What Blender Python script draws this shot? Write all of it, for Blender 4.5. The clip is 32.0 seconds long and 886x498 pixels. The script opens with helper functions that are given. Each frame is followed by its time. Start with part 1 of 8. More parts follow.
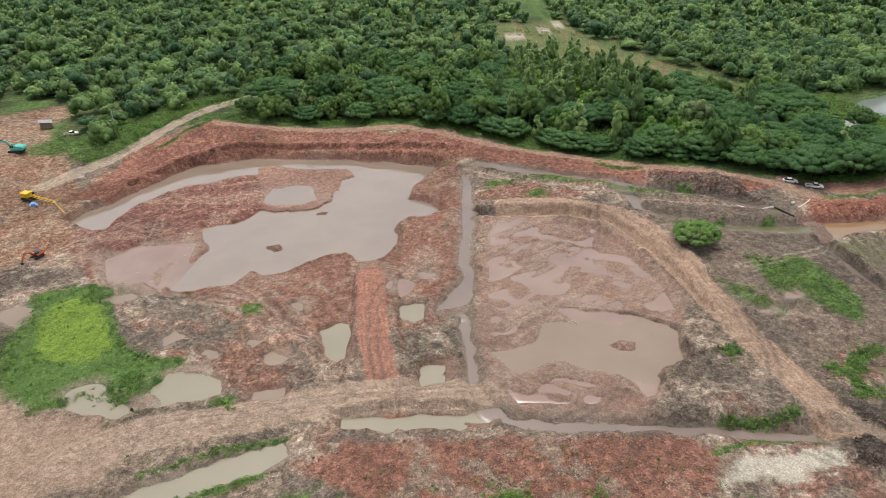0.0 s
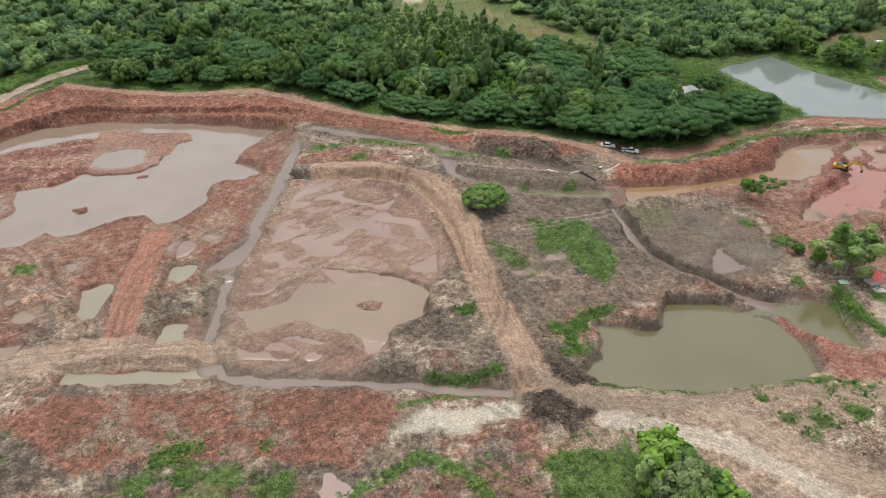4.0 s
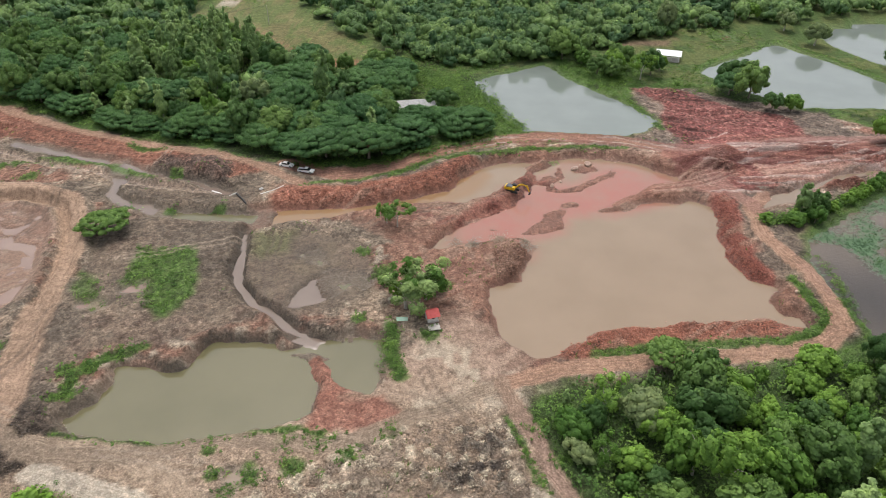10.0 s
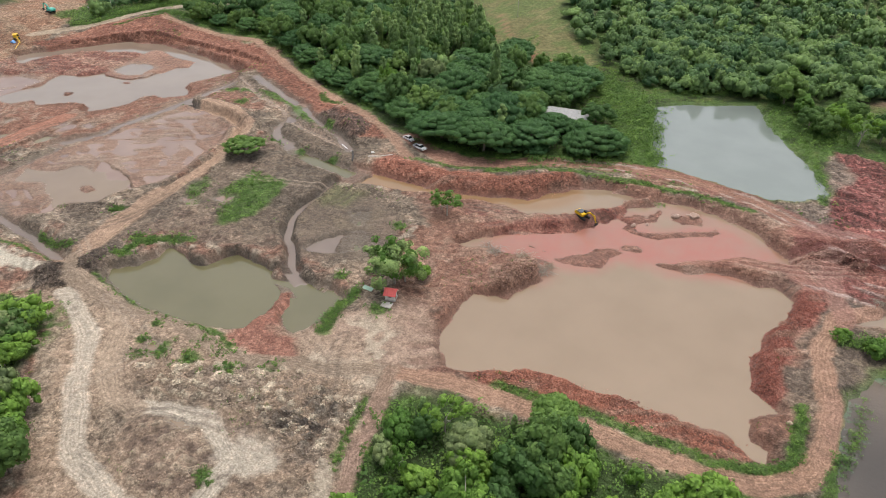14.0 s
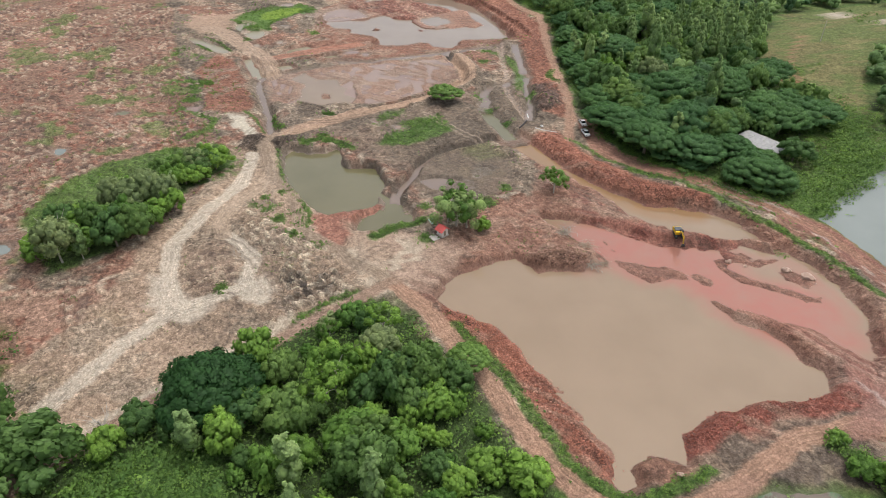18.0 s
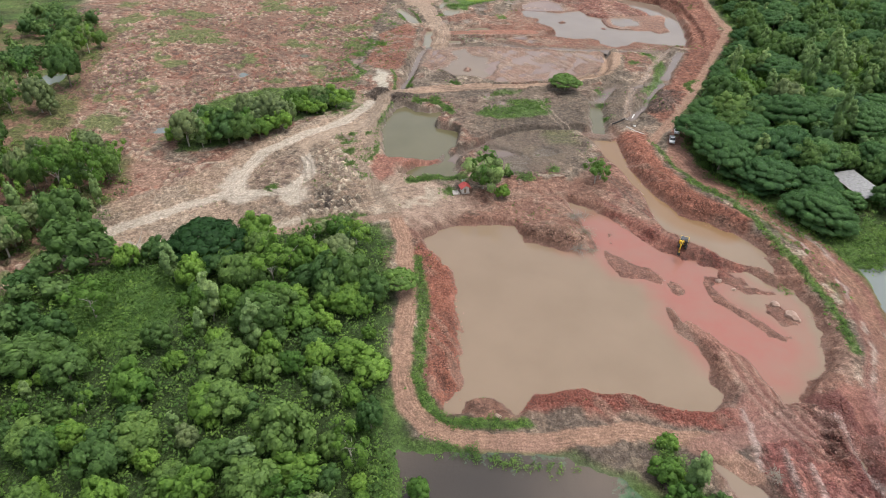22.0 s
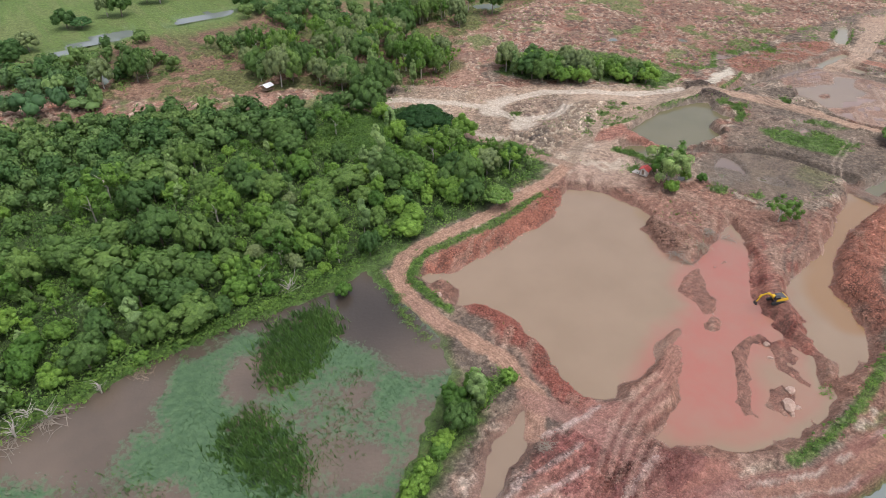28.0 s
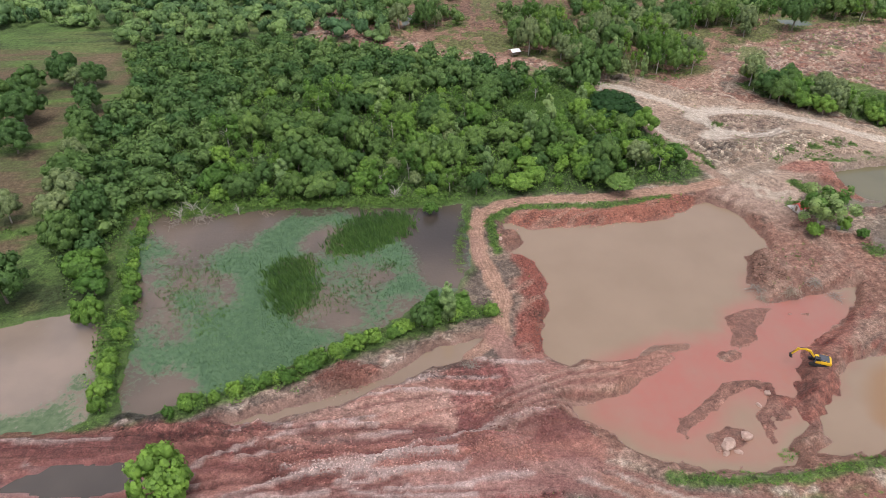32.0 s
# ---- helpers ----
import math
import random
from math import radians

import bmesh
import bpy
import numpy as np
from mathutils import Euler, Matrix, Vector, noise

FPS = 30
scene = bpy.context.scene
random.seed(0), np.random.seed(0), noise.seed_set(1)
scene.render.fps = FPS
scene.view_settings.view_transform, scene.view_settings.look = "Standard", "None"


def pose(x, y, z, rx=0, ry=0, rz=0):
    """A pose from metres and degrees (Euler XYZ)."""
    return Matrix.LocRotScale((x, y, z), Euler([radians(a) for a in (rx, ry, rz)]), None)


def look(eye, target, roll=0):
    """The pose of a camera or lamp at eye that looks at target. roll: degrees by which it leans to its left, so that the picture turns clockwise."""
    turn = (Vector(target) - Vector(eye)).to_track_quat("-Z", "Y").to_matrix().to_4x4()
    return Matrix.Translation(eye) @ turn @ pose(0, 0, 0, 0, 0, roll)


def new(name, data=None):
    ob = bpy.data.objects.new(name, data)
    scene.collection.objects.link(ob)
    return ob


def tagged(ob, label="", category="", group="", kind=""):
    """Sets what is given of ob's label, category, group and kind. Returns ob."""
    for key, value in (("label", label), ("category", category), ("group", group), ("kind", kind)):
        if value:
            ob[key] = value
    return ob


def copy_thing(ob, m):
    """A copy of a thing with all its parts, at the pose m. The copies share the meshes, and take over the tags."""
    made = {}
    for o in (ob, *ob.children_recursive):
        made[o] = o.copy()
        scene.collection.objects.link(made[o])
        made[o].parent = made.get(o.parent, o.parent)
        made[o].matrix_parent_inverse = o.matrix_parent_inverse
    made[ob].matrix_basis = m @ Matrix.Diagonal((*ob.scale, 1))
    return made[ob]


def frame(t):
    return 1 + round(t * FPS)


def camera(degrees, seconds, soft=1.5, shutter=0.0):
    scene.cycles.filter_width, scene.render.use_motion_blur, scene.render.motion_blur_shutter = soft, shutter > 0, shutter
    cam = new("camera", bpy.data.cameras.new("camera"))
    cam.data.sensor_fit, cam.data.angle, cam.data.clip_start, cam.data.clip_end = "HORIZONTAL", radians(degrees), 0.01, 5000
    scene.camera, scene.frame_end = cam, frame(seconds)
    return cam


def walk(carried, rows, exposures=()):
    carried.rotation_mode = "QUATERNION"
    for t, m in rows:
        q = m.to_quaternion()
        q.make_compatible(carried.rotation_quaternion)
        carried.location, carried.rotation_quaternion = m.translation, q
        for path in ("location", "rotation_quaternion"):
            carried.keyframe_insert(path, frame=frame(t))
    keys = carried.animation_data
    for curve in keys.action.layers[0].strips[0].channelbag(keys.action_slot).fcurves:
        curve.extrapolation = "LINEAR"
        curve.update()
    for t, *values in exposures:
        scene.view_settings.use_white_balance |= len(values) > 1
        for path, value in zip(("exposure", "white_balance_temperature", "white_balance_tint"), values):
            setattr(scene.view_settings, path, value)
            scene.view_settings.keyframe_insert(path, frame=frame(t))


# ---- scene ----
# the camera and its way: seconds, eye, target, roll
cam = camera(67.0, 32.0, soft=0.75)
PATH = [
    (0, (0.00, 0.00, 92.88), (1.50, 86.08, 42.01), -0.33),
    (0.5, (6.12, -0.43, 92.86), (7.19, 83.63, 38.70), -0.45),
    (1, (12.43, -0.86, 92.86), (13.40, 82.55, 37.69), -0.52),
    (1.5, (19.04, -1.34, 92.86), (20.00, 82.10, 37.75), -0.52),
    (2, (25.97, -1.90, 92.89), (27.05, 81.54, 37.78), -0.46),
    (2.5, (33.13, -2.49, 92.93), (34.38, 80.97, 37.86), -0.36),
    (3, (40.49, -3.14, 93.00), (42.03, 80.35, 37.97), -0.24),
    (3.5, (48.03, -3.80, 93.08), (49.91, 79.70, 38.10), -0.11),
    (5.5, (80.69, -5.53, 93.89), (83.22, 77.77, 38.62), 0.25),
    (6, (88.88, -4.88, 94.35), (91.65, 78.27, 38.87), 0.27),
    (6.5, (97.05, -3.96, 94.85), (99.88, 79.14, 39.29), 0.25),
    (7, (105.29, -2.88, 95.38), (108.01, 80.21, 39.80), 0.22),
    (7.5, (113.66, -1.84, 95.92), (116.36, 81.19, 40.26), 0.20),
    (8, (122.18, -0.90, 96.48), (124.88, 82.05, 40.69), 0.21),
    (8.5, (130.81, -0.02, 97.03), (133.54, 82.79, 41.04), 0.24),
    (9, (139.60, 0.90, 97.57), (142.28, 83.61, 41.43), 0.25),
    (9.5, (148.54, 1.96, 98.10), (151.09, 84.63, 41.90), 0.23),
    (10, (157.68, 3.12, 98.62), (159.98, 85.80, 42.42), 0.15),
    (10.5, (167.07, 4.33, 99.10), (169.08, 87.03, 42.91), 0.06),
    (11, (176.65, 5.60, 99.53), (174.62, 88.26, 43.29), -0.03),
    (11.5, (186.38, 6.99, 99.91), (172.18, 88.41, 43.62), -0.09),
    (12, (196.20, 8.57, 100.24), (177.46, 89.05, 43.92), -0.17),
    (12.5, (206.02, 10.46, 100.51), (180.95, 89.18, 44.17), -0.24),
    (13, (215.83, 12.68, 100.75), (184.19, 88.98, 44.38), -0.29),
    (13.5, (225.56, 15.17, 100.97), (187.86, 88.66, 44.59), -0.32),
    (15.5, (261.83, 29.80, 101.82), (203.38, 87.83, 45.11), 0.04),
    (16, (269.83, 34.84, 101.90), (207.04, 88.01, 45.07), 0.05),
    (16.5, (277.58, 40.20, 101.95), (210.92, 88.34, 45.04), 0.05),
    (17, (284.99, 45.94, 101.96), (214.90, 88.88, 45.01), 0.05),
    (17.5, (292.03, 52.07, 101.94), (218.97, 89.74, 44.98), 0.04),
    (18, (298.68, 58.63, 101.90), (223.11, 91.01, 44.97), 0.01),
    (18.5, (304.93, 65.57, 101.83), (228.10, 94.95, 44.97), -0.02),
    (19, (310.78, 72.86, 101.77), (232.98, 99.77, 45.00), -0.06),
    (19.5, (316.23, 80.41, 101.71), (237.35, 104.22, 45.04), -0.10),
    (20, (321.29, 88.19, 101.67), (241.17, 107.64, 45.07), -0.12),
    (20.5, (325.87, 96.20, 101.66), (244.57, 110.07, 45.12), -0.13),
    (21, (329.91, 104.45, 101.68), (247.76, 112.22, 45.19), -0.13),
    (21.5, (333.39, 112.95, 101.73), (250.88, 114.53, 45.25), -0.11),
    (22, (336.28, 121.70, 101.82), (253.91, 117.19, 45.28), -0.08),
    (22.5, (338.58, 130.66, 101.92), (256.79, 120.32, 45.33), -0.06),
    (23, (340.33, 139.81, 102.04), (259.54, 123.56, 45.40), -0.04),
    (23.5, (341.52, 149.11, 102.16), (262.18, 126.92, 45.48), -0.01),
    (24, (342.18, 158.46, 102.27), (264.69, 130.50, 45.58), 0.03),
    (24.5, (342.39, 167.83, 102.37), (266.96, 134.58, 45.74), 0.07),
    (26.5, (334.41, 204.92, 102.25), (271.61, 151.66, 45.50), -0.08),
    (27, (330.70, 213.46, 102.20), (272.15, 155.68, 45.33), -0.10),
    (27.5, (326.60, 221.78, 102.16), (272.43, 159.93, 45.24), -0.10),
    (28, (321.99, 229.80, 102.15), (272.49, 164.17, 45.21), -0.09),
    (28.5, (316.82, 237.45, 102.17), (272.43, 168.25, 45.24), -0.08),
    (29, (311.09, 244.67, 102.22), (272.09, 172.33, 45.24), -0.06),
    (29.5, (304.84, 251.40, 102.30), (271.40, 176.41, 45.22), -0.07),
    (30, (298.16, 257.61, 102.42), (270.43, 180.40, 45.24), -0.09),
    (30.5, (291.09, 263.32, 102.57), (269.21, 184.33, 45.28), -0.11),
    (31, (283.69, 268.61, 102.74), (267.81, 188.24, 45.38), -0.12),
    (31.5, (276.03, 273.60, 102.93), (266.29, 192.28, 45.54), -0.13),
    (32, (268.24, 278.44, 103.13), (264.68, 196.58, 45.80), -0.11),
]
EXPOSURE = 0.4
walk(cam, [(t, look(eye, target, roll)) for t, eye, target, roll in PATH], [(0, EXPOSURE, 6500, 10), (18, EXPOSURE, 6500, 10), (24, EXPOSURE, 6300, 12), (28, EXPOSURE, 6250, 15), (32, EXPOSURE, 6250, 17)])

# ---- light: a bright, thinly overcast sky and a soft sun ----
world = bpy.data.worlds.new("sky")
scene.world = world
world.use_nodes = True
wn, wl = world.node_tree.nodes, world.node_tree.links
wn.clear()
w_out, w_bg = wn.new("ShaderNodeOutputWorld"), wn.new("ShaderNodeBackground")
sky, veil = wn.new("ShaderNodeTexSky"), wn.new("ShaderNodeHueSaturation")
sky.sky_type, sky.sun_disc = "NISHITA", False
SUN_HEIGHT, SUN_TURN = radians(72), radians(350)
sky.sun_elevation, sky.sun_rotation = SUN_HEIGHT, SUN_TURN
sky.air_density, sky.dust_density = 1.2, 6.0
veil.inputs["Saturation"].default_value = 0.42
wl.new(sky.outputs[0], veil.inputs["Color"])
wl.new(veil.outputs[0], w_bg.inputs["Color"])
w_bg.inputs["Strength"].default_value = 0.15
wl.new(w_bg.outputs[0], w_out.inputs[0])
sun = new("sun", bpy.data.lights.new("sun", "SUN"))
sun.data.energy, sun.data.angle, sun.data.color = 0.6, radians(18), (1.0, 0.96, 0.9)
sun_way = Vector((math.sin(SUN_TURN) * math.cos(SUN_HEIGHT), math.cos(SUN_TURN) * math.cos(SUN_HEIGHT), math.sin(SUN_HEIGHT)))
sun.matrix_world = look(sun_way * 400, (0, 0, 0))


# ---- materials ----
def material(name, rough=0.8, metal=0.0, spec=0.5):
    m = bpy.data.materials.new(name)
    m.use_nodes = True
    b = m.node_tree.nodes["Principled BSDF"]
    b.inputs["Roughness"].default_value, b.inputs["Metallic"].default_value = rough, metal
    b.inputs["Specular IOR Level"].default_value = spec
    return m, m.node_tree.nodes, m.node_tree.links, b


def noise_node(n, l, scale, detail=4.0, rough=0.6, coord=None):
    tex = n.new("ShaderNodeTexNoise")
    tex.inputs["Scale"].default_value, tex.inputs["Detail"].default_value, tex.inputs["Roughness"].default_value = scale, detail, rough
    if coord:
        l.new(coord, tex.inputs["Vector"])
    return tex.outputs["Fac"]


def ramp_node(n, l, fac, low, high, p0=0.3, p1=0.7):
    r = n.new("ShaderNodeValToRGB")
    r.color_ramp.elements[0].position, r.color_ramp.elements[1].position = p0, p1
    r.color_ramp.elements[0].color, r.color_ramp.elements[1].color = (*low, 1), (*high, 1)
    l.new(fac, r.inputs[0])
    return r.outputs[0]


def mix_node(n, l, kind, fac, a, b):
    m = n.new("ShaderNodeMix")
    m.data_type, m.blend_type = "RGBA", kind
    if isinstance(fac, (int, float)):
        m.inputs[0].default_value = fac
    else:
        l.new(fac, m.inputs[0])
    for k, v in ((6, a), (7, b)):
        if isinstance(v, tuple):
            m.inputs[k].default_value = (*v, 1)
        else:
            l.new(v, m.inputs[k])
    return m.outputs[2]


def bump_node(n, l, b, height, strength, distance):
    k = n.new("ShaderNodeBump")
    k.inputs["Strength"].default_value, k.inputs["Distance"].default_value = strength, distance
    l.new(height, k.inputs["Height"])
    l.new(k.outputs[0], b.inputs["Normal"])


def place_coord(n):
    return n.new("ShaderNodeNewGeometry").outputs["Position"]


def earth_material():
    """Soil whose two colours, wetness and coarseness come with the ground's land cover; patches, scrapes, clods and
    pebbles are added here, the clods with occlusion shade in their colour.
    """
    m, n, l, b = material("earth", 0.9, spec=0.3)
    at = {}
    for key in ("cover", "second", "wet", "grain", "lay", "lane"):
        at[key] = n.new("ShaderNodeAttribute")
        at[key].attribute_name = key
    coarse, p = at["grain"].outputs["Fac"], place_coord(n)
    black, white = (0.0, 0.0, 0.0), (1.0, 1.0, 1.0)
    flecks, clod, fine = noise_node(n, l, 0.42, 8, 0.68, p), noise_node(n, l, 1.1, 7, 0.72, p), noise_node(n, l, 3.2, 3, 0.6, p)
    lines = noise_node(n, l, 0.8, 6, 0.62, at["lay"].outputs["Vector"])
    patchy = ramp_node(n, l, noise_node(n, l, 0.07, 3, 0.6, p), (0.12, 0.12, 0.12), white, 0.45, 0.6)
    half = mix_node(n, l, "MULTIPLY", 1.0, ramp_node(n, l, flecks, black, white, 0.5, 0.545), coarse)
    c = mix_node(n, l, "MIX", half, at["cover"].outputs["Color"], at["second"].outputs["Color"])
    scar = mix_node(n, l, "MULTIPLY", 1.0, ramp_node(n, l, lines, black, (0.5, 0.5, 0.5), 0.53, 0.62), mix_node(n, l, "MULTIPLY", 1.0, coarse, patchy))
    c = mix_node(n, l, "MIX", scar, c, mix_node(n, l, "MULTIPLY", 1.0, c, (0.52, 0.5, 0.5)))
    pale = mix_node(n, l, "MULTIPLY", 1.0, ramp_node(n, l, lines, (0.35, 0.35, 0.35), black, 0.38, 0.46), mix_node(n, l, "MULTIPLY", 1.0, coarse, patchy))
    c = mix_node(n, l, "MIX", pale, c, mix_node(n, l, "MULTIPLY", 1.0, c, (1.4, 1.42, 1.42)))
    # clod dips darker, tops lighter: occlusion put into colour along with the bump
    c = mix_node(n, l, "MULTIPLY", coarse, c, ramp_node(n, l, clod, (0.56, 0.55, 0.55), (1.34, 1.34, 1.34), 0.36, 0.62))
    c = mix_node(n, l, "MULTIPLY", 0.7, c, ramp_node(n, l, fine, (0.7, 0.69, 0.68), (1.27, 1.27, 1.27), 0.36, 0.64))
    thin = noise_node(n, l, 2.6, 6, 0.65, at["lay"].outputs["Vector"])
    c = mix_node(n, l, "MULTIPLY", mix_node(n, l, "MULTIPLY", 1.0, (0.3, 0.3, 0.3), patchy), c, ramp_node(n, l, thin, (0.6, 0.59, 0.58), (1.36, 1.36, 1.36), 0.38, 0.62))
    grey = (0.5, 0.5, 0.5)
    spots = noise_node(n, l, 0.75, 6, 0.66, p)
    c = mix_node(n, l, "MULTIPLY", mix_node(n, l, "MULTIPLY", 1.0, ramp_node(n, l, spots, black, white, 0.53, 0.57), coarse), c, (0.62, 0.59, 0.57))
    c = mix_node(n, l, "MULTIPLY", mix_node(n, l, "MULTIPLY", 1.0, ramp_node(n, l, spots, white, black, 0.41, 0.45), coarse), c, (1.42, 1.4, 1.38))
    rill = n.new("ShaderNodeMath")
    rill.operation = "PINGPONG"
    l.new(noise_node(n, l, 0.33, 7, 0.6, p), rill.inputs[0])
    rill.inputs[1].default_value = 0.06
    thread = mix_node(n, l, "MULTIPLY", 1.0, ramp_node(n, l, rill.outputs[0], white, black, 0.004, 0.014), mix_node(n, l, "MULTIPLY", 1.0, coarse, patchy))
    c = mix_node(n, l, "MULTIPLY", thread, c, grey)
    cell = n.new("ShaderNodeTexVoronoi")
    cell.inputs["Scale"].default_value = 1.1
    l.new(p, cell.inputs["Vector"])
    stone = mix_node(n, l, "MULTIPLY", 1.0, ramp_node(n, l, cell.outputs["Distance"], (0.7, 0.7, 0.7), black, 0.12, 0.2), coarse)
    c = mix_node(n, l, "MIX", stone, c, mix_node(n, l, "ADD", 1.0, c, (0.07, 0.06, 0.052)))
    wander = n.new("ShaderNodeMath")
    wander.operation = "MULTIPLY_ADD"
    l.new(noise_node(n, l, 0.12, 3, 0.5, p), wander.inputs[0])
    wander.inputs[1].default_value = 0.5
    l.new(at["lane"].outputs["Fac"], wander.inputs[2])
    span = n.new("ShaderNodeMath")
    span.operation = "MULTIPLY"
    l.new(wander.outputs[0], span.inputs[0])
    span.inputs[1].default_value = 0.2
    ruts = n.new("ShaderNodeValToRGB")
    stops = ((0.0, 0.8), (0.14, 0.78), (0.2, 1.25), (0.27, 1.3), (0.3, 0.62), (0.35, 0.7), (0.38, 1.15), (0.46, 1.2), (0.49, 0.72), (0.53, 0.8), (0.57, 1.22), (0.66, 1.1), (0.7, 0.8), (0.82, 1.0))
    while len(ruts.color_ramp.elements) < len(stops):
        ruts.color_ramp.elements.new(0.5)
    for stop, (where, tone) in zip(ruts.color_ramp.elements, stops):
        stop.position, stop.color = where, (tone, tone, tone, 1)
    l.new(span.outputs[0], ruts.inputs[0])
    c = mix_node(n, l, "MULTIPLY", mix_node(n, l, "MULTIPLY", 1.0, (0.5, 0.5, 0.5), ramp_node(n, l, noise_node(n, l, 0.15, 3, 0.6, p), (0.15, 0.15, 0.15), white, 0.42, 0.6)), c, ruts.outputs[0])
    grit = n.new("ShaderNodeTexVoronoi")
    grit.inputs["Scale"].default_value = 2.3
    l.new(p, grit.inputs["Vector"])
    c = mix_node(n, l, "MULTIPLY", mix_node(n, l, "MULTIPLY", 1.0, coarse, (0.6, 0.6, 0.6)), c, ramp_node(n, l, grit.outputs["Color"], (0.62, 0.61, 0.6), (1.4, 1.38, 1.36), 0.2, 0.8))
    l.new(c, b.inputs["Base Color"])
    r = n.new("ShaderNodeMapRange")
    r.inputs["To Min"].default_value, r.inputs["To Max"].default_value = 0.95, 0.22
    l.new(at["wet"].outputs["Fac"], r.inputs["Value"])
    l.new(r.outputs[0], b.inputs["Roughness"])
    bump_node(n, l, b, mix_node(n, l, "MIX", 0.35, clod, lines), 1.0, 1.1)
    return m


def water_material(name, colour, second, rough=0.06):
    m, n, l, b = material(name, rough)
    b.inputs["IOR"].default_value = 1.58
    p = place_coord(n)
    l.new(ramp_node(n, l, noise_node(n, l, 0.06, 3, 0.5, p), colour, second, 0.35, 0.65), b.inputs["Base Color"])
    bump_node(n, l, b, noise_node(n, l, 1.2, 3, 0.5, p), 0.04, 0.1)
    return m


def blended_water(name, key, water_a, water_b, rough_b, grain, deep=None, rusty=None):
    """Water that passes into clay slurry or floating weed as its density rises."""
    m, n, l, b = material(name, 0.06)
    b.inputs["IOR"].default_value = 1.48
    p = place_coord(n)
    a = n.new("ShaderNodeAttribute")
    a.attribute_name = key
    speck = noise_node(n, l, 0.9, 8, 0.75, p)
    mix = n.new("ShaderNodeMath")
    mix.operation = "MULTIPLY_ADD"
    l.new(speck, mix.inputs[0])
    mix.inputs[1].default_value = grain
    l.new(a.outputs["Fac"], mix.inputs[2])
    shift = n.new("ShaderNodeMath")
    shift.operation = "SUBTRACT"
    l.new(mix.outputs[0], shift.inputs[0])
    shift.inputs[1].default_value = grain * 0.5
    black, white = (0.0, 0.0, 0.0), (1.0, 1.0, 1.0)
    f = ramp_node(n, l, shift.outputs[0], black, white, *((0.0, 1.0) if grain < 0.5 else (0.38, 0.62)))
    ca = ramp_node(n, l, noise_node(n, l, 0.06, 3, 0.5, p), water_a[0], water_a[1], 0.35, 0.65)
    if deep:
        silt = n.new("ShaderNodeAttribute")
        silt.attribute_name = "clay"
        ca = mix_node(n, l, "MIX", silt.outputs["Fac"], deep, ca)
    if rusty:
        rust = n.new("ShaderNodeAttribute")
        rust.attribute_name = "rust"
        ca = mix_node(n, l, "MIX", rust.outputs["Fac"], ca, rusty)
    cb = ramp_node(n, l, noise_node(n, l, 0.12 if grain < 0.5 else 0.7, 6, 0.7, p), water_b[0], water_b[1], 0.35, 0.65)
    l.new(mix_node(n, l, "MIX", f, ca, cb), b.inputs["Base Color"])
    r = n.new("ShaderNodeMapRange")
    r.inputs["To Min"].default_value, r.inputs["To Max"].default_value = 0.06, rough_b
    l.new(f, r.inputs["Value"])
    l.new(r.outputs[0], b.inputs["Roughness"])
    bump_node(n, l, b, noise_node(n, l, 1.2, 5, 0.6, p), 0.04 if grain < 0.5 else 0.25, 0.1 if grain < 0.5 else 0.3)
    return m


def leaf_material(name, low, high, own=True):
    """Foliage; single trees differ by object, joined woods and shrubs by clump, and leaves among each other."""
    m, n, l, b = material(name, 0.6, spec=0.25)
    if own:
        rnd = n.new("ShaderNodeObjectInfo").outputs["Random"]
    else:
        a = n.new("ShaderNodeAttribute")
        a.attribute_name = "tint"
        rnd = a.outputs["Fac"]
    isle = n.new("ShaderNodeNewGeometry").outputs["Random Per Island"]
    c = ramp_node(n, l, rnd, low, high, 0.0, 1.0)
    c = mix_node(n, l, "MULTIPLY", 0.9, c, ramp_node(n, l, isle, (0.72, 0.74, 0.72), (1.3, 1.27, 1.2), 0.0, 1.0))
    c = mix_node(n, l, "MULTIPLY", 0.6, c, ramp_node(n, l, noise_node(n, l, 0.45, 3, 0.6, place_coord(n)), (0.74, 0.77, 0.78), (1.3, 1.25, 1.1), 0.36, 0.64))
    l.new(c, b.inputs["Base Color"])
    t, s = n.new("ShaderNodeBsdfTranslucent"), n.new("ShaderNodeMixShader")
    l.new(c, t.inputs["Color"])
    s.inputs[0].default_value = 0.33
    l.new(b.outputs[0], s.inputs[1])
    l.new(t.outputs[0], s.inputs[2])
    l.new(s.outputs[0], n["Material Output"].inputs["Surface"])
    return m


def plain_material(name, low, high, rough=0.7, metal=0.0, scale=1.5, bump=0.2, spec=0.4):
    m, n, l, b = material(name, rough, metal, spec)
    co = n.new("ShaderNodeTexCoord").outputs["Object"]
    f = noise_node(n, l, scale, 5, 0.65, co)
    l.new(ramp_node(n, l, f, low, high), b.inputs["Base Color"])
    if bump:
        bump_node(n, l, b, noise_node(n, l, scale * 4, 4, 0.6, co), bump, 0.05)
    return m


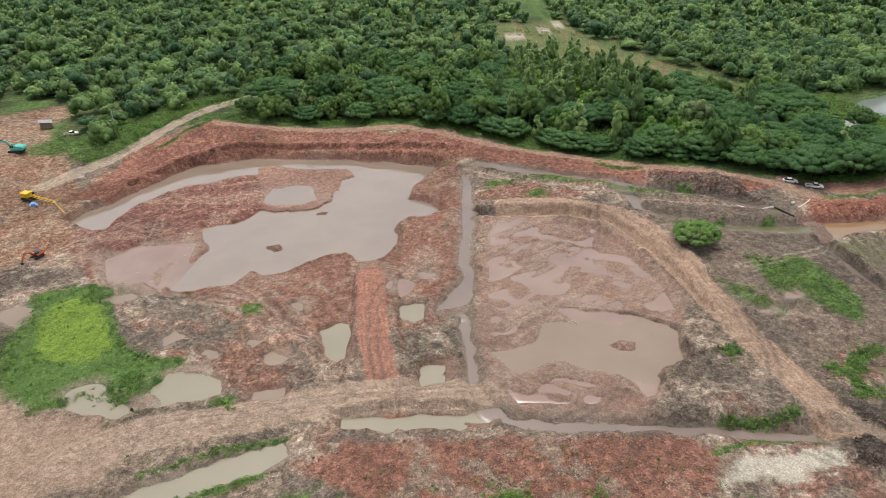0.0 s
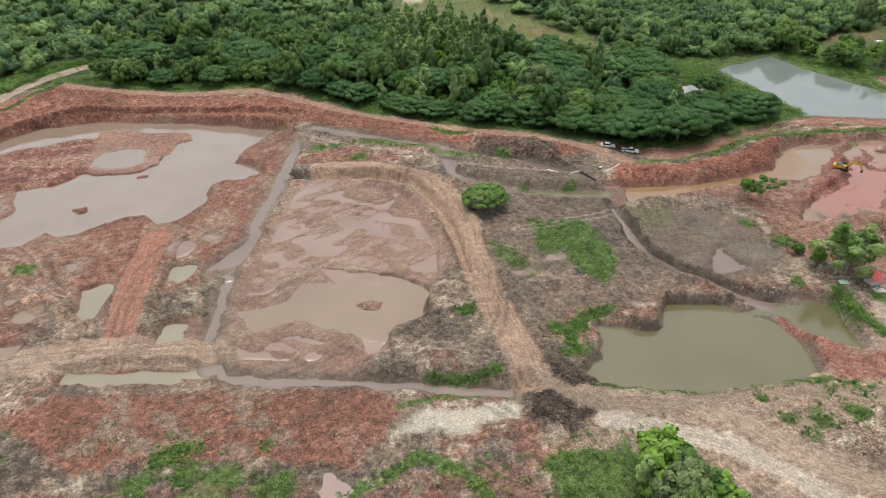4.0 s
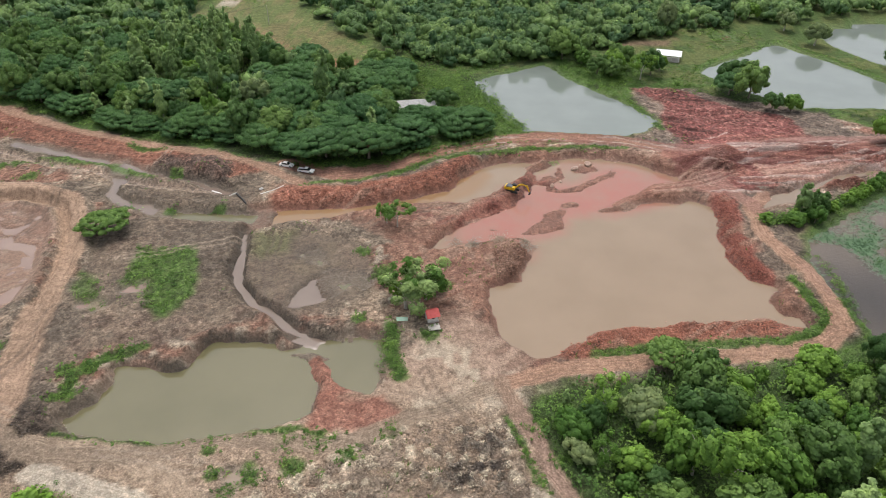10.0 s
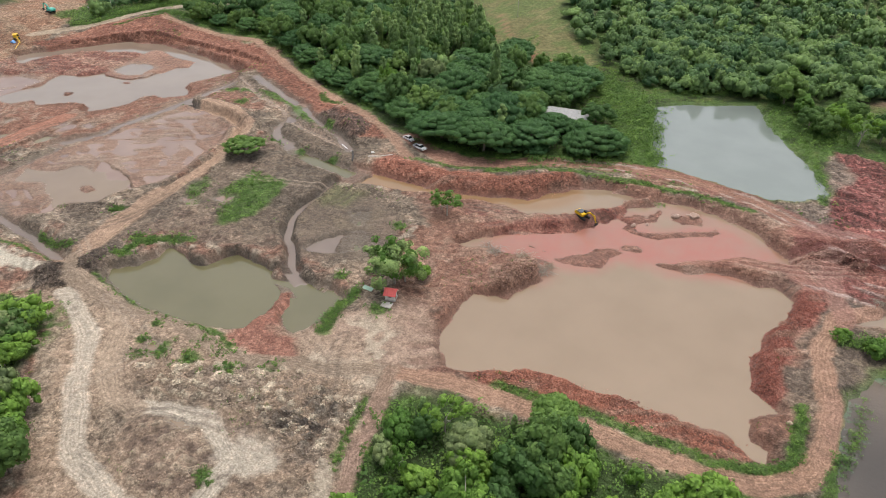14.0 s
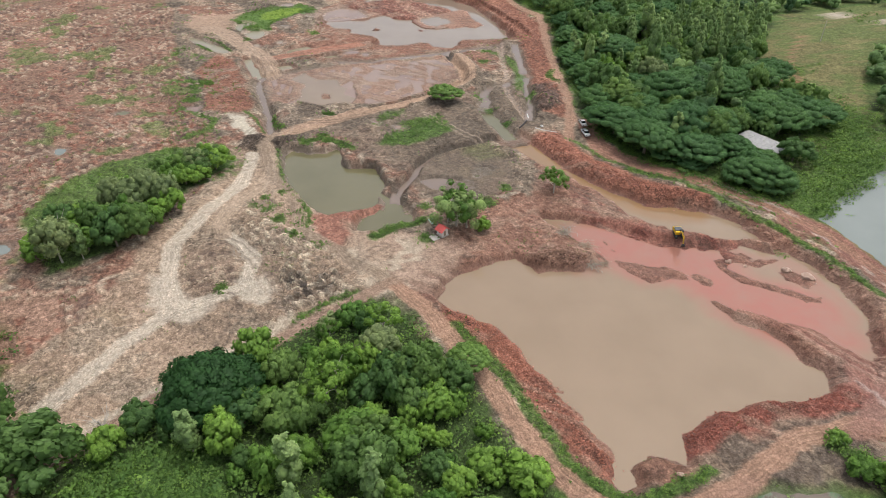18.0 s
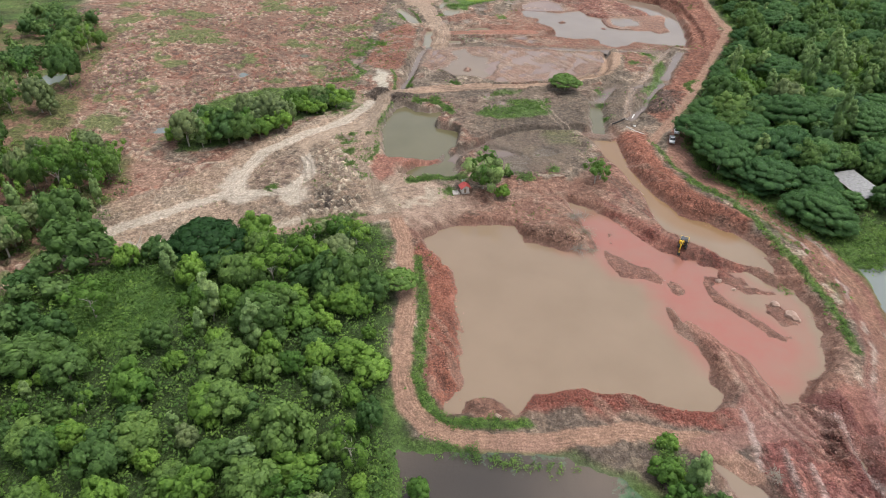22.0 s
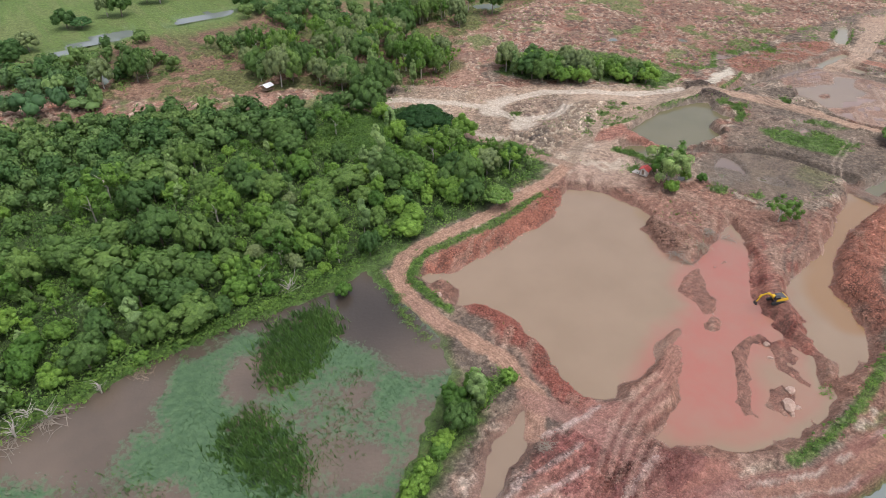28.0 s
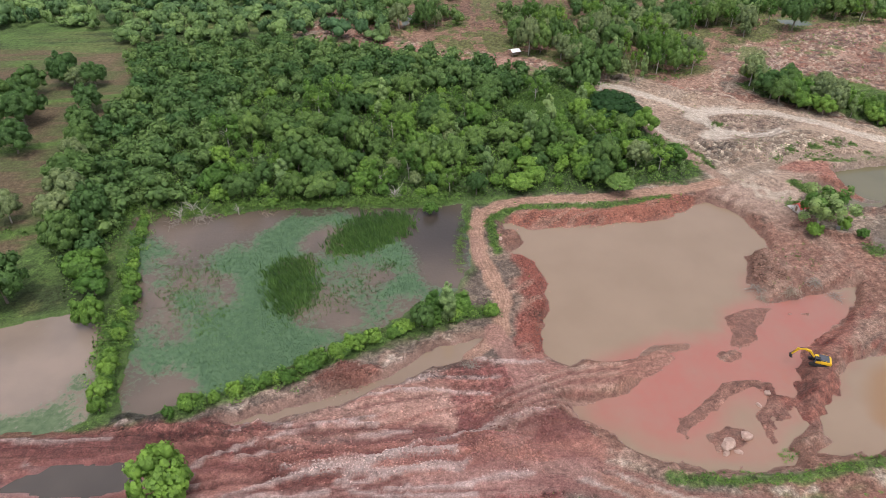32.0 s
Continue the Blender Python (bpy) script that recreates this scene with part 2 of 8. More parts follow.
EARTH = earth_material()
TAN_WATER = water_material("tan_water", (0.205, 0.148, 0.1), (0.23, 0.168, 0.114))
WEST_WATER = water_material("west_water", (0.205, 0.157, 0.118), (0.23, 0.178, 0.134), 0.05)
MUD_WATER = water_material("mud_water", (0.155, 0.116, 0.093), (0.19, 0.143, 0.114), 0.2)
OLIVE_WATER = water_material("olive_water", (0.118, 0.108, 0.055), (0.135, 0.122, 0.065))
SILT = water_material("silt_water", (0.21, 0.135, 0.104), (0.27, 0.186, 0.145), 0.16)
JADE_WATER = water_material("jade_water", (0.225, 0.2, 0.137), (0.255, 0.225, 0.155))
WEST_WATER.node_tree.nodes["Principled BSDF"].inputs["IOR"].default_value = 1.9
# pale bluish base colour stands in for part of the sky's reflection
GREY_WATER = water_material("grey_water", (0.165, 0.19, 0.172), (0.185, 0.21, 0.192), 0.03)
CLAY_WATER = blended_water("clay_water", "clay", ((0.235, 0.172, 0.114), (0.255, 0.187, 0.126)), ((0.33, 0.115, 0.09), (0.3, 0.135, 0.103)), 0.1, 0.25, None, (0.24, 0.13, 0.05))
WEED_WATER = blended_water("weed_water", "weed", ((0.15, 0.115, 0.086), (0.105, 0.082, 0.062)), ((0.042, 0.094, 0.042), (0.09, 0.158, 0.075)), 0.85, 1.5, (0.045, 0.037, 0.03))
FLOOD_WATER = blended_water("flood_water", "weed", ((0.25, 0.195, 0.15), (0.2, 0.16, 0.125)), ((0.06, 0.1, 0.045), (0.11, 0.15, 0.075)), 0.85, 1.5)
DARK_WATER = water_material("dark_water", (0.06, 0.05, 0.04), (0.085, 0.07, 0.055))
BARK = plain_material("bark", (0.16, 0.13, 0.1), (0.3, 0.26, 0.21), 0.9)
PALE_BARK = plain_material("pale_bark", (0.35, 0.32, 0.27), (0.5, 0.47, 0.42), 0.9)
DARK_LEAF = leaf_material("dark_leaf", (0.068, 0.162, 0.058), (0.122, 0.24, 0.08))
MID_LEAF = leaf_material("mid_leaf", (0.07, 0.152, 0.046), (0.17, 0.278, 0.075))
HUT_LEAF = leaf_material("hut_leaf", (0.25, 0.36, 0.135), (0.3, 0.42, 0.16))
FLAT_LEAF = leaf_material("flat_leaf", (0.15, 0.26, 0.068), (0.17, 0.29, 0.075))
SHADE_LEAF = leaf_material("shade_leaf", (0.0291, 0.0877, 0.0255), (0.0498, 0.123, 0.034))
SLENDER_LEAF = leaf_material("slender_leaf", (0.21, 0.33, 0.13), (0.33, 0.46, 0.185))
BRIGHT_LEAF = leaf_material("bright_leaf", (0.084, 0.188, 0.037), (0.21, 0.36, 0.066))
PALE_LEAF = leaf_material("pale_leaf", (0.18, 0.245, 0.11), (0.26, 0.33, 0.15))
WOODS_LEAF = leaf_material("woods_leaf", (0.07, 0.15, 0.062), (0.195, 0.305, 0.105), False)
SHRUB_LEAF = leaf_material("shrub_leaf", (0.08, 0.165, 0.038), (0.165, 0.28, 0.06), False)
FOREST_LEAF = leaf_material("forest_leaf", (0.07, 0.15, 0.045), (0.155, 0.25, 0.078), False)
REED_LEAF = leaf_material("reed_leaf", (0.07, 0.15, 0.045), (0.135, 0.25, 0.065), False)
WEED_LEAF = leaf_material("weed_leaf", (0.065, 0.13, 0.07), (0.13, 0.215, 0.11), False)


# ---- plan: outlines in metres ----
MUD_FLAT_WEST = [(-94.1, 161.2), (-88.5, 170.5), (-66.4, 173.2), (-65.9, 157.4), (-68, 146.2), (-64.6, 141), (-72.3, 138.7), (-81.5, 140.2), (-88.7, 149.5)]
MUD_FIELD = [(17.5, 180.1), (31.3, 180.5), (47.5, 173.8), (55.2, 161.9), (59.9, 141.5), (61.7, 129.1), (56, 122.6), (54.6, 114.3), (48.7, 105.1), (44.9, 98.4), (41.4, 92.2), (32.6, 92.4), (20.5, 92.7), (14, 95.9), (10.6, 104.3), (9.4, 113.5), (9.9, 128.2), (12.8, 145.5), (14.6, 163.1)]
FIELD_POOL = [(25.3, 126), (33.1, 124.3), (37.4, 126.4), (43.5, 122.9), (48.1, 126.1), (55.3, 122.6), (53.5, 112.4), (49.2, 109.6), (46.3, 104.8), (41.6, 105.3), (35, 109.1), (25.5, 112.1), (17.9, 107.7), (15.5, 109.6), (13.1, 115.4), (22.2, 118.2)]
CANAL = [(10.6, 212.9), (13.1, 212.8), (12.7, 189.1), (11.4, 170.8), (10.6, 149.3), (8.5, 133.8), (7.2, 129.6), (1.1, 129.7), (0.9, 134), (3.5, 138.3), (6.9, 146.6), (8.2, 161.2), (8.9, 181.6)]
STREAM = [(7.2, 129.7), (8.1, 116.7), (8.8, 105.4), (10.6, 98.6), (14, 94.6), (26.2, 93.5), (42.8, 93.1), (58.7, 90.5), (72.6, 89.4)]
SW_POND = [(-57, 74.8), (-50.1, 78.8), (-39.1, 84.4), (-29.2, 88.3), (-28, 86.1), (-32.2, 82.2), (-42.1, 78.6), (-53.9, 74.3)]
POOL_A = [(-59, 99.3), (-58.6, 105.2), (-56.1, 109.6), (-50.5, 110.9), (-45.5, 107.5), (-44.3, 103.1), (-51.9, 101.6)]
POOL_B = [(-74.4, 100.5), (-75.4, 104.7), (-71.5, 106.4), (-65.3, 101.9), (-60.1, 99.3), (-61.1, 96.5), (-68.5, 97.9)]
POOL_C = [(-25.3, 124.9), (-22.3, 127.1), (-19.5, 120.5), (-18.9, 114.5), (-22.2, 115.5), (-25.5, 120.7)]
POOL_D = [(-7.6, 134.8), (-3.4, 134.7), (-3.7, 128.8), (-7.4, 130.1)]
POOL_E = [(-1.1, 111.5), (3.8, 112), (5.1, 108.2), (-1.4, 107.1)]
POOL_F = [(-36.8, 103.4), (-31.9, 104.5), (-31.6, 101.1), (-36.9, 101.7)]
GRASS_FIELD = [(-97.3, 142.4), (-87.5, 146), (-79.2, 134.5), (-72.7, 123.2), (-65.1, 115.1), (-54.3, 113.8), (-57.1, 109.3), (-61.1, 104.2), (-62.6, 99.4), (-71.5, 104.5), (-78.7, 98.3), (-87.7, 104.9), (-92.7, 112), (-93, 121.7), (-94.8, 130.3)]
CAUSEWAY = [(-16.5, 148.9), (-13.9, 123.1), (-10.9, 107.3), (-8.7, 98.6)]
DAM_TRACK = [(22.8, 183.6), (39.8, 181.2), (52.6, 175.2), (61.2, 161.4), (65.9, 143.6), (67.9, 126.2), (70.8, 111.4), (74.9, 97.1), (76.1, 89.3)]
ROAD_NW = [(-129.6, 203.9), (-118.8, 220.2), (-106.5, 238.6), (-93.5, 263), (-78.6, 284), (-66.7, 295.4)]
ROAD_N = [(-83.2, 251.1), (-45.9, 249.7), (-13.1, 247.2), (8.6, 237.4), (38.7, 223.6), (66.2, 211), (91.6, 199.8), (109.8, 189.7), (120.5, 182.1)]
ROAD_N2 = [(114.1, 193.7), (129.4, 189), (148.3, 195.2), (165, 205.2), (182.9, 212.2), (201.2, 215.5), (222.8, 212.1), (239.2, 204.3), (257.5, 197.9), (282.3, 195.4)]
MID_POND = [(92.5, 107.5), (97.4, 107.7), (103.6, 105.7), (106.6, 106.2), (107.3, 111.8), (111.2, 114.6), (117.7, 114.5), (124, 113.9), (126.3, 111.3), (131.4, 112.1), (137.1, 115), (142.5, 116.2), (147.4, 114.7), (147, 107.9), (147.6, 100.6), (146.1, 97.3), (141.3, 99.1), (137.1, 101.8), (136.1, 106.3), (134.2, 99.3), (133.6, 92.8), (130.3, 90.6), (121.1, 87.8), (110.1, 87.1), (99.2, 87.7), (88.1, 90.2), (86.1, 93.3), (92, 97.9), (93.4, 103)]
DITCH_E = [(107.6, 160.3), (108.8, 146.9), (110.7, 136.3), (115.9, 127.7), (122.3, 123.1), (128.2, 116.5), (134.1, 113.3)]
CHANNEL_N = [(79.6, 169.1), (93.7, 167.1), (108.5, 166.7)]
SHRUBS_A = [(82.5, 150.1), (97.6, 149.7), (100.7, 138.7), (102.2, 128.8), (97, 122.2), (90.1, 126.8), (83.8, 136.6)]
SHRUBS_B = [(72.1, 139.5), (78.4, 134.3), (82.7, 127), (81.2, 122.6), (73.2, 132)]
DARK_PLOT = [(112.9, 155.4), (128.5, 155), (143.3, 150.2), (142.8, 139.1), (139.5, 129.3), (132.6, 120.4), (124.7, 120.6), (118.5, 126.3), (112.7, 133.6)]
PLOT_PUDDLE = [(124.6, 126.4), (127, 131.3), (130.6, 135.8), (133.4, 138), (136, 138.4), (135.1, 134.4), (133.1, 131.8), (134.7, 130.5), (130.9, 127.2), (127.2, 125.7)]
PLOT_POOL_A = [(124.8, 146.4), (127.2, 148.6), (130.3, 146.3), (127.4, 143.4)]
PLOT_POOL_B = [(138.6, 134.9), (140.7, 136.8), (143.6, 134.8), (141.4, 132.6)]
BIG_POND = [(181.1, 107.8), (173.4, 115.4), (172.4, 123.5), (171.9, 132.5), (181, 136.9), (184.7, 146.7), (181.6, 154), (185.5, 156.5), (191.9, 158.5), (196.4, 167.2), (202.1, 169.5), (210.9, 168.3), (218.7, 171.7), (226, 173.6), (232.8, 173.5), (236.7, 175.3), (240.4, 171.4), (241.1, 164), (237.8, 153.2), (237.3, 141.7), (238.8, 135.7), (244, 131.5), (240, 126.4), (239.5, 121.7), (244.1, 120.7), (244.3, 116.7), (237.4, 117), (236.5, 119.1), (221.5, 118.8), (207.1, 117.5), (195.4, 116.3), (187.9, 109.9)]
STRIP_POND = [(109.7, 160), (108.1, 171.4), (122.9, 172.1), (139.4, 173), (153.9, 177.3), (163.7, 181.9), (169.5, 190.2), (175.1, 196.5), (183.2, 200), (193.4, 200.2), (188.9, 192.3), (184, 186.3), (178.8, 180), (168.8, 174.3), (154.1, 173.8), (139.6, 169.3), (123.3, 164.2)]
NE_POND = [(176.8, 269.6), (187.5, 278.5), (210.1, 290.2), (218.8, 269.9), (232.2, 248.1), (242.7, 228.3), (233.7, 218.6), (224.8, 216.6), (208.5, 219.3), (191.6, 221.2), (183.9, 242.4)]
TRACK_E = [(88.5, 79.5), (108, 72.9), (120.9, 61), (134.9, 50.7), (151.1, 47.9), (162, 48.6), (171, 37.1), (185.6, 21.8), (202.1, 13.2)]
TRACK_F = [(136.3, 64.5), (150, 69.4), (161.2, 64.9), (163.7, 50)]
TRACK_G = [(172.6, 99.1), (187, 103), (204.5, 105.5), (221.4, 106.5), (234.1, 107.4), (243.5, 109.3), (249.8, 114.3), (252.6, 124.1), (252.7, 134.7), (248.5, 151), (250.4, 166.5), (257.6, 172.5)]
TRACK_H = [(85.3, 84.9), (94, 84.5), (102.2, 83), (111.9, 78.6), (117.4, 72), (122.8, 67.1), (128.3, 63.6), (136.3, 63.5)]
PALE_PATCH = [(49.4, 76.8), (52.8, 81.2), (72.3, 84.7), (73.5, 81.3), (62.7, 78.3)]
RED_S = [(-25.8, 82.1), (-16.9, 88.7), (4.3, 89.6), (25.6, 89.1), (46.9, 88.6), (49.9, 80.3), (42.3, 69.7), (24, 72.3), (5, 72.8), (-4.3, 70.7)]
GROVE = [(136.4, 20.1), (108.5, 11.4), (91.7, 18.5), (79, 30.6), (71.4, 54.6), (76.9, 72.1), (91.6, 76.6), (109.1, 49.9), (131.3, 35.9)]
PINK_S = [(300.4, 194.5), (289.4, 188.2), (271.6, 179.9), (266.9, 180.2), (261.5, 189.5), (262.8, 192.2), (282.3, 194.7), (294.3, 199.9)]
BERM_W = [(189.2, 109.3), (202.7, 114.1), (215.8, 115.9), (227.3, 116.5), (238.3, 116.8)]
BERM_S = [(240.9, 135.5), (239.3, 143.6), (240.5, 154.8), (242.7, 163.2), (244.4, 172.7)]
BERM_N = [(117.5, 174.7), (138.6, 178.3), (155, 183.6), (167.8, 190.3), (170.6, 194.3)]
SPOIL_TONGUE = [(175.1, 136.3), (174.5, 147.5), (182.8, 154.3), (187.3, 146.3), (183.7, 137.4)]
RED_E = [(239.1, 260.2), (256.9, 258.8), (273.8, 238.4), (291.3, 227.6), (282.8, 197.1), (261.5, 202.2), (242.6, 205.1), (243.5, 227.2), (249.2, 244.5)]
HEDGE = [(318.1, 187.6), (307.9, 183.6), (297.3, 179.5), (286.3, 171.7), (274.1, 165), (261, 159.8), (251.6, 158.2)]
PUDDLE_S = [(275.1, 178.4), (267.8, 170.3), (253.6, 165.4), (256.1, 171.7), (266.7, 175.5), (283, 184.3), (301.2, 190), (306.9, 189.1), (289.8, 184)]
REED_A = [(291.7, 124.5), (284.5, 114.7), (271.5, 113.7), (270.7, 122.7), (283.5, 132.9), (291, 132.6)]
REED_B = [(307, 139.3), (302.6, 134.6), (296, 134.9), (294.1, 151.4), (299.3, 157.4), (304.4, 150.9)]
SE_POOL = [(343.4, 202.6), (335.7, 197.6), (322.3, 198.2), (317.8, 202.6), (323, 204.9), (342.8, 204)]
MOUND_S = [(262.9, 194.4), (251.3, 187.9), (241.2, 188.4), (235, 195.7), (242.2, 199.3), (255, 201.2)]
MOUND_T = [(292.3, 181.5), (286.1, 173.6), (276.3, 175.8), (278.5, 182.1)]
REDM = [(135.5, 100.3), (140.3, 95.2), (148.4, 94.9), (154.9, 90.1), (151.9, 87.9), (133.4, 89.1)]
SITE = [(-190, 150), (-190, 262), (-150, 285), (-150, 250), (-128, 222), (-108, 240), (-88, 254), (-40, 251), (10, 240), (60, 216), (110, 193), (150, 194),
        (185, 209), (222, 212), (240, 226), (240, 262), (262, 258), (300, 236), (330, 206), (460, 212), (460, 188), (345, 193), (318, 188), (285, 172), (254, 160),
        (253, 112), (235, 105), (180, 98), (174, 92), (187, 45), (205, 12), (260, -22), (330, -50), (310, -95), (60, -75), (-60, -110), (-200, -70), (-260, 60), (-190, 120)]
CLEARED = [(30, 66), (72, 70), (80, 30), (140, 10), (150, 45), (200, 15), (260, -15), (320, -45), (300, -90), (100, -85), (-40, -100), (-200, -60), (-220, 60), (-110, 70), (-40, 66)]
FARMLAND = [(380, 150), (372, 118), (388, 62), (372, 18), (395, -30), (470, -40), (700, 100), (700, 300), (380, 260), (352, 205), (366, 160)]
FARM_EAST = [(238.1, 305.3), (248.4, 275.5), (265.9, 269.3), (299.8, 246.7), (335.8, 217.9), (428.3, 236.4), (469.4, 339.2), (407.7, 390.6), (294.7, 354.6), (253.6, 318.6)]
CLEARING = [(36, 368), (40, 430), (80, 430), (92, 372), (130, 312), (146, 297), (141, 280), (125, 284), (100, 292), (76, 313)]
WEST_YARD = [(-190, 150), (-190, 262), (-150, 285), (-150, 250), (-128, 222), (-115, 200), (-105, 165), (-130, 140)]
NORTH_SLOPE = [(-118, 196), (-106, 236), (-86, 251), (-40, 248), (8, 238), (60, 213), (108, 190), (96, 184), (58, 200), (12, 222), (-40, 235), (-84, 226), (-104, 196)]
WEST_BASIN = [(-108, 180), (-84, 226), (-40, 235), (10, 222), (12, 170), (0, 130), (-30, 120), (-70, 145), (-92, 150)]
EAST_WORKS = [(238, 188), (244, 172), (262, 176), (290, 190), (330, 190), (400, 192), (400, 206), (320, 208), (262, 215), (240, 204)]
BIG_BASIN = [(172, 98), (166, 112), (158, 120), (150, 150), (128, 168), (112, 174), (150, 182), (185, 204), (225, 205), (245, 196), (248, 160), (250, 120), (245, 112), (210, 110)]
PALE_LAND = [(82, 84), (110, 84), (135, 88), (158, 105), (168, 98), (176, 88), (186, 46), (204, 12), (180, 6), (150, 36), (120, 48), (100, 68), (80, 74)]
VINE_GAP = [(213, 21), (203, 30), (203, 46), (210, 53), (228, 52), (236, 40), (226, 26)]
FOREST_SOUTH = [(190, 48), (205, 14), (262, -20), (330, -45), (400, -30), (380, 20), (384, 78), (372, 118), (352, 150), (348, 108), (334, 113), (312, 110), (290, 109), (272, 107),
                (254, 107), (243, 104), (222, 102), (204, 100.5), (186, 98), (178, 92)]
SW_CORNER = [(-92, 106), (-79, 98), (-64, 94.5), (-55, 91.5), (-59, 79), (-73, 75), (-95, 80)]
LUMP_LAND = [(134, 66), (148, 73), (158, 74), (166, 72), (178, 66), (174, 88), (160, 90), (148, 86), (132, 78), (124, 72)]
DARK_EARTH = [(66, 182), (108, 178), (112, 160), (110, 135), (120, 120), (112, 117), (100, 113), (90, 113), (82, 104), (78, 92), (73, 110), (72, 128), (70, 150), (64, 166)]
DARK_LUMPS = [(162, 87), (171.9, 86.7), (172, 78.2), (176.2, 75.1), (171.6, 72.3), (163, 73.1), (154.7, 76.3), (155.4, 78.7), (163.2, 79.7)]
RING_EARTH = [(138, 62), (146, 66), (156, 67), (161, 62), (160, 54), (152, 51), (143, 54)]
NORTH_HEAP = [(70, 205), (84, 200), (96, 194), (98, 182), (86, 184), (72, 192)]
FIELD_BANK = [(14, 186), (40, 184), (56, 177), (65, 161), (69, 144)]
CANAL_N = [(11, 212), (22, 207), (40, 198), (55, 193), (66, 186), (80, 182), (98, 178)]
ROAD_E = [(238, 199), (255, 200), (280, 203), (310, 204), (345, 198), (400, 200), (470, 202)]
TRACK_K = [(76, 90), (84, 84), (100, 82), (118, 86), (140, 84), (160, 92), (172, 99)]
TRACK_L = [(172, 99), (177, 85), (184, 64), (192, 40), (205, 14)]
CLEAR_ROAD = [(44, 390), (62, 398), (80, 425)]
FAR_POND = [(228.7, -132.9), (226.7, -125.3), (208.7, -126.4), (188, -131.7), (182.1, -147.2), (207.4, -146.5)]
FAR_POND_C = [(285, -120.7), (284.1, -107.6), (266.4, -116.7), (242.4, -123.2), (239.7, -137.6), (261.4, -137.6)]
PASTURE = [(310, -128), (284, -104), (240, -116), (205, -110), (180, -122), (150, -128), (84, -85), (40, -110), (60, -220), (200, -270), (330, -240)]
FAR_POND_D = [(275, -80), (267, -83), (264, -75), (274, -65)]
FAR_POND_B = [(84, -66), (66, -62), (66, -54), (80, -51)]

# grassy verges and hedges: line, width, clumps, radii, heights
VERGES = [
    (HEDGE, 2.5, 190, 0.9, 1.8, 1.6, 3.2),
    ([(193, 107), (208, 109.7), (224, 110.6), (237, 110.8), (242, 112.6), (248, 117.5), (247.4, 133)], 2.0, 260, 0.3, 0.7, 0.3, 0.7),
    ([(236, 111), (243, 113), (248, 118), (247.4, 133)], 1.2, 40, 0.7, 1.3, 0.8, 1.5),
    ([(254, 112), (255, 120), (257, 130), (258, 140)], 2.0, 50, 0.7, 1.5, 0.7, 1.8),
    ([(146, 188), (157, 195), (170, 201), (191, 205), (207, 207), (224, 205.5)], 1.6, 220, 0.3, 0.8, 0.3, 0.8),
]
VERGES += [
    ([(120, 182), (146, 190), (166, 203), (184, 210), (205, 213)], 1.2, 110, 0.3, 0.7, 0.3, 0.7),
    ([(222.7, 278.6), (232.1, 258), (238.4, 238.5), (241, 222)], 2.2, 90, 0.6, 1.4, 0.8, 1.8),
    ([(173.4, 277.5), (186.7, 290.9), (212.4, 303.2), (222.7, 278.6)], 4.0, 120, 0.9, 2.2, 1.0, 3.0),
    ([(179.6, 269.3), (185.7, 241.6), (192.9, 220)], 4.0, 110, 0.8, 1.8, 0.8, 2.4),
    ([(182, 216), (178, 240), (170, 265), (150, 280)], 9.0, 240, 1.0, 2.2, 1.0, 3.0),
]
VERGES += [
    ([(224.8, 269.3), (243.3, 275.5), (253.6, 298.1)], 7.0, 90, 1.0, 2.4, 1.4, 4.0),
    ([(149, 117), (149.5, 107), (152, 101)], 2.2, 120, 0.6, 1.4, 0.6, 1.6),
    ([(55, 93), (63, 92), (70, 93.7)], 1.0, 70, 0.3, 0.8, 0.4, 0.9),
    ([(49, 83), (60, 86.5), (72, 87)], 0.8, 40, 0.3, 0.6, 0.2, 0.5),
    ([(-122, 224), (-115, 234), (-106, 249), (-98, 271), (-80, 292)], 4.0, 190, 1.0, 2.2, 1.2, 3.2),
]
VERGES += [
    ([(-90, 254), (-79, 259), (-61, 259), (-33, 255)], 2.5, 120, 0.8, 1.8, 1.0, 2.6),
    ([(-100, 232), (-92, 246), (-86, 252)], 1.2, 40, 0.4, 0.9, 0.4, 0.9),
    ([(-5, 251), (20, 240), (57, 222)], 1.0, 90, 0.3, 0.7, 0.3, 0.7),
    ([(57, 214), (64, 208), (72, 208)], 1.6, 60, 0.4, 0.9, 0.3, 0.7),
    ([(-28, 90), (-40, 86.5), (-52, 81)], 0.7, 60, 0.3, 0.6, 0.2, 0.6),
]
VERGES += [
    ([(-31, 81), (-36, 79), (-46, 76)], 1.2, 46, 0.4, 1.1, 0.4, 1.1),
    ([(346, 112), (343, 135), (337, 155), (335, 172), (332, 187)], 3.0, 150, 0.9, 2.0, 1.2, 3.5),
    ([(351.2, 262.1), (339.9, 293), (327.6, 320.7), (304.9, 307.3), (288.5, 295), (272.1, 280.6)], 2.0, 150, 0.5, 1.2, 0.4, 1.2),
    ([(66, 60), (62, 68), (54, 72), (38, 62)], 2.0, 70, 0.3, 0.8, 0.3, 0.8),
    ([(72, 190), (60, 197), (40, 202), (25, 203)], 3.0, 60, 0.3, 0.9, 0.2, 0.7),
]
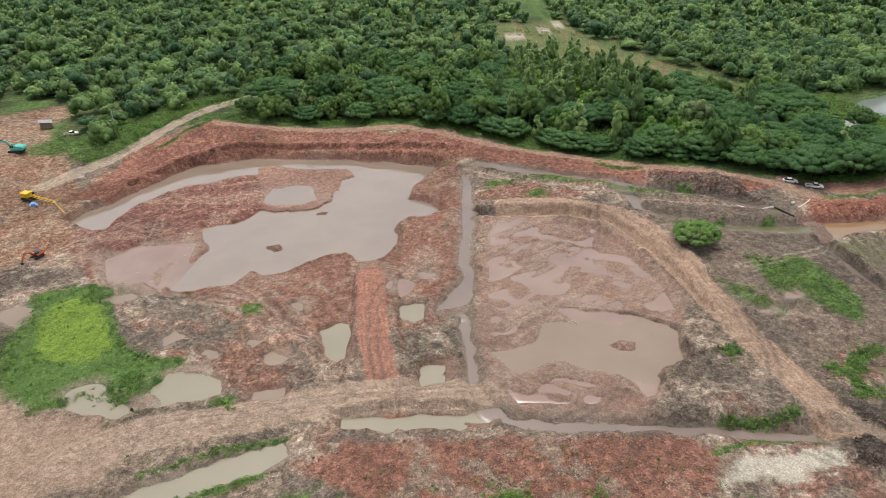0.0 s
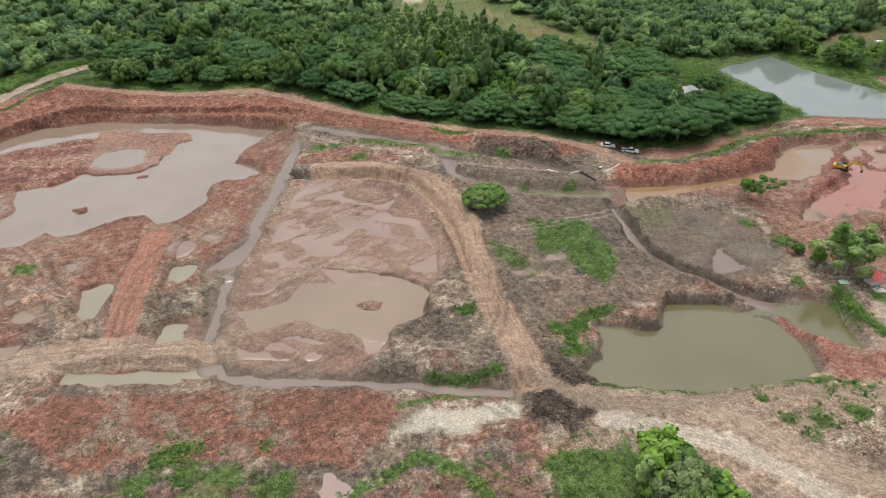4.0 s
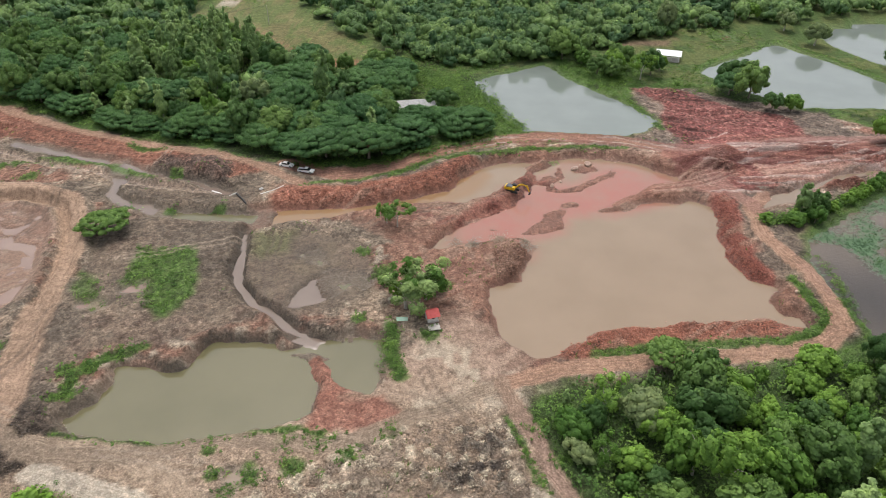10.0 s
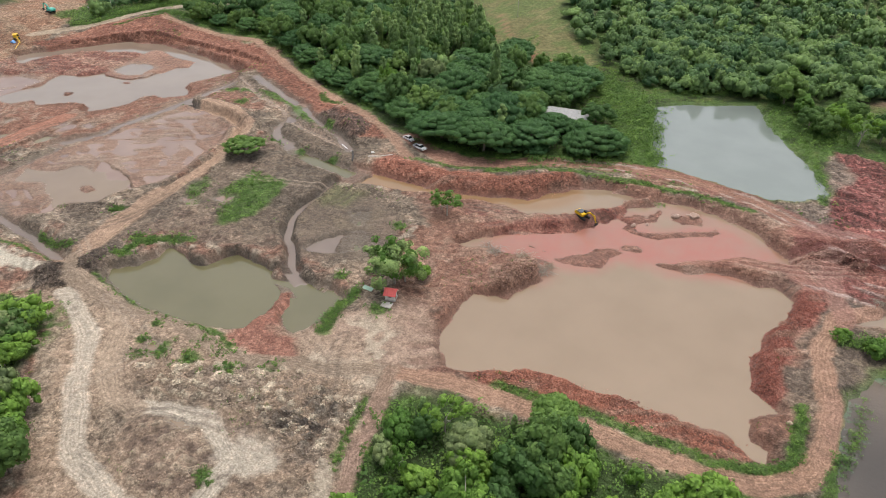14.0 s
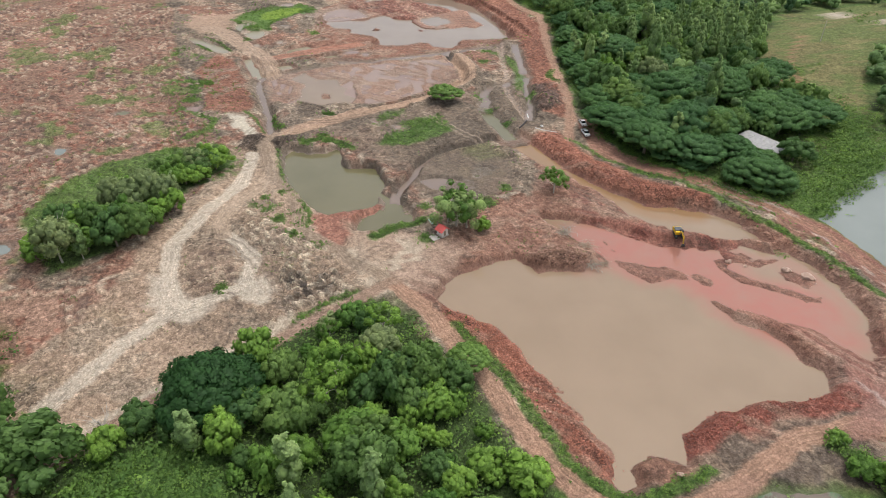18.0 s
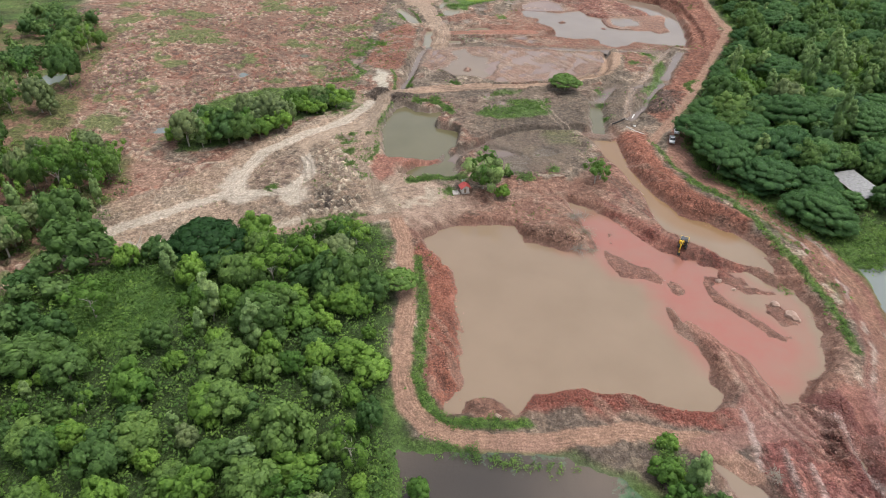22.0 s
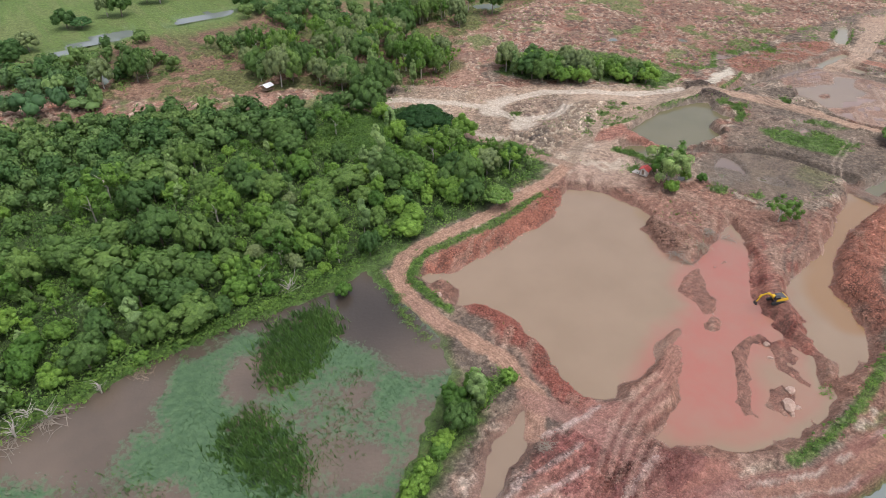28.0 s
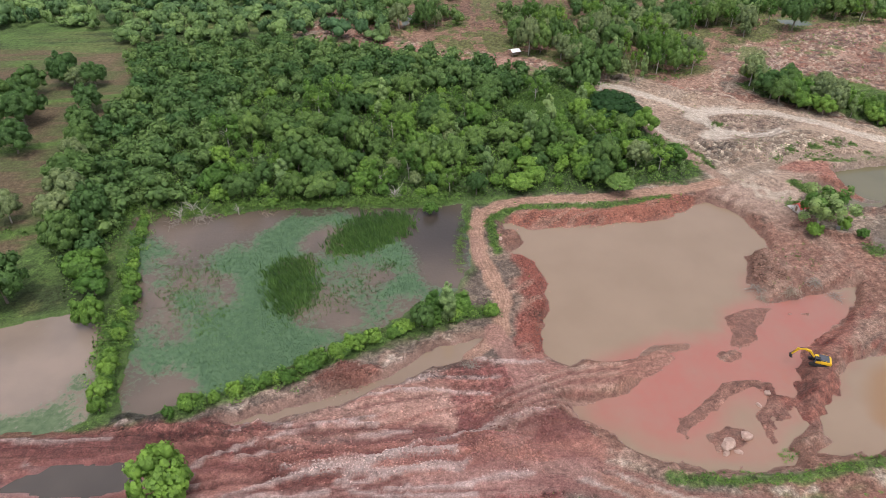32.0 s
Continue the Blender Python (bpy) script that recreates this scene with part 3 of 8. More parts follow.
VERGES += [
    ([(375, 118), (400, 130), (440, 140)], 3.0, 60, 0.8, 2.0, 1.0, 3.0), ([(388, 62), (430, 80), (480, 90)], 2.5, 50, 0.8, 1.8, 1.0, 2.6), ([(400, 130), (430, 80), (420, 30), (440, -20)], 2.5, 70, 0.8, 2.0, 1.0, 3.0),
    ([(-97, 142), (-88, 146), (-79, 135), (-73, 123), (-65, 115), (-55, 113.5)], 1.6, 60, 0.5, 1.1, 0.5, 1.3), ([(-79, 98), (-72, 104.5), (-63, 101), (-58, 108)], 1.8, 60, 0.5, 1.2, 0.5, 1.4),
    ([(-98, 140), (-95, 128), (-93, 112), (-86, 104)], 2.5, 50, 0.6, 1.4, 0.6, 1.5),
]
VERGES += [([(87, 88.3), (96, 86.6), (110, 85.6), (122, 86.4), (130, 88.2), (138, 87.6)], 0.9, 70, 0.3, 0.6, 0.2, 0.5), ([(85, 98), (85, 104), (90.7, 109.5), (96, 112)], 2.0, 80, 0.4, 1.0, 0.4, 1.0)]
VERGES += [([(172.3, 90), (174, 84), (176.3, 77), (178, 73)], 0.7, 50, 0.4, 0.9, 0.4, 1.0)]
# bushes and weedy spots: x, y, radius, clumps
GREENS = [(64, 112, 2.2, 24), (83, 105, 2, 14), (88, 105, 2.4, 18), (92, 110, 1.8, 14), (87, 98, 1.8, 12), (84, 97, 1.5, 9), (120, 78, 1.2, 8), (126, 77.5, 2.2, 18), (134, 79, 2.4, 16),
          (143, 81, 2.4, 16), (131, 86, 2.6, 14), (123, 74, 1.4, 9), (118, 83, 1.3, 7)]
GREENS += [(138, 85, 2.2, 12), (150, 87, 1.8, 9), (158, 114.5, 2.4, 16), (142, 120, 1.6, 10), (147, 138, 3, 24), (141, 147, 1.8, 10), (10, 73, 3.2, 26), (13, 75, 2.4, 18),
           (15, 70, 3.2, 24), (27, 75, 1.2, 8), (-64, 107, 2.6, 26), (-66, 103, 2.2, 18)]
GREENS += [(-44, 134, 2.6, 16), (-42, 100, 2, 14), (-84, 140, 4, 30), (-90, 112, 4, 26), (160, 60, 2, 12), (178, 88, 2.0, 16), (181, 80, 1.6, 14), (250, 103, 2.4, 18), (262, 103, 2, 14),
           (200, 200, 1.2, 6), (80, 190, 2.5, 14), (72, 172, 2.5, 14), (84, 170, 2, 10), (98, 170, 1.6, 8), (20, 200, 3, 12), (34, 192, 3, 12), (30, 66, 4, 20)]
GREEN_S = [(46, 60), (56, 70), (71, 72), (80, 76), (96, 79), (101, 74), (104, 60), (96, 50), (70, 52)]
GREEN_SW = [(-44, 66), (-40, 72), (-31, 74.5), (-18, 78), (-15, 76), (-21, 70), (-28, 62)]
GREEN_SB = [(-2, 64), (7, 71), (24, 71), (34, 68), (46, 66), (44, 58), (10, 56)]
DARK_HEAP = [(74, 95), (84, 94), (90, 84), (82, 77), (74, 80)]
BARE_HEAP = [(329, 189), (320, 190), (319, 187), (328, 186)]
MARSH = [(351, 113), (346, 106), (333, 112), (311, 109), (291, 108.5), (272, 111), (255.5, 108.5), (255, 126), (255.5, 140), (260, 150), (270, 156), (284, 167), (295, 174),
         (308, 180), (319, 184), (324, 188), (330, 187), (333, 171), (335, 156), (343, 138)]
SEEP = [(15.4, 217), (31, 210.3), (46.6, 204.2), (58.5, 200), (63, 189), (63.5, 181.2), (70.3, 174.7), (80, 170.3)]
HOSE_RUN = [(59.3, 199.5), (76.6, 190.5), (90.2, 183.9), (100, 178)]
# puddles: x, y, radius, water
PUDDLES = [(-78, 139, 3.0, TAN_WATER), (-60, 122, 2.0, TAN_WATER), (-34, 115, 2.6, TAN_WATER), (-40, 121, 1.6, TAN_WATER), (-33, 135, 1.8, TAN_WATER), (-9, 142, 2.6, SILT), (-2, 148, 2.0, SILT),
           (-50, 116, 1.8, TAN_WATER), (-100, 132, 6.0, TAN_WATER), (80, 126, 3.0, SILT), (88, 132, 2.4, SILT), (137, 133, 1.6, OLIVE_WATER), (146, 67, 2.6, TAN_WATER), (124, 77, 1.8, TAN_WATER),
           (130, 143, 1.5, OLIVE_WATER), (40, 66, 3.0, SILT), (34, 40, 2.2, OLIVE_WATER), (150, 127, 1.4, OLIVE_WATER), (120, 8, 2.5, GREY_WATER), (150, -20, 3.0, GREY_WATER), (60, 20, 2.0, GREY_WATER)]
TRENCH_POOL = [(-17.5, 97), (-4, 96.8), (10, 96.8), (11, 93.8), (-2, 93.4), (-17.5, 93.8)]
ROAD_SW = [(-67, 84), (-55, 91), (-35, 96), (-19, 101.5), (-3, 102.5), (9, 101.5)]

PINK_POND = [(157.5, 150), (162.7, 157.5), (168.2, 162.3), (175.9, 168.9), (183, 174.6), (187, 178.2), (188.2, 182.1), (189.9, 186.4), (191.1, 192.3), (196.3, 196.1), (199, 198.6), (196.6, 200), (198.4, 202.2), (208.8, 202.8),
             (220.3, 201.4), (227.5, 199.2), (229.8, 196.1), (230.6, 193.7), (237.3, 189.6), (237.9, 186.3), (234.3, 185.3), (230.5, 184.3), (225.6, 183.4), (222.7, 180.3), (220.7, 177), (217.4, 174.3), (213, 171.6), (207.5, 169.8),
             (206.5, 166), (199.5, 166.5), (195.4, 164.8), (194.7, 159.5), (188, 157.1), (182.8, 155.7), (171.5, 153.4)]
ISL_A = [(183.2, 156.6), (190.5, 157.8), (196.4, 159.8), (195.8, 166.2), (198.4, 170.2), (194.1, 170.8), (191.2, 167.2), (186.8, 163.1), (183, 158)]
ISL_B = [(176.8, 157.3), (175.7, 159.7), (180, 159.9), (180.2, 157.7)]
ISL_E = [(195.9, 171.8), (197.1, 174.4), (200.6, 174.4), (203.9, 172.4), (201.2, 171.3)]
ISL_C = [(193.5, 180.8), (195.1, 184.6), (198, 182.8), (204.2, 185), (209.6, 189), (213.9, 192.2), (217.2, 194.6), (219.2, 193.1), (215.7, 189.6), (208.7, 184.4), (204.4, 180.6), (198.3, 179.9)]
ISL_D = [(192.4, 186), (195, 191), (198.3, 191.8), (199.5, 196.7), (201.2, 197), (202.4, 190.5), (198.2, 187.4), (196.3, 184.1)]
ISL_F = [(204.7, 192.8), (205.2, 196.8), (211.9, 198.6), (213.2, 195.2), (208.1, 192.8)]
CHURN = [(165, 160), (170.2, 168), (177, 176), (180.2, 184), (186.4, 191.1), (191, 193.1), (197.3, 185.3), (193, 180.6), (190.2, 172.3), (177.7, 166)]
WEST_WOODS = [(235, -22), (214, -13), (203, -4), (199, 8), (184, 17), (160, 14), (142, 7), (125, -23), (84, -37), (7, -59), (-30, -110), (90, -200), (290, -170), (330, -100), (262, -34)]
RUBBLE_A = [(297.1, 200.5), (283.1, 197.4), (262.9, 194.7), (259.9, 197.2), (263.5, 204.5), (273.6, 204), (287.8, 202.2)]
RUBBLE_B = [(259.8, 195.2), (254.3, 194.5), (247.1, 197.1), (246.7, 201), (253.4, 204.9), (260.3, 202.2)]
STREAK_S = [(282.6, 195.5), (271.6, 194.3), (261, 192.7), (252, 194.5), (242, 197.6), (237.5, 197.6)]
MARSH_W = [(375, 164), (364, 158), (351, 154), (343, 156), (339, 164), (335.5, 177.5), (333.5, 186.7), (338.8, 190.4), (349.6, 191), (362, 192), (376, 186)]
WEST_POND = [(-112.3, 184.3), (-111.5, 190.7), (-103.7, 197.6), (-97.3, 209.3), (-91.3, 219.3), (-84.2, 227.9), (-65, 233.5), (-31.2, 231.3), (-14.3, 228.6), (2.8, 222.9), (-1.3, 215.3), (-7.5, 205), (-8.1, 199.5), (-0.4, 194.3),
             (3.1, 187.1), (-1.7, 183.5), (-8.7, 182.9), (-11.3, 177.6), (-9.2, 169), (-14.8, 159.7), (-17.6, 156.8), (-20.9, 158.4), (-24, 163), (-27.8, 161.6), (-35.1, 158.8), (-40.1, 153.1), (-44.4, 151.8), (-49.8, 154.8),
             (-52, 149.2), (-52.7, 146.6), (-59.4, 146.7), (-65, 143.7), (-69.2, 147), (-71, 154), (-66.6, 161.2), (-64.6, 167.4), (-70.8, 181.2), (-85.8, 179.9), (-101.5, 176.8)]
SPIT = [(-106.4, 173.2), (-101, 178.5), (-97.5, 189.3), (-93.7, 198.6), (-87, 207.5), (-73.8, 214.6), (-61.8, 218.9), (-54.5, 195.6), (-58, 184.8), (-70.9, 179.1), (-90.1, 166.2)]
POOL_ISLE = [(-63.9, 225), (-57.4, 227), (-46.5, 223.4), (-30.2, 223.3), (-26.8, 216.9), (-31.3, 211.4), (-31.2, 204.3), (-36.7, 203.6), (-37.1, 195.2), (-47.4, 192.4), (-55.3, 195)]
WEST_POOL = [(-56.3, 201.9), (-54.6, 207.5), (-47.5, 209.9), (-39.8, 207.9), (-37.8, 199.2), (-40.9, 196), (-49.7, 194.6), (-54.7, 196.4)]
FARM_POND_A = [(274.5, 279.1), (287.3, 290.2), (303.4, 302), (316.3, 313.5), (325.5, 316.6), (336.8, 293), (348.1, 263.1), (333.7, 236.4), (317.3, 238.5), (299.8, 239.5), (293.2, 246.7), (287.5, 253.9), (282.3, 265.2)]
FARM_POND_C = [(302.1, 330), (302.9, 322.8), (307.4, 325.1), (310, 337.1)]
BROWN_FIELD = [(239.2, 307.5), (271.7, 315.7), (280.9, 324.7), (257.7, 322.3)]
FARM_POND_B = [(353.3, 336.1), (370.7, 345.4), (396.4, 357.7), (407.7, 328.9), (358.4, 284.7), (349.1, 313.5)]
VERGES += [([(-140, 232), (-118, 246), (-102, 264), (-86, 286), (-60, 306)], 10.0, 260, 1.0, 2.4, 1.2, 3.5), ([(-78, 259), (-45, 257.5), (-14, 254), (8, 245), (38, 231), (66, 218), (90, 207.5)], 3.0, 260, 0.8, 1.9, 0.8, 2.4)]
VERGES += [([(116, 194.5), (140, 196.5), (160, 204), (180, 214)], 3.0, 150, 0.9, 2.0, 1.0, 2.8), ([(187.8, 222), (183.7, 242.6), (176.5, 265.2)], 4.0, 110, 0.9, 2.0, 1.0, 3.0)]
FISH_WOOD = [(132, 318), (150, 300), (172, 284), (198, 292), (214, 296), (236, 306), (256, 320), (292, 338), (300, 372), (130, 372)]
VERGES += [([(351, 111), (333, 110.5), (311, 107.5), (291, 107), (272, 108), (258, 106)], 3.5, 330, 0.9, 2.1, 0.9, 2.8), ([(340, 158), (337, 170), (334, 184)], 3.0, 60, 1.2, 2.4, 1.6, 3.6)]


# ---- arithmetic on the plan ----
def value_noise(x, y, size, seed):
    """Smooth noise from -1 to 1 with cells of that size."""
    x, y = x / size + seed * 17.3, y / size - seed * 9.7
    i, j = np.floor(x), np.floor(y)
    u, v = x - i, y - j
    u, v = u * u * (3 - 2 * u), v * v * (3 - 2 * v)

    def corner(a, b):
        h = np.sin(a * 127.1 + b * 311.7 + seed * 74.7) * 43758.5453
        return (h - np.floor(h)) * 2 - 1

    return (corner(i, j) * (1 - u) + corner(i + 1, j) * u) * (1 - v) + (corner(i, j + 1) * (1 - u) + corner(i + 1, j + 1) * u) * v


def fractal(x, y, size, seed, octaves=3):
    return sum(value_noise(x, y, size / 2**k, seed + k * 5) / 2**k for k in range(octaves)) / 1.6


def smooth(a, b, x):
    s = np.clip((x - a) / (b - a), 0, 1)
    return s * s * (3 - 2 * s)


def segments_distance(x, y, line, closed):
    best = np.full(x.shape, 1e9)
    ends = list(zip(line, line[1:] + line[:1])) if closed else list(zip(line, line[1:]))
    for (ax, ay), (bx, by) in ends:
        dx, dy = bx - ax, by - ay
        s = np.clip(((x - ax) * dx + (y - ay) * dy) / (dx * dx + dy * dy + 1e-9), 0, 1)
        best = np.minimum(best, (x - ax - s * dx) ** 2 + (y - ay - s * dy) ** 2)
    return np.sqrt(best)


def inside(x, y, poly):
    hit = np.zeros(x.shape, bool)
    for (ax, ay), (bx, by) in zip(poly, poly[1:] + poly[:1]):
        if ay != by:
            hit ^= ((ay > y) != (by > y)) & (x < (bx - ax) * (y - ay) / (by - ay) + ax)
    return hit


def reach(x, y, line, closed, margin, wobble):
    """Distance to a line, or signed distance to an outline (negative within), with an uneven edge; far points get 99."""
    out = np.full(x.shape, 99.0)
    xs, ys = [p[0] for p in line], [p[1] for p in line]
    near = (x > min(xs) - margin) & (x < max(xs) + margin) & (y > min(ys) - margin) & (y < max(ys) + margin)
    if not near.any():
        return out
    qx, qy = x[near], y[near]
    px = qx + wobble * (fractal(qx, qy, 7.0, 3) + 0.35 * value_noise(qx, qy, 1.7, 8))
    py = qy + wobble * (fractal(qx, qy, 7.0, 11) + 0.35 * value_noise(qx, qy, 1.7, 21))
    d = segments_distance(px, py, line, closed)
    if closed:
        d = np.where(inside(px, py, line), -d, d)
    out[near] = d
    return out


# ---- ground: one sheet, fine over the workings, coarse towards the horizon ----
def steps(lo, hi, step, far):
    core = np.arange(lo, hi + 0.01, step)
    grow, s = [], step
    while sum(grow) < far:
        s *= 1.13
        grow.append(s)
    tail = np.cumsum(grow)
    return np.concatenate([lo - tail[::-1], core, hi + tail])


XS, YS = steps(-130, 350, 0.66, 1600), steps(-60, 290, 0.66, 1600)
GX, GY = [a.ravel() for a in np.meshgrid(XS, YS)]
NX, NY = len(XS), len(YS)

LEVELS = [
          (-112, 195, -2.5), (-50, 190, -4.5), (-75, 180, -4.5), (-60, 160, -4.4), (-90, 165, -4.0), (-20, 205, -4.3), (0, 165, -2.6), (-80, 128, -1.2), (-60, 80, -0.3), (0, 110, -1.8),
          (35, 130, -1.4), (40, 75, 0.2), (75, 110, 0.3), (90, 140, 0.5), (125, 140, 0.2), (150, 110, 0.8), (140, 60, 1.2), (170, 140, -0.4), (243, 140, -0.4), (215, 112, -0.4),
          (190, 106, 0.0), (248, 118, 0.0), (252, 150, 0.4), (260, 180, 1.0), (-90, 262, 3.2),
]
LEVELS += [
          (0, 256, 3.0), (100, 205, 3.2), (200, 218, 0.4), (205, 245, 0.5), (235, 228, 0.4), (270, 270, 0.7), (300, 265, 0.6), (180, 250, 1.0), (165, 206, 1.4), (255, 210, 0.8),
          (240, 300, 1.2), (320, 300, 0.8), (300, 200, 1.6), (220, 60, 1.5), (300, 140, 0.8), (60, -40, 2.5), (-160, 230, 1.0), (100, 350, 3.5), (-200, 400, 4.0), (400, 350, 3.5),
          (450, 60, 1.8), (-150, 0, 1.5), (250, -150, 2.0), (60, 195, 0.3), (145, 180, -0.3),
]


def base_level(x, y):
    top, weight = 0.0, 0.0
    for ax, ay, az in LEVELS:
        w = 1.0 / ((x - ax) ** 2 + (y - ay) ** 2 + 150.0) ** 1.5
        top, weight = top + w * az, weight + w
    return top / weight


RED, DEEP_RED, PINK = (0.225, 0.112, 0.083), (0.18, 0.076, 0.056), (0.31, 0.215, 0.172)
GREY, DARK, PALE, BUFF = (0.205, 0.162, 0.131), (0.118, 0.094, 0.077), (0.46, 0.395, 0.33), (0.295, 0.222, 0.174)
GRASS, LIME, FLOOR, OLIVE = (0.098, 0.17, 0.042), (0.17, 0.26, 0.04), (0.05, 0.075, 0.025), (0.15, 0.17, 0.06)
MAROON = (0.215, 0.085, 0.074)
HEIGHT = base_level(GX, GY)
COVER = np.tile(np.array(FLOOR), (len(GX), 1))
WET = np.zeros(len(GX))
ROUGH = np.full(len(GX), 0.25)
LANE = np.full(len(GX), 9.0)


RAGGED = fractal(GX, GY, 8.0, 31) + 0.35 * value_noise(GX, GY, 1.8, 37)


def paint(colour, mask):
    COVER[:] += (np.array(colour) - COVER) * np.clip(mask, 0, 1)[:, None]


def patch(poly, colour, soft=1.0, strength=1.0, wobble=2.0, rough=None, wet=None, lift=0.0, ragged=0.0):
    d = reach(GX, GY, poly, True, 12, wobble)
    k = 1 - smooth(-soft, soft, d)
    if ragged:
        k = k * smooth(0.0, 0.16, RAGGED + 1.0 - ragged)
    paint(colour, k * strength)
    if rough is not None:
        ROUGH[:] += (rough - ROUGH) * k
    if wet is not None:
        WET[:] += (wet - WET) * k * strength
    if lift:
        HEIGHT[:] += lift * (1 - smooth(-3.5, 0.8, d))
    return d


def track(line, width, colour, strength=0.9, ruts=0.12, lanes=True):
    d = reach(GX, GY, line, False, 12, 0.8)
    k = 1 - smooth(width * 0.42, width * 0.58, d)
    paint(colour, k * strength)
    lane = np.abs(d - width * 0.22)
    if lanes:
        LANE[:] = np.minimum(LANE, d * 6.0 / width)
    else:
        LANE[:] = np.where(d < width * 0.6, 9.0, LANE)
    HEIGHT[:] += 0.25 * k - ruts * k * (1 - smooth(0.2, 0.7, lane))
    ROUGH[:] += (0.08 - ROUGH) * k
    WET[:] *= 1 - k


def berm(line, width, height, colour, rough=0.5):
    d = reach(GX, GY, line, False, 14, 1.2)
    k = 1 - smooth(width * 0.15, width * 0.6, d)
    HEIGHT[:] += height * k * (1 + 0.35 * fractal(GX, GY, 4.0, 41))
    paint(colour, (1 - smooth(width * 0.45, width * 0.7, d)) * 0.95)
    ROUGH[:] += (rough - ROUGH) * k


def ditch(line, width, depth, colour, wet=0.8):
    d = reach(GX, GY, line, False, 10, 0.7)
    k = 1 - smooth(width * 0.3, width * 0.75, d)
    HEIGHT[:] -= depth * k
    paint(colour, k * 0.9)
    WET[:] += (wet - WET) * k


def basin(poly, level, bank=0.8, edge=RED, wobble=1.3, deep=1.3, grow=0.0):
    """Digs a pond; several outlines in a tuple make one."""
    polys = poly if isinstance(poly, tuple) else (poly,)
    d = np.min([reach(GX, GY, q, True, 14, wobble) for q in polys], 0) - grow
    near = d < 14
    h = HEIGHT[near]
    q = d[near]
    h = np.where(q < 0, level - 0.12 - deep * smooth(0, 7, -q), np.minimum(h, level + 0.1 + np.maximum(q, 0) * bank + 0.3 * smooth(0, 1.5, q)))
    h = np.where((q >= 0) & (q < 5), np.maximum(h, level + 0.12 * np.minimum(q, 2)), h)
    HEIGHT[near] = h
    rim = (1 - smooth(0.5, 3.0, d)) * smooth(-6, -1, d)
    paint(edge, rim * 0.55)
    WET[:] += (0.75 - WET) * (1 - smooth(0.2, 1.6, d)) * 0.9
    ROUGH[:] = np.where(d < 1.0, 0.05, ROUGH)
    return d


def lumps(x, y, size, seed):
    """Rounded tipped heaps, one to a cell: height from 0 to 1 and a random tone of each heap."""
    best, tone = np.full(x.shape, 9.0), np.zeros(x.shape)
    i, j = np.floor(x / size), np.floor(y / size)
    for di in (-1, 0, 1):
        for dj in (-1, 0, 1):
            a, b = i + di, j + dj
            h = [np.sin(a * p + b * q + seed) * 43758.5453 for p, q in ((127.1, 311.7), (269.5, 183.3), (419.2, 371.9))]
            u, v, w = [k - np.floor(k) for k in h]
            d = np.hypot(x / size - a - 0.15 - 0.7 * u, y / size - b - 0.15 - 0.7 * v) * (0.8 + 0.6 * w)
            tone = np.where(d < best, w, tone)
            best = np.minimum(best, d)
    return np.clip(1 - (best / 0.75) ** 2, 0, 1), tone


def heaped(poly, size, height, pale, dark, seed, strength=0.7, share=1.0):
    """Covers an outline with tipped heaps, some pale, some dark; the gaps between them get painted shade."""
    d = reach(GX, GY, poly, True, 6, 2.5)
    k = (1 - smooth(-2, 1.5, d)) * smooth(0.0, 0.2, fractal(GX, GY, 13.0, seed) + share - 0.5)
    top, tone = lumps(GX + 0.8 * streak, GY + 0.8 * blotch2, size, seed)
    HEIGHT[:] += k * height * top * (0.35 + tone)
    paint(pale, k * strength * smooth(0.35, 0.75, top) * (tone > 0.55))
    # dark heaps, plus crevice shade painted into the low gaps
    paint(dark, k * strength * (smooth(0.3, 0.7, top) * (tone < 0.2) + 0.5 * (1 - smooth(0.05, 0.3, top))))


def combed(poly, turn, size, relief, dark, pale, seed, strength=0.7):
    """Scraped ground: uneven ridges and furrows that run one way, in degrees from x. Furrow shade and ridge light are
    painted into the cover too.
    """
    a = math.radians(turn)
    d = reach(GX, GY, poly, True, 6, 2.5)
    k = (1 - smooth(-3, 1.5, d)) * smooth(-0.25, 0.1, fractal(GX, GY, 12.0, seed))
    u, v = GX * math.cos(a) + GY * math.sin(a), GY * math.cos(a) - GX * math.sin(a) + 1.2 * fractal(GX, GY, 9.0, seed + 3)
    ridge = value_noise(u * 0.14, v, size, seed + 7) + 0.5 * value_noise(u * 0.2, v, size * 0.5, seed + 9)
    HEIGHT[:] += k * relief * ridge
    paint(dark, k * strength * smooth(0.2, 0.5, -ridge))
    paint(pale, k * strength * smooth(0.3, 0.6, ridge))


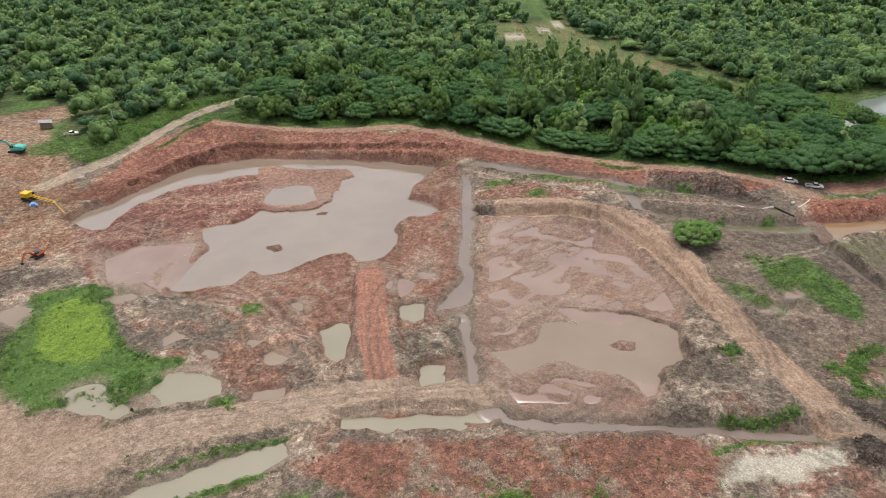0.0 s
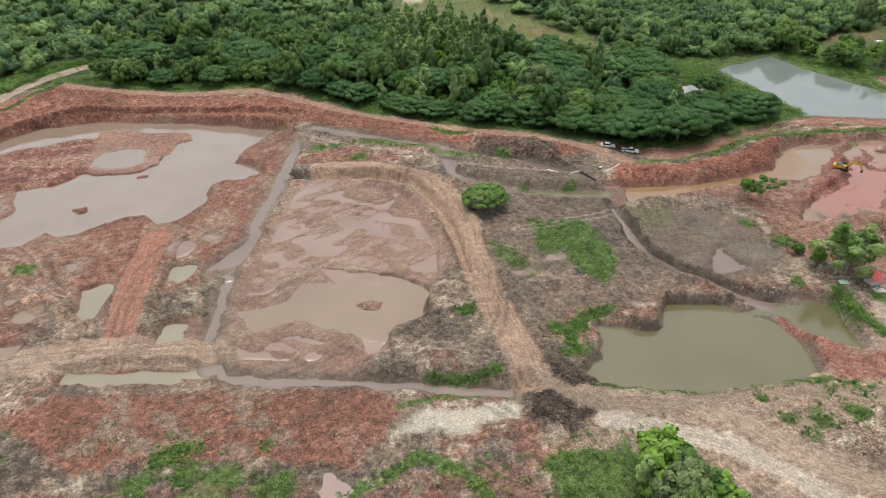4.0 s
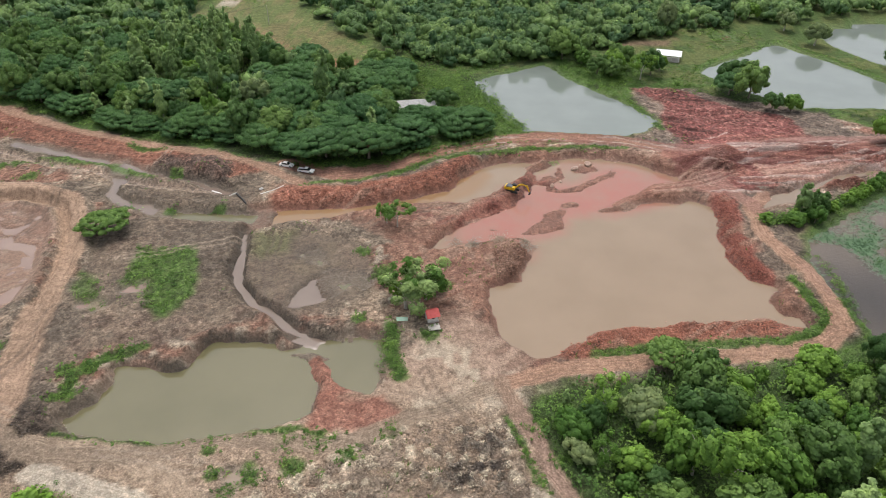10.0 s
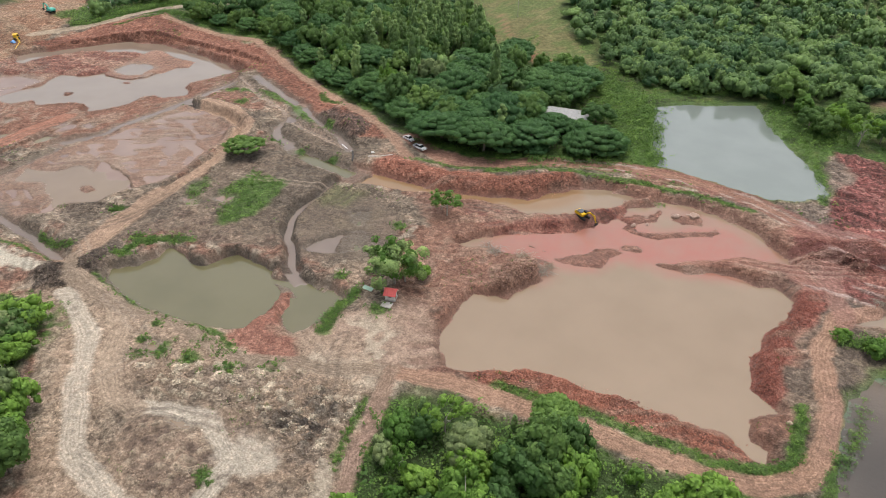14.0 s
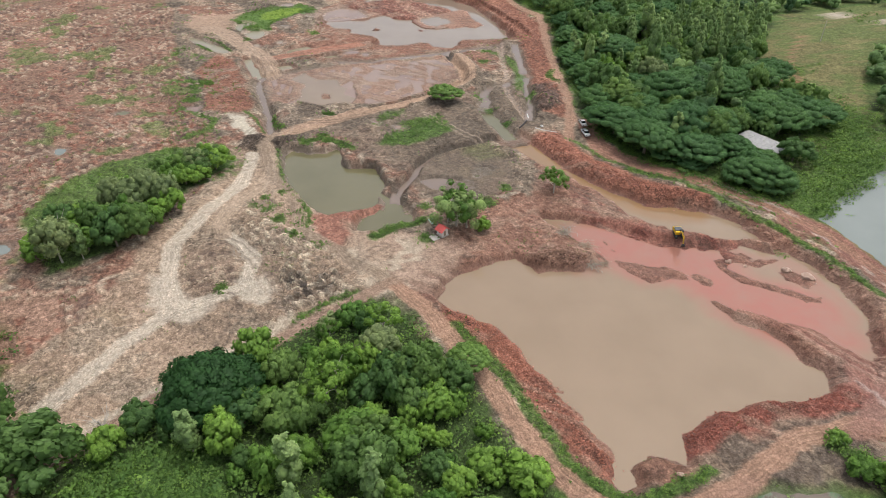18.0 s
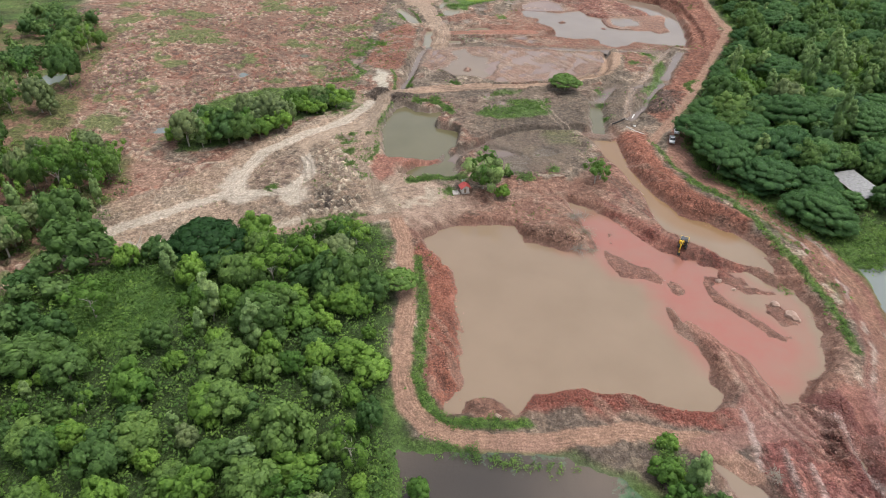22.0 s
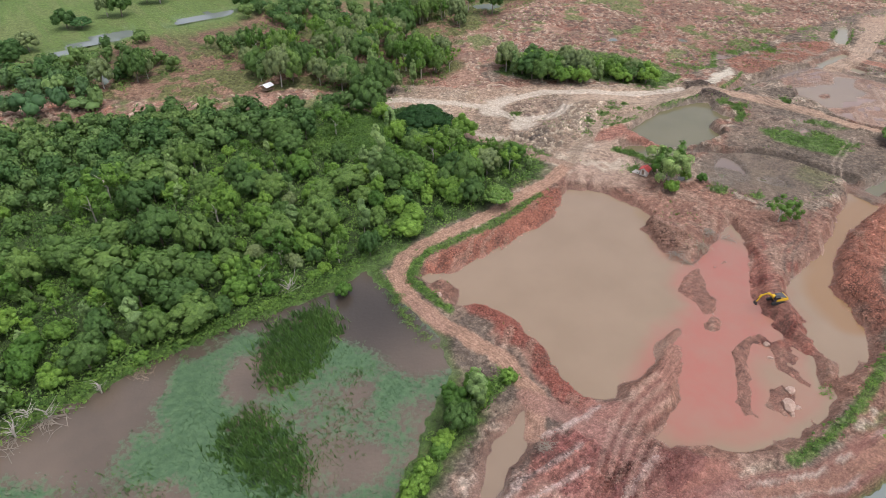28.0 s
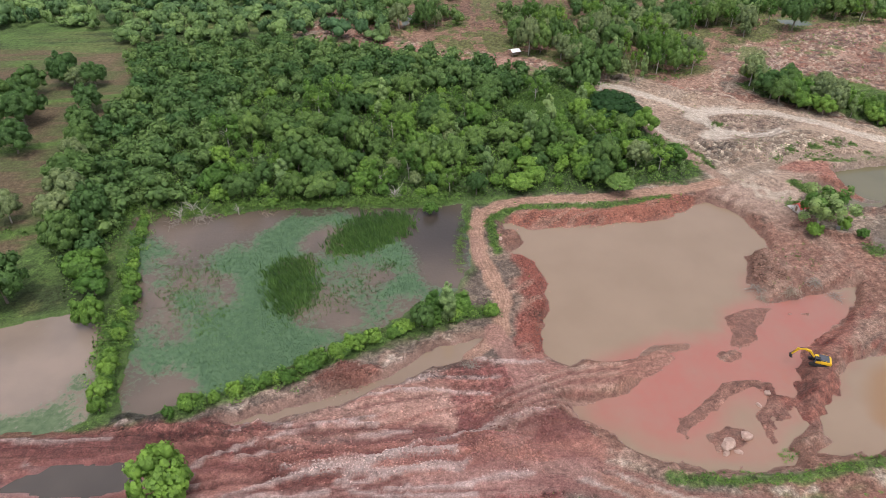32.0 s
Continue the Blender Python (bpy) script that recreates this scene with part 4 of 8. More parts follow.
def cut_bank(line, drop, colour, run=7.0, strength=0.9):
    """A steep little face: the ground to the left of the line lies lower, and rises again further off. The dark soil
    colour along it also paints in its shade.
    """
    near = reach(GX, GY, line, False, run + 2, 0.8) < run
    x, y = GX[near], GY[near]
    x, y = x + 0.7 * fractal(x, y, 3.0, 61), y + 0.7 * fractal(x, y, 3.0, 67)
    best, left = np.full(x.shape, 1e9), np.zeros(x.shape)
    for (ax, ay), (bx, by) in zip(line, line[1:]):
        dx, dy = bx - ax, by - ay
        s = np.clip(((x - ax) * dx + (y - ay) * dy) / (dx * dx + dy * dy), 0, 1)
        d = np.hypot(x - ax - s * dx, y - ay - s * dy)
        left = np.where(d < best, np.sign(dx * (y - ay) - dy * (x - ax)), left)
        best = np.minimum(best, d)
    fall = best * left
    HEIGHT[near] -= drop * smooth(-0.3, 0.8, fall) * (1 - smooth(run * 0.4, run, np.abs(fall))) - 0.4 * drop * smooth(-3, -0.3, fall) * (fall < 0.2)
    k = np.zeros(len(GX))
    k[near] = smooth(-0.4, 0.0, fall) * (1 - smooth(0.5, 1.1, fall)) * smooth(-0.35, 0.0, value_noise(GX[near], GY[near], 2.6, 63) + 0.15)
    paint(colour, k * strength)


# the workings: bare red and grey soil
site = reach(GX, GY, SITE, True, 20, 3.0)
on_site = 1 - smooth(-2, 2, site)
blotch, blotch2, streak = fractal(GX, GY, 26.0, 2), fractal(GX, GY, 9.0, 5), fractal(GX, GY, 3.2, 9)
paint(GREY, on_site)
paint(RED, on_site * 0.85 * smooth(0.0, 0.18, blotch + 0.5 * blotch2 + 0.25 * streak - 0.1))
paint(BUFF, on_site * 0.8 * smooth(0.1, 0.3, blotch2 - 0.3 * blotch + 0.4 * streak))
paint(DARK, on_site * 0.6 * smooth(0.2, 0.42, -blotch2 + 0.5 * streak))
paint(PALE, on_site * 0.6 * smooth(0.4, 0.6, streak + 0.3 * blotch2))
bend = 7 * value_noise(GX, GY, 42.0, 4) + 3 * value_noise(GX, GY, 17.0, 6)
works = smooth(226, 246, GX) * smooth(160, 182, GY)
off_x, off_y = GX - 236, GY - 180
along = off_x * 0.62 + off_y * 0.78 + works * (off_x * 0.38 - off_y * 0.78)
across = off_y * 0.62 - off_x * 0.78 + works * (off_y * 0.38 + off_x * 0.84) + bend * (1 - 0.75 * works)
scrape = value_noise(along * 0.12, across, 1.5, 14) + 0.6 * value_noise(along * 0.1, across, 3.4, 15)
ROUGH[:] += (0.4 - ROUGH) * on_site
off = 1 - on_site
paint(GRASS, off * smooth(-0.4, 0.4, blotch2))
paint(OLIVE, off * 0.6 * smooth(0.1, 0.6, streak + blotch))
patch(CLEARED, (0.245, 0.148, 0.115), 1.2, 0.9, rough=0.3)
patch(CLEARED, (0.255, 0.108, 0.078), 1.2, 0.8, ragged=1.02)
patch(CLEARED, (0.4, 0.3, 0.24), 1.2, 0.45, ragged=1.2)
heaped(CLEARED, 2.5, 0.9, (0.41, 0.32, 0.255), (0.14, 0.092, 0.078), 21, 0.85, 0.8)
paint((0.15, 0.19, 0.07), (1 - smooth(-2, 2, reach(GX, GY, CLEARED, True, 6, 3.0))) * 0.8 * smooth(0.2, 0.42, fractal(GX, GY, 16.0, 23) + 0.5 * streak))
patch(FARMLAND, (0.14, 0.105, 0.06), 1.2, 1.0, rough=0.12)
patch(FARMLAND, (0.09, 0.125, 0.04), 1.2, 0.75, ragged=0.95)
patch(FARM_EAST, (0.075, 0.125, 0.033), 1.2, 1.0, rough=0.2)
patch(FARM_EAST, (0.13, 0.15, 0.05), 1.2, 0.8, ragged=0.9)
patch(BROWN_FIELD, (0.2, 0.135, 0.09), 2, 0.9)
patch(CLEARING, (0.13, 0.165, 0.055), 1.2, 1.0, rough=0.2)
patch(CLEARING, (0.2, 0.17, 0.08), 1.2, 0.7, ragged=0.95)
patch([(96, 296), (110, 300), (128, 296), (138, 286), (124, 286)], (0.27, 0.13, 0.08), 2, 0.8)
patch(WEST_WOODS, (0.21, 0.125, 0.09), 3, 0.95, rough=0.35)
patch(WEST_WOODS, (0.12, 0.15, 0.05), 3, 0.8, ragged=0.85)
patch(PASTURE, (0.125, 0.195, 0.052), 4, 0.95, rough=0.12)
patch(PASTURE, (0.17, 0.2, 0.075), 4, 0.6, ragged=1.05)
patch(WEST_YARD, (0.3, 0.2, 0.14), 1.2, 0.8)
patch(WEST_YARD, (0.25, 0.13, 0.085), 1.2, 0.7, ragged=0.9)
patch(NORTH_SLOPE, (0.265, 0.118, 0.084), 1.2, 0.95, rough=0.35)
patch(NORTH_SLOPE, DEEP_RED, 1.2, 0.45, ragged=0.85)
patch(WEST_BASIN, RED, 1.2, 0.9, rough=0.25)
patch(WEST_BASIN, PINK, 1.2, 0.7, ragged=0.95)
patch(MUD_FLAT_WEST, PINK, 1.2, 0.9, rough=0.05, wet=0.7)
patch(MUD_FIELD, PINK, 1.5, 0.95, rough=0.1, wet=0.45)
patch(MUD_FIELD, RED, 1.5, 0.35, wet=0.2, ragged=0.85)
furrow = value_noise(GX * 0.35 + GY * 0.94, (GY * 0.35 - GX * 0.94) * 0.16, 2.0, 81) * (0.4 + 0.8 * smooth(-0.3, 0.3, blotch2)) + 0.5 * fractal(GX, GY, 14.0, 83) + 0.3 * value_noise(GX, GY, 2.2, 85)
field = 1 - smooth(-3, 0, reach(GX, GY, MUD_FIELD, True, 6, 1.0))
paint((0.265, 0.155, 0.12), field * 0.7 * smooth(0.15, 0.6, furrow))
comb = value_noise((GX * 0.8 + GY * 0.6) * 0.09, GY * 0.8 - GX * 0.6, 1.25, 87) * smooth(-0.05, 0.25, fractal(GX, GY, 22.0, 89) + 0.012 * (GY - 140))
paint((0.19, 0.115, 0.09), field * 0.75 * smooth(0.25, 0.55, comb))
paint((0.37, 0.27, 0.22), field * 0.6 * smooth(0.25, 0.55, -comb))
HEIGHT += field * (-1.98 + 0.2 * furrow - 0.2 * comb - HEIGHT)
flat_w = 1 - smooth(-3, 0, reach(GX, GY, MUD_FLAT_WEST, True, 6, 1.0))
HEIGHT += flat_w * (-4.82 + 0.14 * furrow - HEIGHT)
SILT_FIELD = np.maximum(reach(GX, GY, MUD_FIELD, True, 6, 1.0) + 2.5, 6.5 - segments_distance(GX, GY, STREAM, False))
SILT_FLAT = reach(GX, GY, MUD_FLAT_WEST, True, 6, 1.0) + 2.5
patch(RED_S, (0.28, 0.13, 0.095), 1.2, 0.9, rough=0.32)
patch(RED_S, (0.3, 0.235, 0.19), 1.2, 0.7, ragged=1.2)
patch(PALE_PATCH, (0.52, 0.465, 0.4), 1, 1.0, rough=0.0, lift=0.5)
patch(DARK_EARTH, (0.13, 0.103, 0.085), 2.0, 0.8, rough=0.3)
patch(DARK_EARTH, (0.22, 0.165, 0.13), 1.2, 0.5, ragged=1.05)
patch(DARK_PLOT, (0.165, 0.125, 0.1), 1.2, 0.85, rough=0.12, wet=0.2)
patch(DARK_PLOT, (0.2, 0.155, 0.115), 1.2, 0.6, ragged=1.1)
patch([(111, 157), (123, 156), (122, 149), (116, 143), (111, 146)], (0.14, 0.145, 0.07), 2.0, 0.7)
patch(SHRUBS_A, GRASS, 1.2, 0.9)
patch(SHRUBS_B, GRASS, 1.2, 0.7)
patch(GRASS_FIELD, GRASS, 1.5, 1.0, rough=0.1)
patch([(-92, 140), (-84, 141), (-78, 130), (-70, 118), (-78, 112), (-88, 118), (-93, 128)], LIME, 1.5, 1.0)
patch(GROVE, GRASS, 1.2, 0.9)
patch(RED_E, (0.2, 0.08, 0.07), 1.2, 1.0, rough=0.7)
patch(EAST_WORKS, (0.29, 0.125, 0.1), 1.2, 0.9, rough=0.4)
patch(EAST_WORKS, MAROON, 1.2, 0.8, ragged=0.9)
patch(PINK_S, PINK, 1.5, 0.9, rough=0.15)
patch(BIG_BASIN, (0.27, 0.17, 0.135), 1.2, 0.9, rough=0.28)
patch(BIG_BASIN, RED, 1.2, 0.7, ragged=0.95)
patch(PALE_LAND, (0.33, 0.24, 0.185), 1.2, 0.9, rough=0.3)
patch(PALE_LAND, (0.42, 0.34, 0.275), 1.2, 0.5, ragged=1.05)
patch(PALE_LAND, GREY, 1.2, 0.4, rough=0.4, ragged=1.1)
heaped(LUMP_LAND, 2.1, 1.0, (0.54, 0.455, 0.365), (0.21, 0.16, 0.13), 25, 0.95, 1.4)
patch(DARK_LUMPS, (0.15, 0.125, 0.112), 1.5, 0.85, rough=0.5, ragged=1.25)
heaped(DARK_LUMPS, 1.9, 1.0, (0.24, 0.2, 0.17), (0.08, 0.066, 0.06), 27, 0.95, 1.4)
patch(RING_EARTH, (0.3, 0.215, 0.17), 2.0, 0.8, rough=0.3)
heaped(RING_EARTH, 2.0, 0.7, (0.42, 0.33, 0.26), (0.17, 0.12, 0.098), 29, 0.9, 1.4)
patch(FOREST_SOUTH, (0.06, 0.1, 0.03), 2.5, 1.0, wobble=1)
patch(VINE_GAP, (0.1, 0.19, 0.045), 3.0, 1.0)

patch([(243, 116), (251, 116), (256, 128), (257, 142), (264, 160), (258, 174), (247, 176), (242, 166), (245, 150), (242, 138), (247, 128)], (0.2, 0.15, 0.118), 2.0, 0.85, rough=0.35)
patch([(243, 116), (251, 116), (256, 128), (257, 142), (264, 160), (258, 174), (247, 176), (242, 166), (245, 150), (242, 138), (247, 128)], (0.12, 0.095, 0.08), 1.2, 0.7, ragged=1.05)
# spoil heaps and banks
patch(SPOIL_TONGUE, (0.22, 0.13, 0.1), 1.2, 0.9, rough=0.7, lift=1.3)
patch(MOUND_S, DEEP_RED, 1.2, 0.9, rough=0.9, lift=2.6)
patch(RUBBLE_A, MAROON, 1.0, 0.9, rough=0.55, lift=1.5)
patch(RUBBLE_B, (0.22, 0.11, 0.09), 1.0, 0.9, rough=0.6, lift=1.9)
for rubble in (RUBBLE_A, RUBBLE_B):
    patch(rubble, (0.42, 0.34, 0.29), 1.0, 0.8, ragged=1.1)
patch(MOUND_T, DEEP_RED, 1.5, 0.9, rough=0.6, lift=1.6)
patch(NORTH_HEAP, (0.13, 0.1, 0.088), 1.2, 0.85, rough=0.9, lift=1.8)
berm(FIELD_BANK, 5, 1.4, GREY)
berm(BERM_N, 10, 1.1, (0.3, 0.125, 0.09), 0.5)

# ponds and pools
WATERS = []


def ribbon(line, width):
    """The outline of a strip of that width along a line."""
    left, right = [], []
    for k, (px, py) in enumerate(line):
        (ax, ay), (bx, by) = line[max(k - 1, 0)], line[min(k + 1, len(line) - 1)]
        n = math.hypot(bx - ax, by - ay)
        ox, oy = -(by - ay) / n * width / 2, (bx - ax) / n * width / 2
        left.append((px + ox, py + oy))
        right.append((px - ox, py - oy))
    return left + right[::-1]


for pond_name, outline, level, mat, label, edge, deep in (
    ("farm_pond", FARM_POND_C, 0.2, TAN_WATER, "small square brown farm pond", GRASS, 0.6),
    ("west_pond", WEST_POND, -5.0, WEST_WATER, "tan muddy water between red banks", RED, 1.3),
    ("field_pool", FIELD_POOL, -1.9, TAN_WATER, "brown pool in the wet mud field", PINK, 0.5),
    ("canal_water", CANAL, -2.6, MUD_WATER, "narrow canal of silty grey-tan water", GREY, 0.8),
    ("trench_pool", TRENCH_POOL, -3.0, JADE_WATER, "olive water in a straight trench", RED, 0.8),
    ("ditch_pond", SW_POND, -1.5, JADE_WATER, "long olive-green ditch pond", BUFF, 1.0),
    ("small_pool", POOL_A, -2.0, JADE_WATER, "small olive-brown pool by the grass", BUFF, 0.7),
    ("small_pool", POOL_B, -2.0, JADE_WATER, "small olive-brown pool by the grass", BUFF, 0.7),
    ("small_pool", POOL_C, -3.0, JADE_WATER, "small olive-brown pool between spoil heaps", RED, 0.7),
    ("small_pool", POOL_D, -3.0, JADE_WATER, "small olive-brown pool by the canal", GREY, 0.7),
    ("small_pool", POOL_E, -3.0, JADE_WATER, "small olive-brown pool by the ditch", RED, 0.7),
    ("small_pool", POOL_F, -2.0, TAN_WATER, "small pale pool beside the road", RED, 0.5),
    ("middle_pond", MID_POND, -1.6, OLIVE_WATER, "calm olive-brown pond with earth banks", GREY, 1.3),
    ("plot_puddle", PLOT_PUDDLE, -0.5, MUD_WATER, "thin puddle on dark soil", DARK, 0.3),
    ("plot_puddle", PLOT_POOL_A, -0.4, JADE_WATER, "small round pool on dark soil", DARK, 0.4),
    ("plot_puddle", PLOT_POOL_B, -0.4, MUD_WATER, "small round pool on dark soil", DARK, 0.4),
    ("big_pond", (BIG_POND, PINK_POND, STRIP_POND), -1.8, CLAY_WATER, "wide calm tan pond turning pink round the excavator", RED, 1.0),
    ("ne_pond", NE_POND, 0.2, GREY_WATER, "green-grey fish pond with grassy banks", GRASS, 1.3),
    ("farm_pond", FARM_POND_A, 0.2, GREY_WATER, "grey farm pond with grass dykes", GRASS, 1.3),
    ("farm_pond", FARM_POND_B, 0.2, GREY_WATER, "grey farm pond with grass dykes", GRASS, 1.3),
    ("stream_water", ribbon(STREAM, 2.4), -2.75, MUD_WATER, "shallow silty stream in a muddy trench", GREY, 0.5),
    ("ditch_water", ribbon(DITCH_E, 1.4), -1.5, MUD_WATER, "narrow dark drainage ditch", (0.075, 0.06, 0.05), 0.7),
    ("channel_water", ribbon(CHANNEL_N, 4.5), -1.35, OLIVE_WATER, "shallow grey channel under the spoil bank", GREY, 0.5),
    ("seep_water", ribbon(SEEP, 3.6), -0.9, MUD_WATER, "winding strip of silty water", GREY, 0.4),
    ("seep_water", ribbon(HOSE_RUN, 2.0), -0.5, MUD_WATER, "narrow silty run down to the outlet hose", GREY, 0.4),
    ("seep_water", ribbon(STREAK_S, 1.6), 0.6, TAN_WATER, "thin strip of silty water between rubble heaps", MAROON, 0.3),
    ("marsh_water", MARSH, 0.3, WEED_WATER, "brown marsh water under floating weed", GRASS, 0.5),
    ("marsh_water", MARSH_W, 0.3, FLOOD_WATER, "flooded field with brown water", GRASS, 0.5),
    ("side_puddle", PUDDLE_S, 0.1, TAN_WATER, "muddy water beside the red road", RED, 0.5),
    ("far_pond", FAR_POND, 1.6, GREY_WATER, "pale far pond among fields", GRASS, 0.8),
    ("far_pond", FAR_POND_C, 1.6, GREY_WATER, "pale long far pond among pastures", GRASS, 0.8),
    ("far_pond", FAR_POND_D, 1.3, GREY_WATER, "small pale pond on cleared red land", RED, 0.6),
    ("far_pond", FAR_POND_B, 1.8, GREY_WATER, "pale far pond among fields", GRASS, 0.8),
):
    WATERS.append((pond_name, basin(outline, level, edge=edge, deep=deep, bank=0.7 if pond_name == "big_pond" else 1.4 if deep > 1 else 0.8, grow=0.8 if pond_name in ("ditch_pond", "small_pool", "plot_puddle") else 0.0), level, mat, label))

WATERS.append(("silt_sheet", SILT_FIELD, -1.93, SILT, "thin pale silty water over a mud field"))
WATERS.append(("silt_sheet", SILT_FLAT, -4.76, SILT, "thin pale silty water over a mud flat"))


def blob(x0, y0, r, seed):
    """An uneven round outline."""
    pick = random.Random(seed)
    return [(x0 + r * pick.uniform(0.6, 1.3) * math.cos(a), y0 + r * pick.uniform(0.5, 1.1) * math.sin(a)) for a in [k * 0.57 for k in range(11)]]


for k, (x0, y0, r, mat) in enumerate(PUDDLES):
    outline = blob(x0, y0, r, k)
    d = reach(GX, GY, outline, True, 14, 1.0)
    level = float(np.percentile(HEIGHT[d < 1.5], 30))
    WATERS.append(("puddle", basin(outline, level, edge=GREY, deep=0.4, bank=0.6), level, mat, "shallow rain puddle on bare soil"))


def island(poly, level, height, colour, rough=0.3):
    d = reach(GX, GY, poly, True, 6, 1.0)
    k = smooth(-0.2, 2.2, -d)
    HEIGHT[:] = np.where(d < 0.8, np.maximum(HEIGHT, level - 0.15 + (height + 0.25) * k), HEIGHT)
    paint(colour, (1 - smooth(0, 1.0, d)) * 0.95)
    ROUGH[:] = np.where(d < 0, rough, ROUGH)
    WET[:] = np.where(d < 0.5, 0.35, WET)


island(SPIT, -5, 0.6, (0.2, 0.085, 0.065), 0.45)
patch(SPIT, (0.29, 0.17, 0.13), 1.2, 0.8, ragged=0.9)
island(POOL_ISLE, -5, 0.35, (0.3, 0.17, 0.13), 0.2)
WATERS.append(("west_pool", basin(WEST_POOL, -4.85, edge=PINK, deep=0.4, bank=0.8), -4.85, WEST_WATER, "shallow tan pool on a red mud bar"))
island([(-49, 168), (-45, 169.5), (-43, 167), (-46, 165.5)], -5, 0.4, RED)
island([(-38, 189), (-33, 190), (-34, 187.5)], -5, 0.3, RED)
for isle, tall in ((ISL_A, 0.35), (ISL_B, 0.15), (ISL_C, 0.25), (ISL_D, 0.3), (ISL_E, 0.15), (ISL_F, 0.2)):
    island(isle, -1.8, tall, (0.27, 0.135, 0.105), 0.2)
patch(CHURN, (0.27, 0.105, 0.08), 1.5, 0.85, rough=0.25, wet=0.4)
patch(CHURN, (0.16, 0.052, 0.04), 1.0, 0.9, ragged=0.95)
patch([(160, 158), (168, 166), (176, 176), (172, 182), (160, 172), (152, 164)], (0.22, 0.085, 0.065), 1.5, 0.8, ragged=0.95, wet=0.4)
island([(134, 109), (137, 106), (138, 101), (142, 97), (139, 96), (135, 101), (132.5, 107)], -1.6, 0.7, (0.27, 0.12, 0.09))
patch([(150, 98), (160, 104), (172, 97), (180, 106), (172, 116), (163, 122), (157, 114), (149, 107)], (0.41, 0.29, 0.235), 2, 0.85, rough=0.1)
patch([(150, 88), (158, 90), (168, 93), (176, 92), (176, 102), (168, 110), (158, 112), (152, 106)], (0.5, 0.41, 0.335), 2, 0.85, rough=0.05, ragged=0.95)
patch([(112, 84), (128, 84), (150, 92), (168, 98), (160, 104), (146, 97), (126, 88), (110, 88)], (0.4, 0.29, 0.23), 2, 0.7, rough=0.15)
patch(REDM, (0.285, 0.128, 0.097), 1.2, 0.95, rough=0.25, wet=0.2)
island([(39, 117), (42, 118.5), (45.5, 117.5), (44.5, 114.8), (41, 114.2)], -1.93, 0.4, (0.23, 0.14, 0.11))

# clay in the big pond's water, strongest where the machine digs
CLAY = 0.85 - smooth(7, 20, segments_distance(GX, GY, [(176, 160), (190, 170), (205, 178), (220, 183)], False) + 5 * fractal(GX, GY, 16.0, 87))
CLAY = np.maximum(CLAY, 0.42 * smooth(0, 3, -reach(GX, GY, PINK_POND, True, 6, 1.0)))
CLAY *= smooth(-7, 2, np.maximum(reach(GX, GY, BIG_POND, True, 12, 1.5), -99)) * (1 - 0.75 * np.exp(-((GX - 204) ** 2 + (GY - 190.5) ** 2) / 30))

# rust-brown water under the red north bank
RUST = 0.6 * (1 - smooth(2, 7, segments_distance(GX, GY, [(112, 168.5), (124, 169), (142, 173), (158, 179), (168, 184), (174, 192)], False) + 4 * fractal(GX, GY, 14.0, 93)))

# floating weed over the marsh, and where its water lies open
marsh = np.minimum(reach(GX, GY, MARSH, True, 6, 1.0), reach(GX, GY, MARSH_W, True, 6, 1.0))
WEED = 0.52 + 0.42 * fractal(GX, GY, 22.0, 71) + 0.34 * fractal(GX, GY, 7.0, 75)
for x0, y0, r, k in ((263, 128, 9, -0.6), (262, 142, 7, -0.55), (265, 113, 9, -0.7), (297, 126, 6, -0.6), (284, 141, 6, -0.4), (290, 160, 7, -0.45), (316, 150, 5, -0.35), (327, 126, 7, -0.35), (318, 117, 9, -0.55), (338, 116, 11, -0.7),
                     (275, 157, 6, -0.5), (322, 184, 6, -0.3), (304, 122, 6, 0.4), (310, 135, 7, 0.5), (309, 150, 7, 0.5), (303, 165, 9, 0.5), (315, 170, 10, 0.5), (274, 132, 5, 0.3), (272, 147, 4, 0.3),
                     (352, 170, 14, -0.6), (366, 176, 12, -0.6), (344, 188, 6, 0.6), (357, 190, 6, 0.9), (368, 189, 5, 0.8), (340, 176, 4, 0.4)):
    WEED += k * np.exp(-((GX - x0) ** 2 + (GY - y0) ** 2) / (r * r))
WEED -= 0.5 * (1 - smooth(2, 7, segments_distance(GX, GY, [(351, 113), (333, 112), (311, 109), (291, 108.5), (272, 111), (255, 108)], False)))
WEED = np.clip(WEED, 0, 1)
MURK = 1 - np.exp(-((GX - 262) ** 2 + (GY - 124) ** 2) / 340) - 0.5 * np.exp(-((GX - 300) / 40) ** 2 - ((GY - 110) / 7) ** 2)
CLAY = np.where(marsh < 4, np.clip(MURK, 0, 1), CLAY)
ROUGH[:] = np.where(marsh < 0, 0.03, ROUGH)

# rock banks of the big pond
berm(BERM_W, 7, 0.35, (0.31, 0.125, 0.09), 0.38)
berm(BERM_S, 6, 0.4, (0.24, 0.085, 0.066), 0.38)

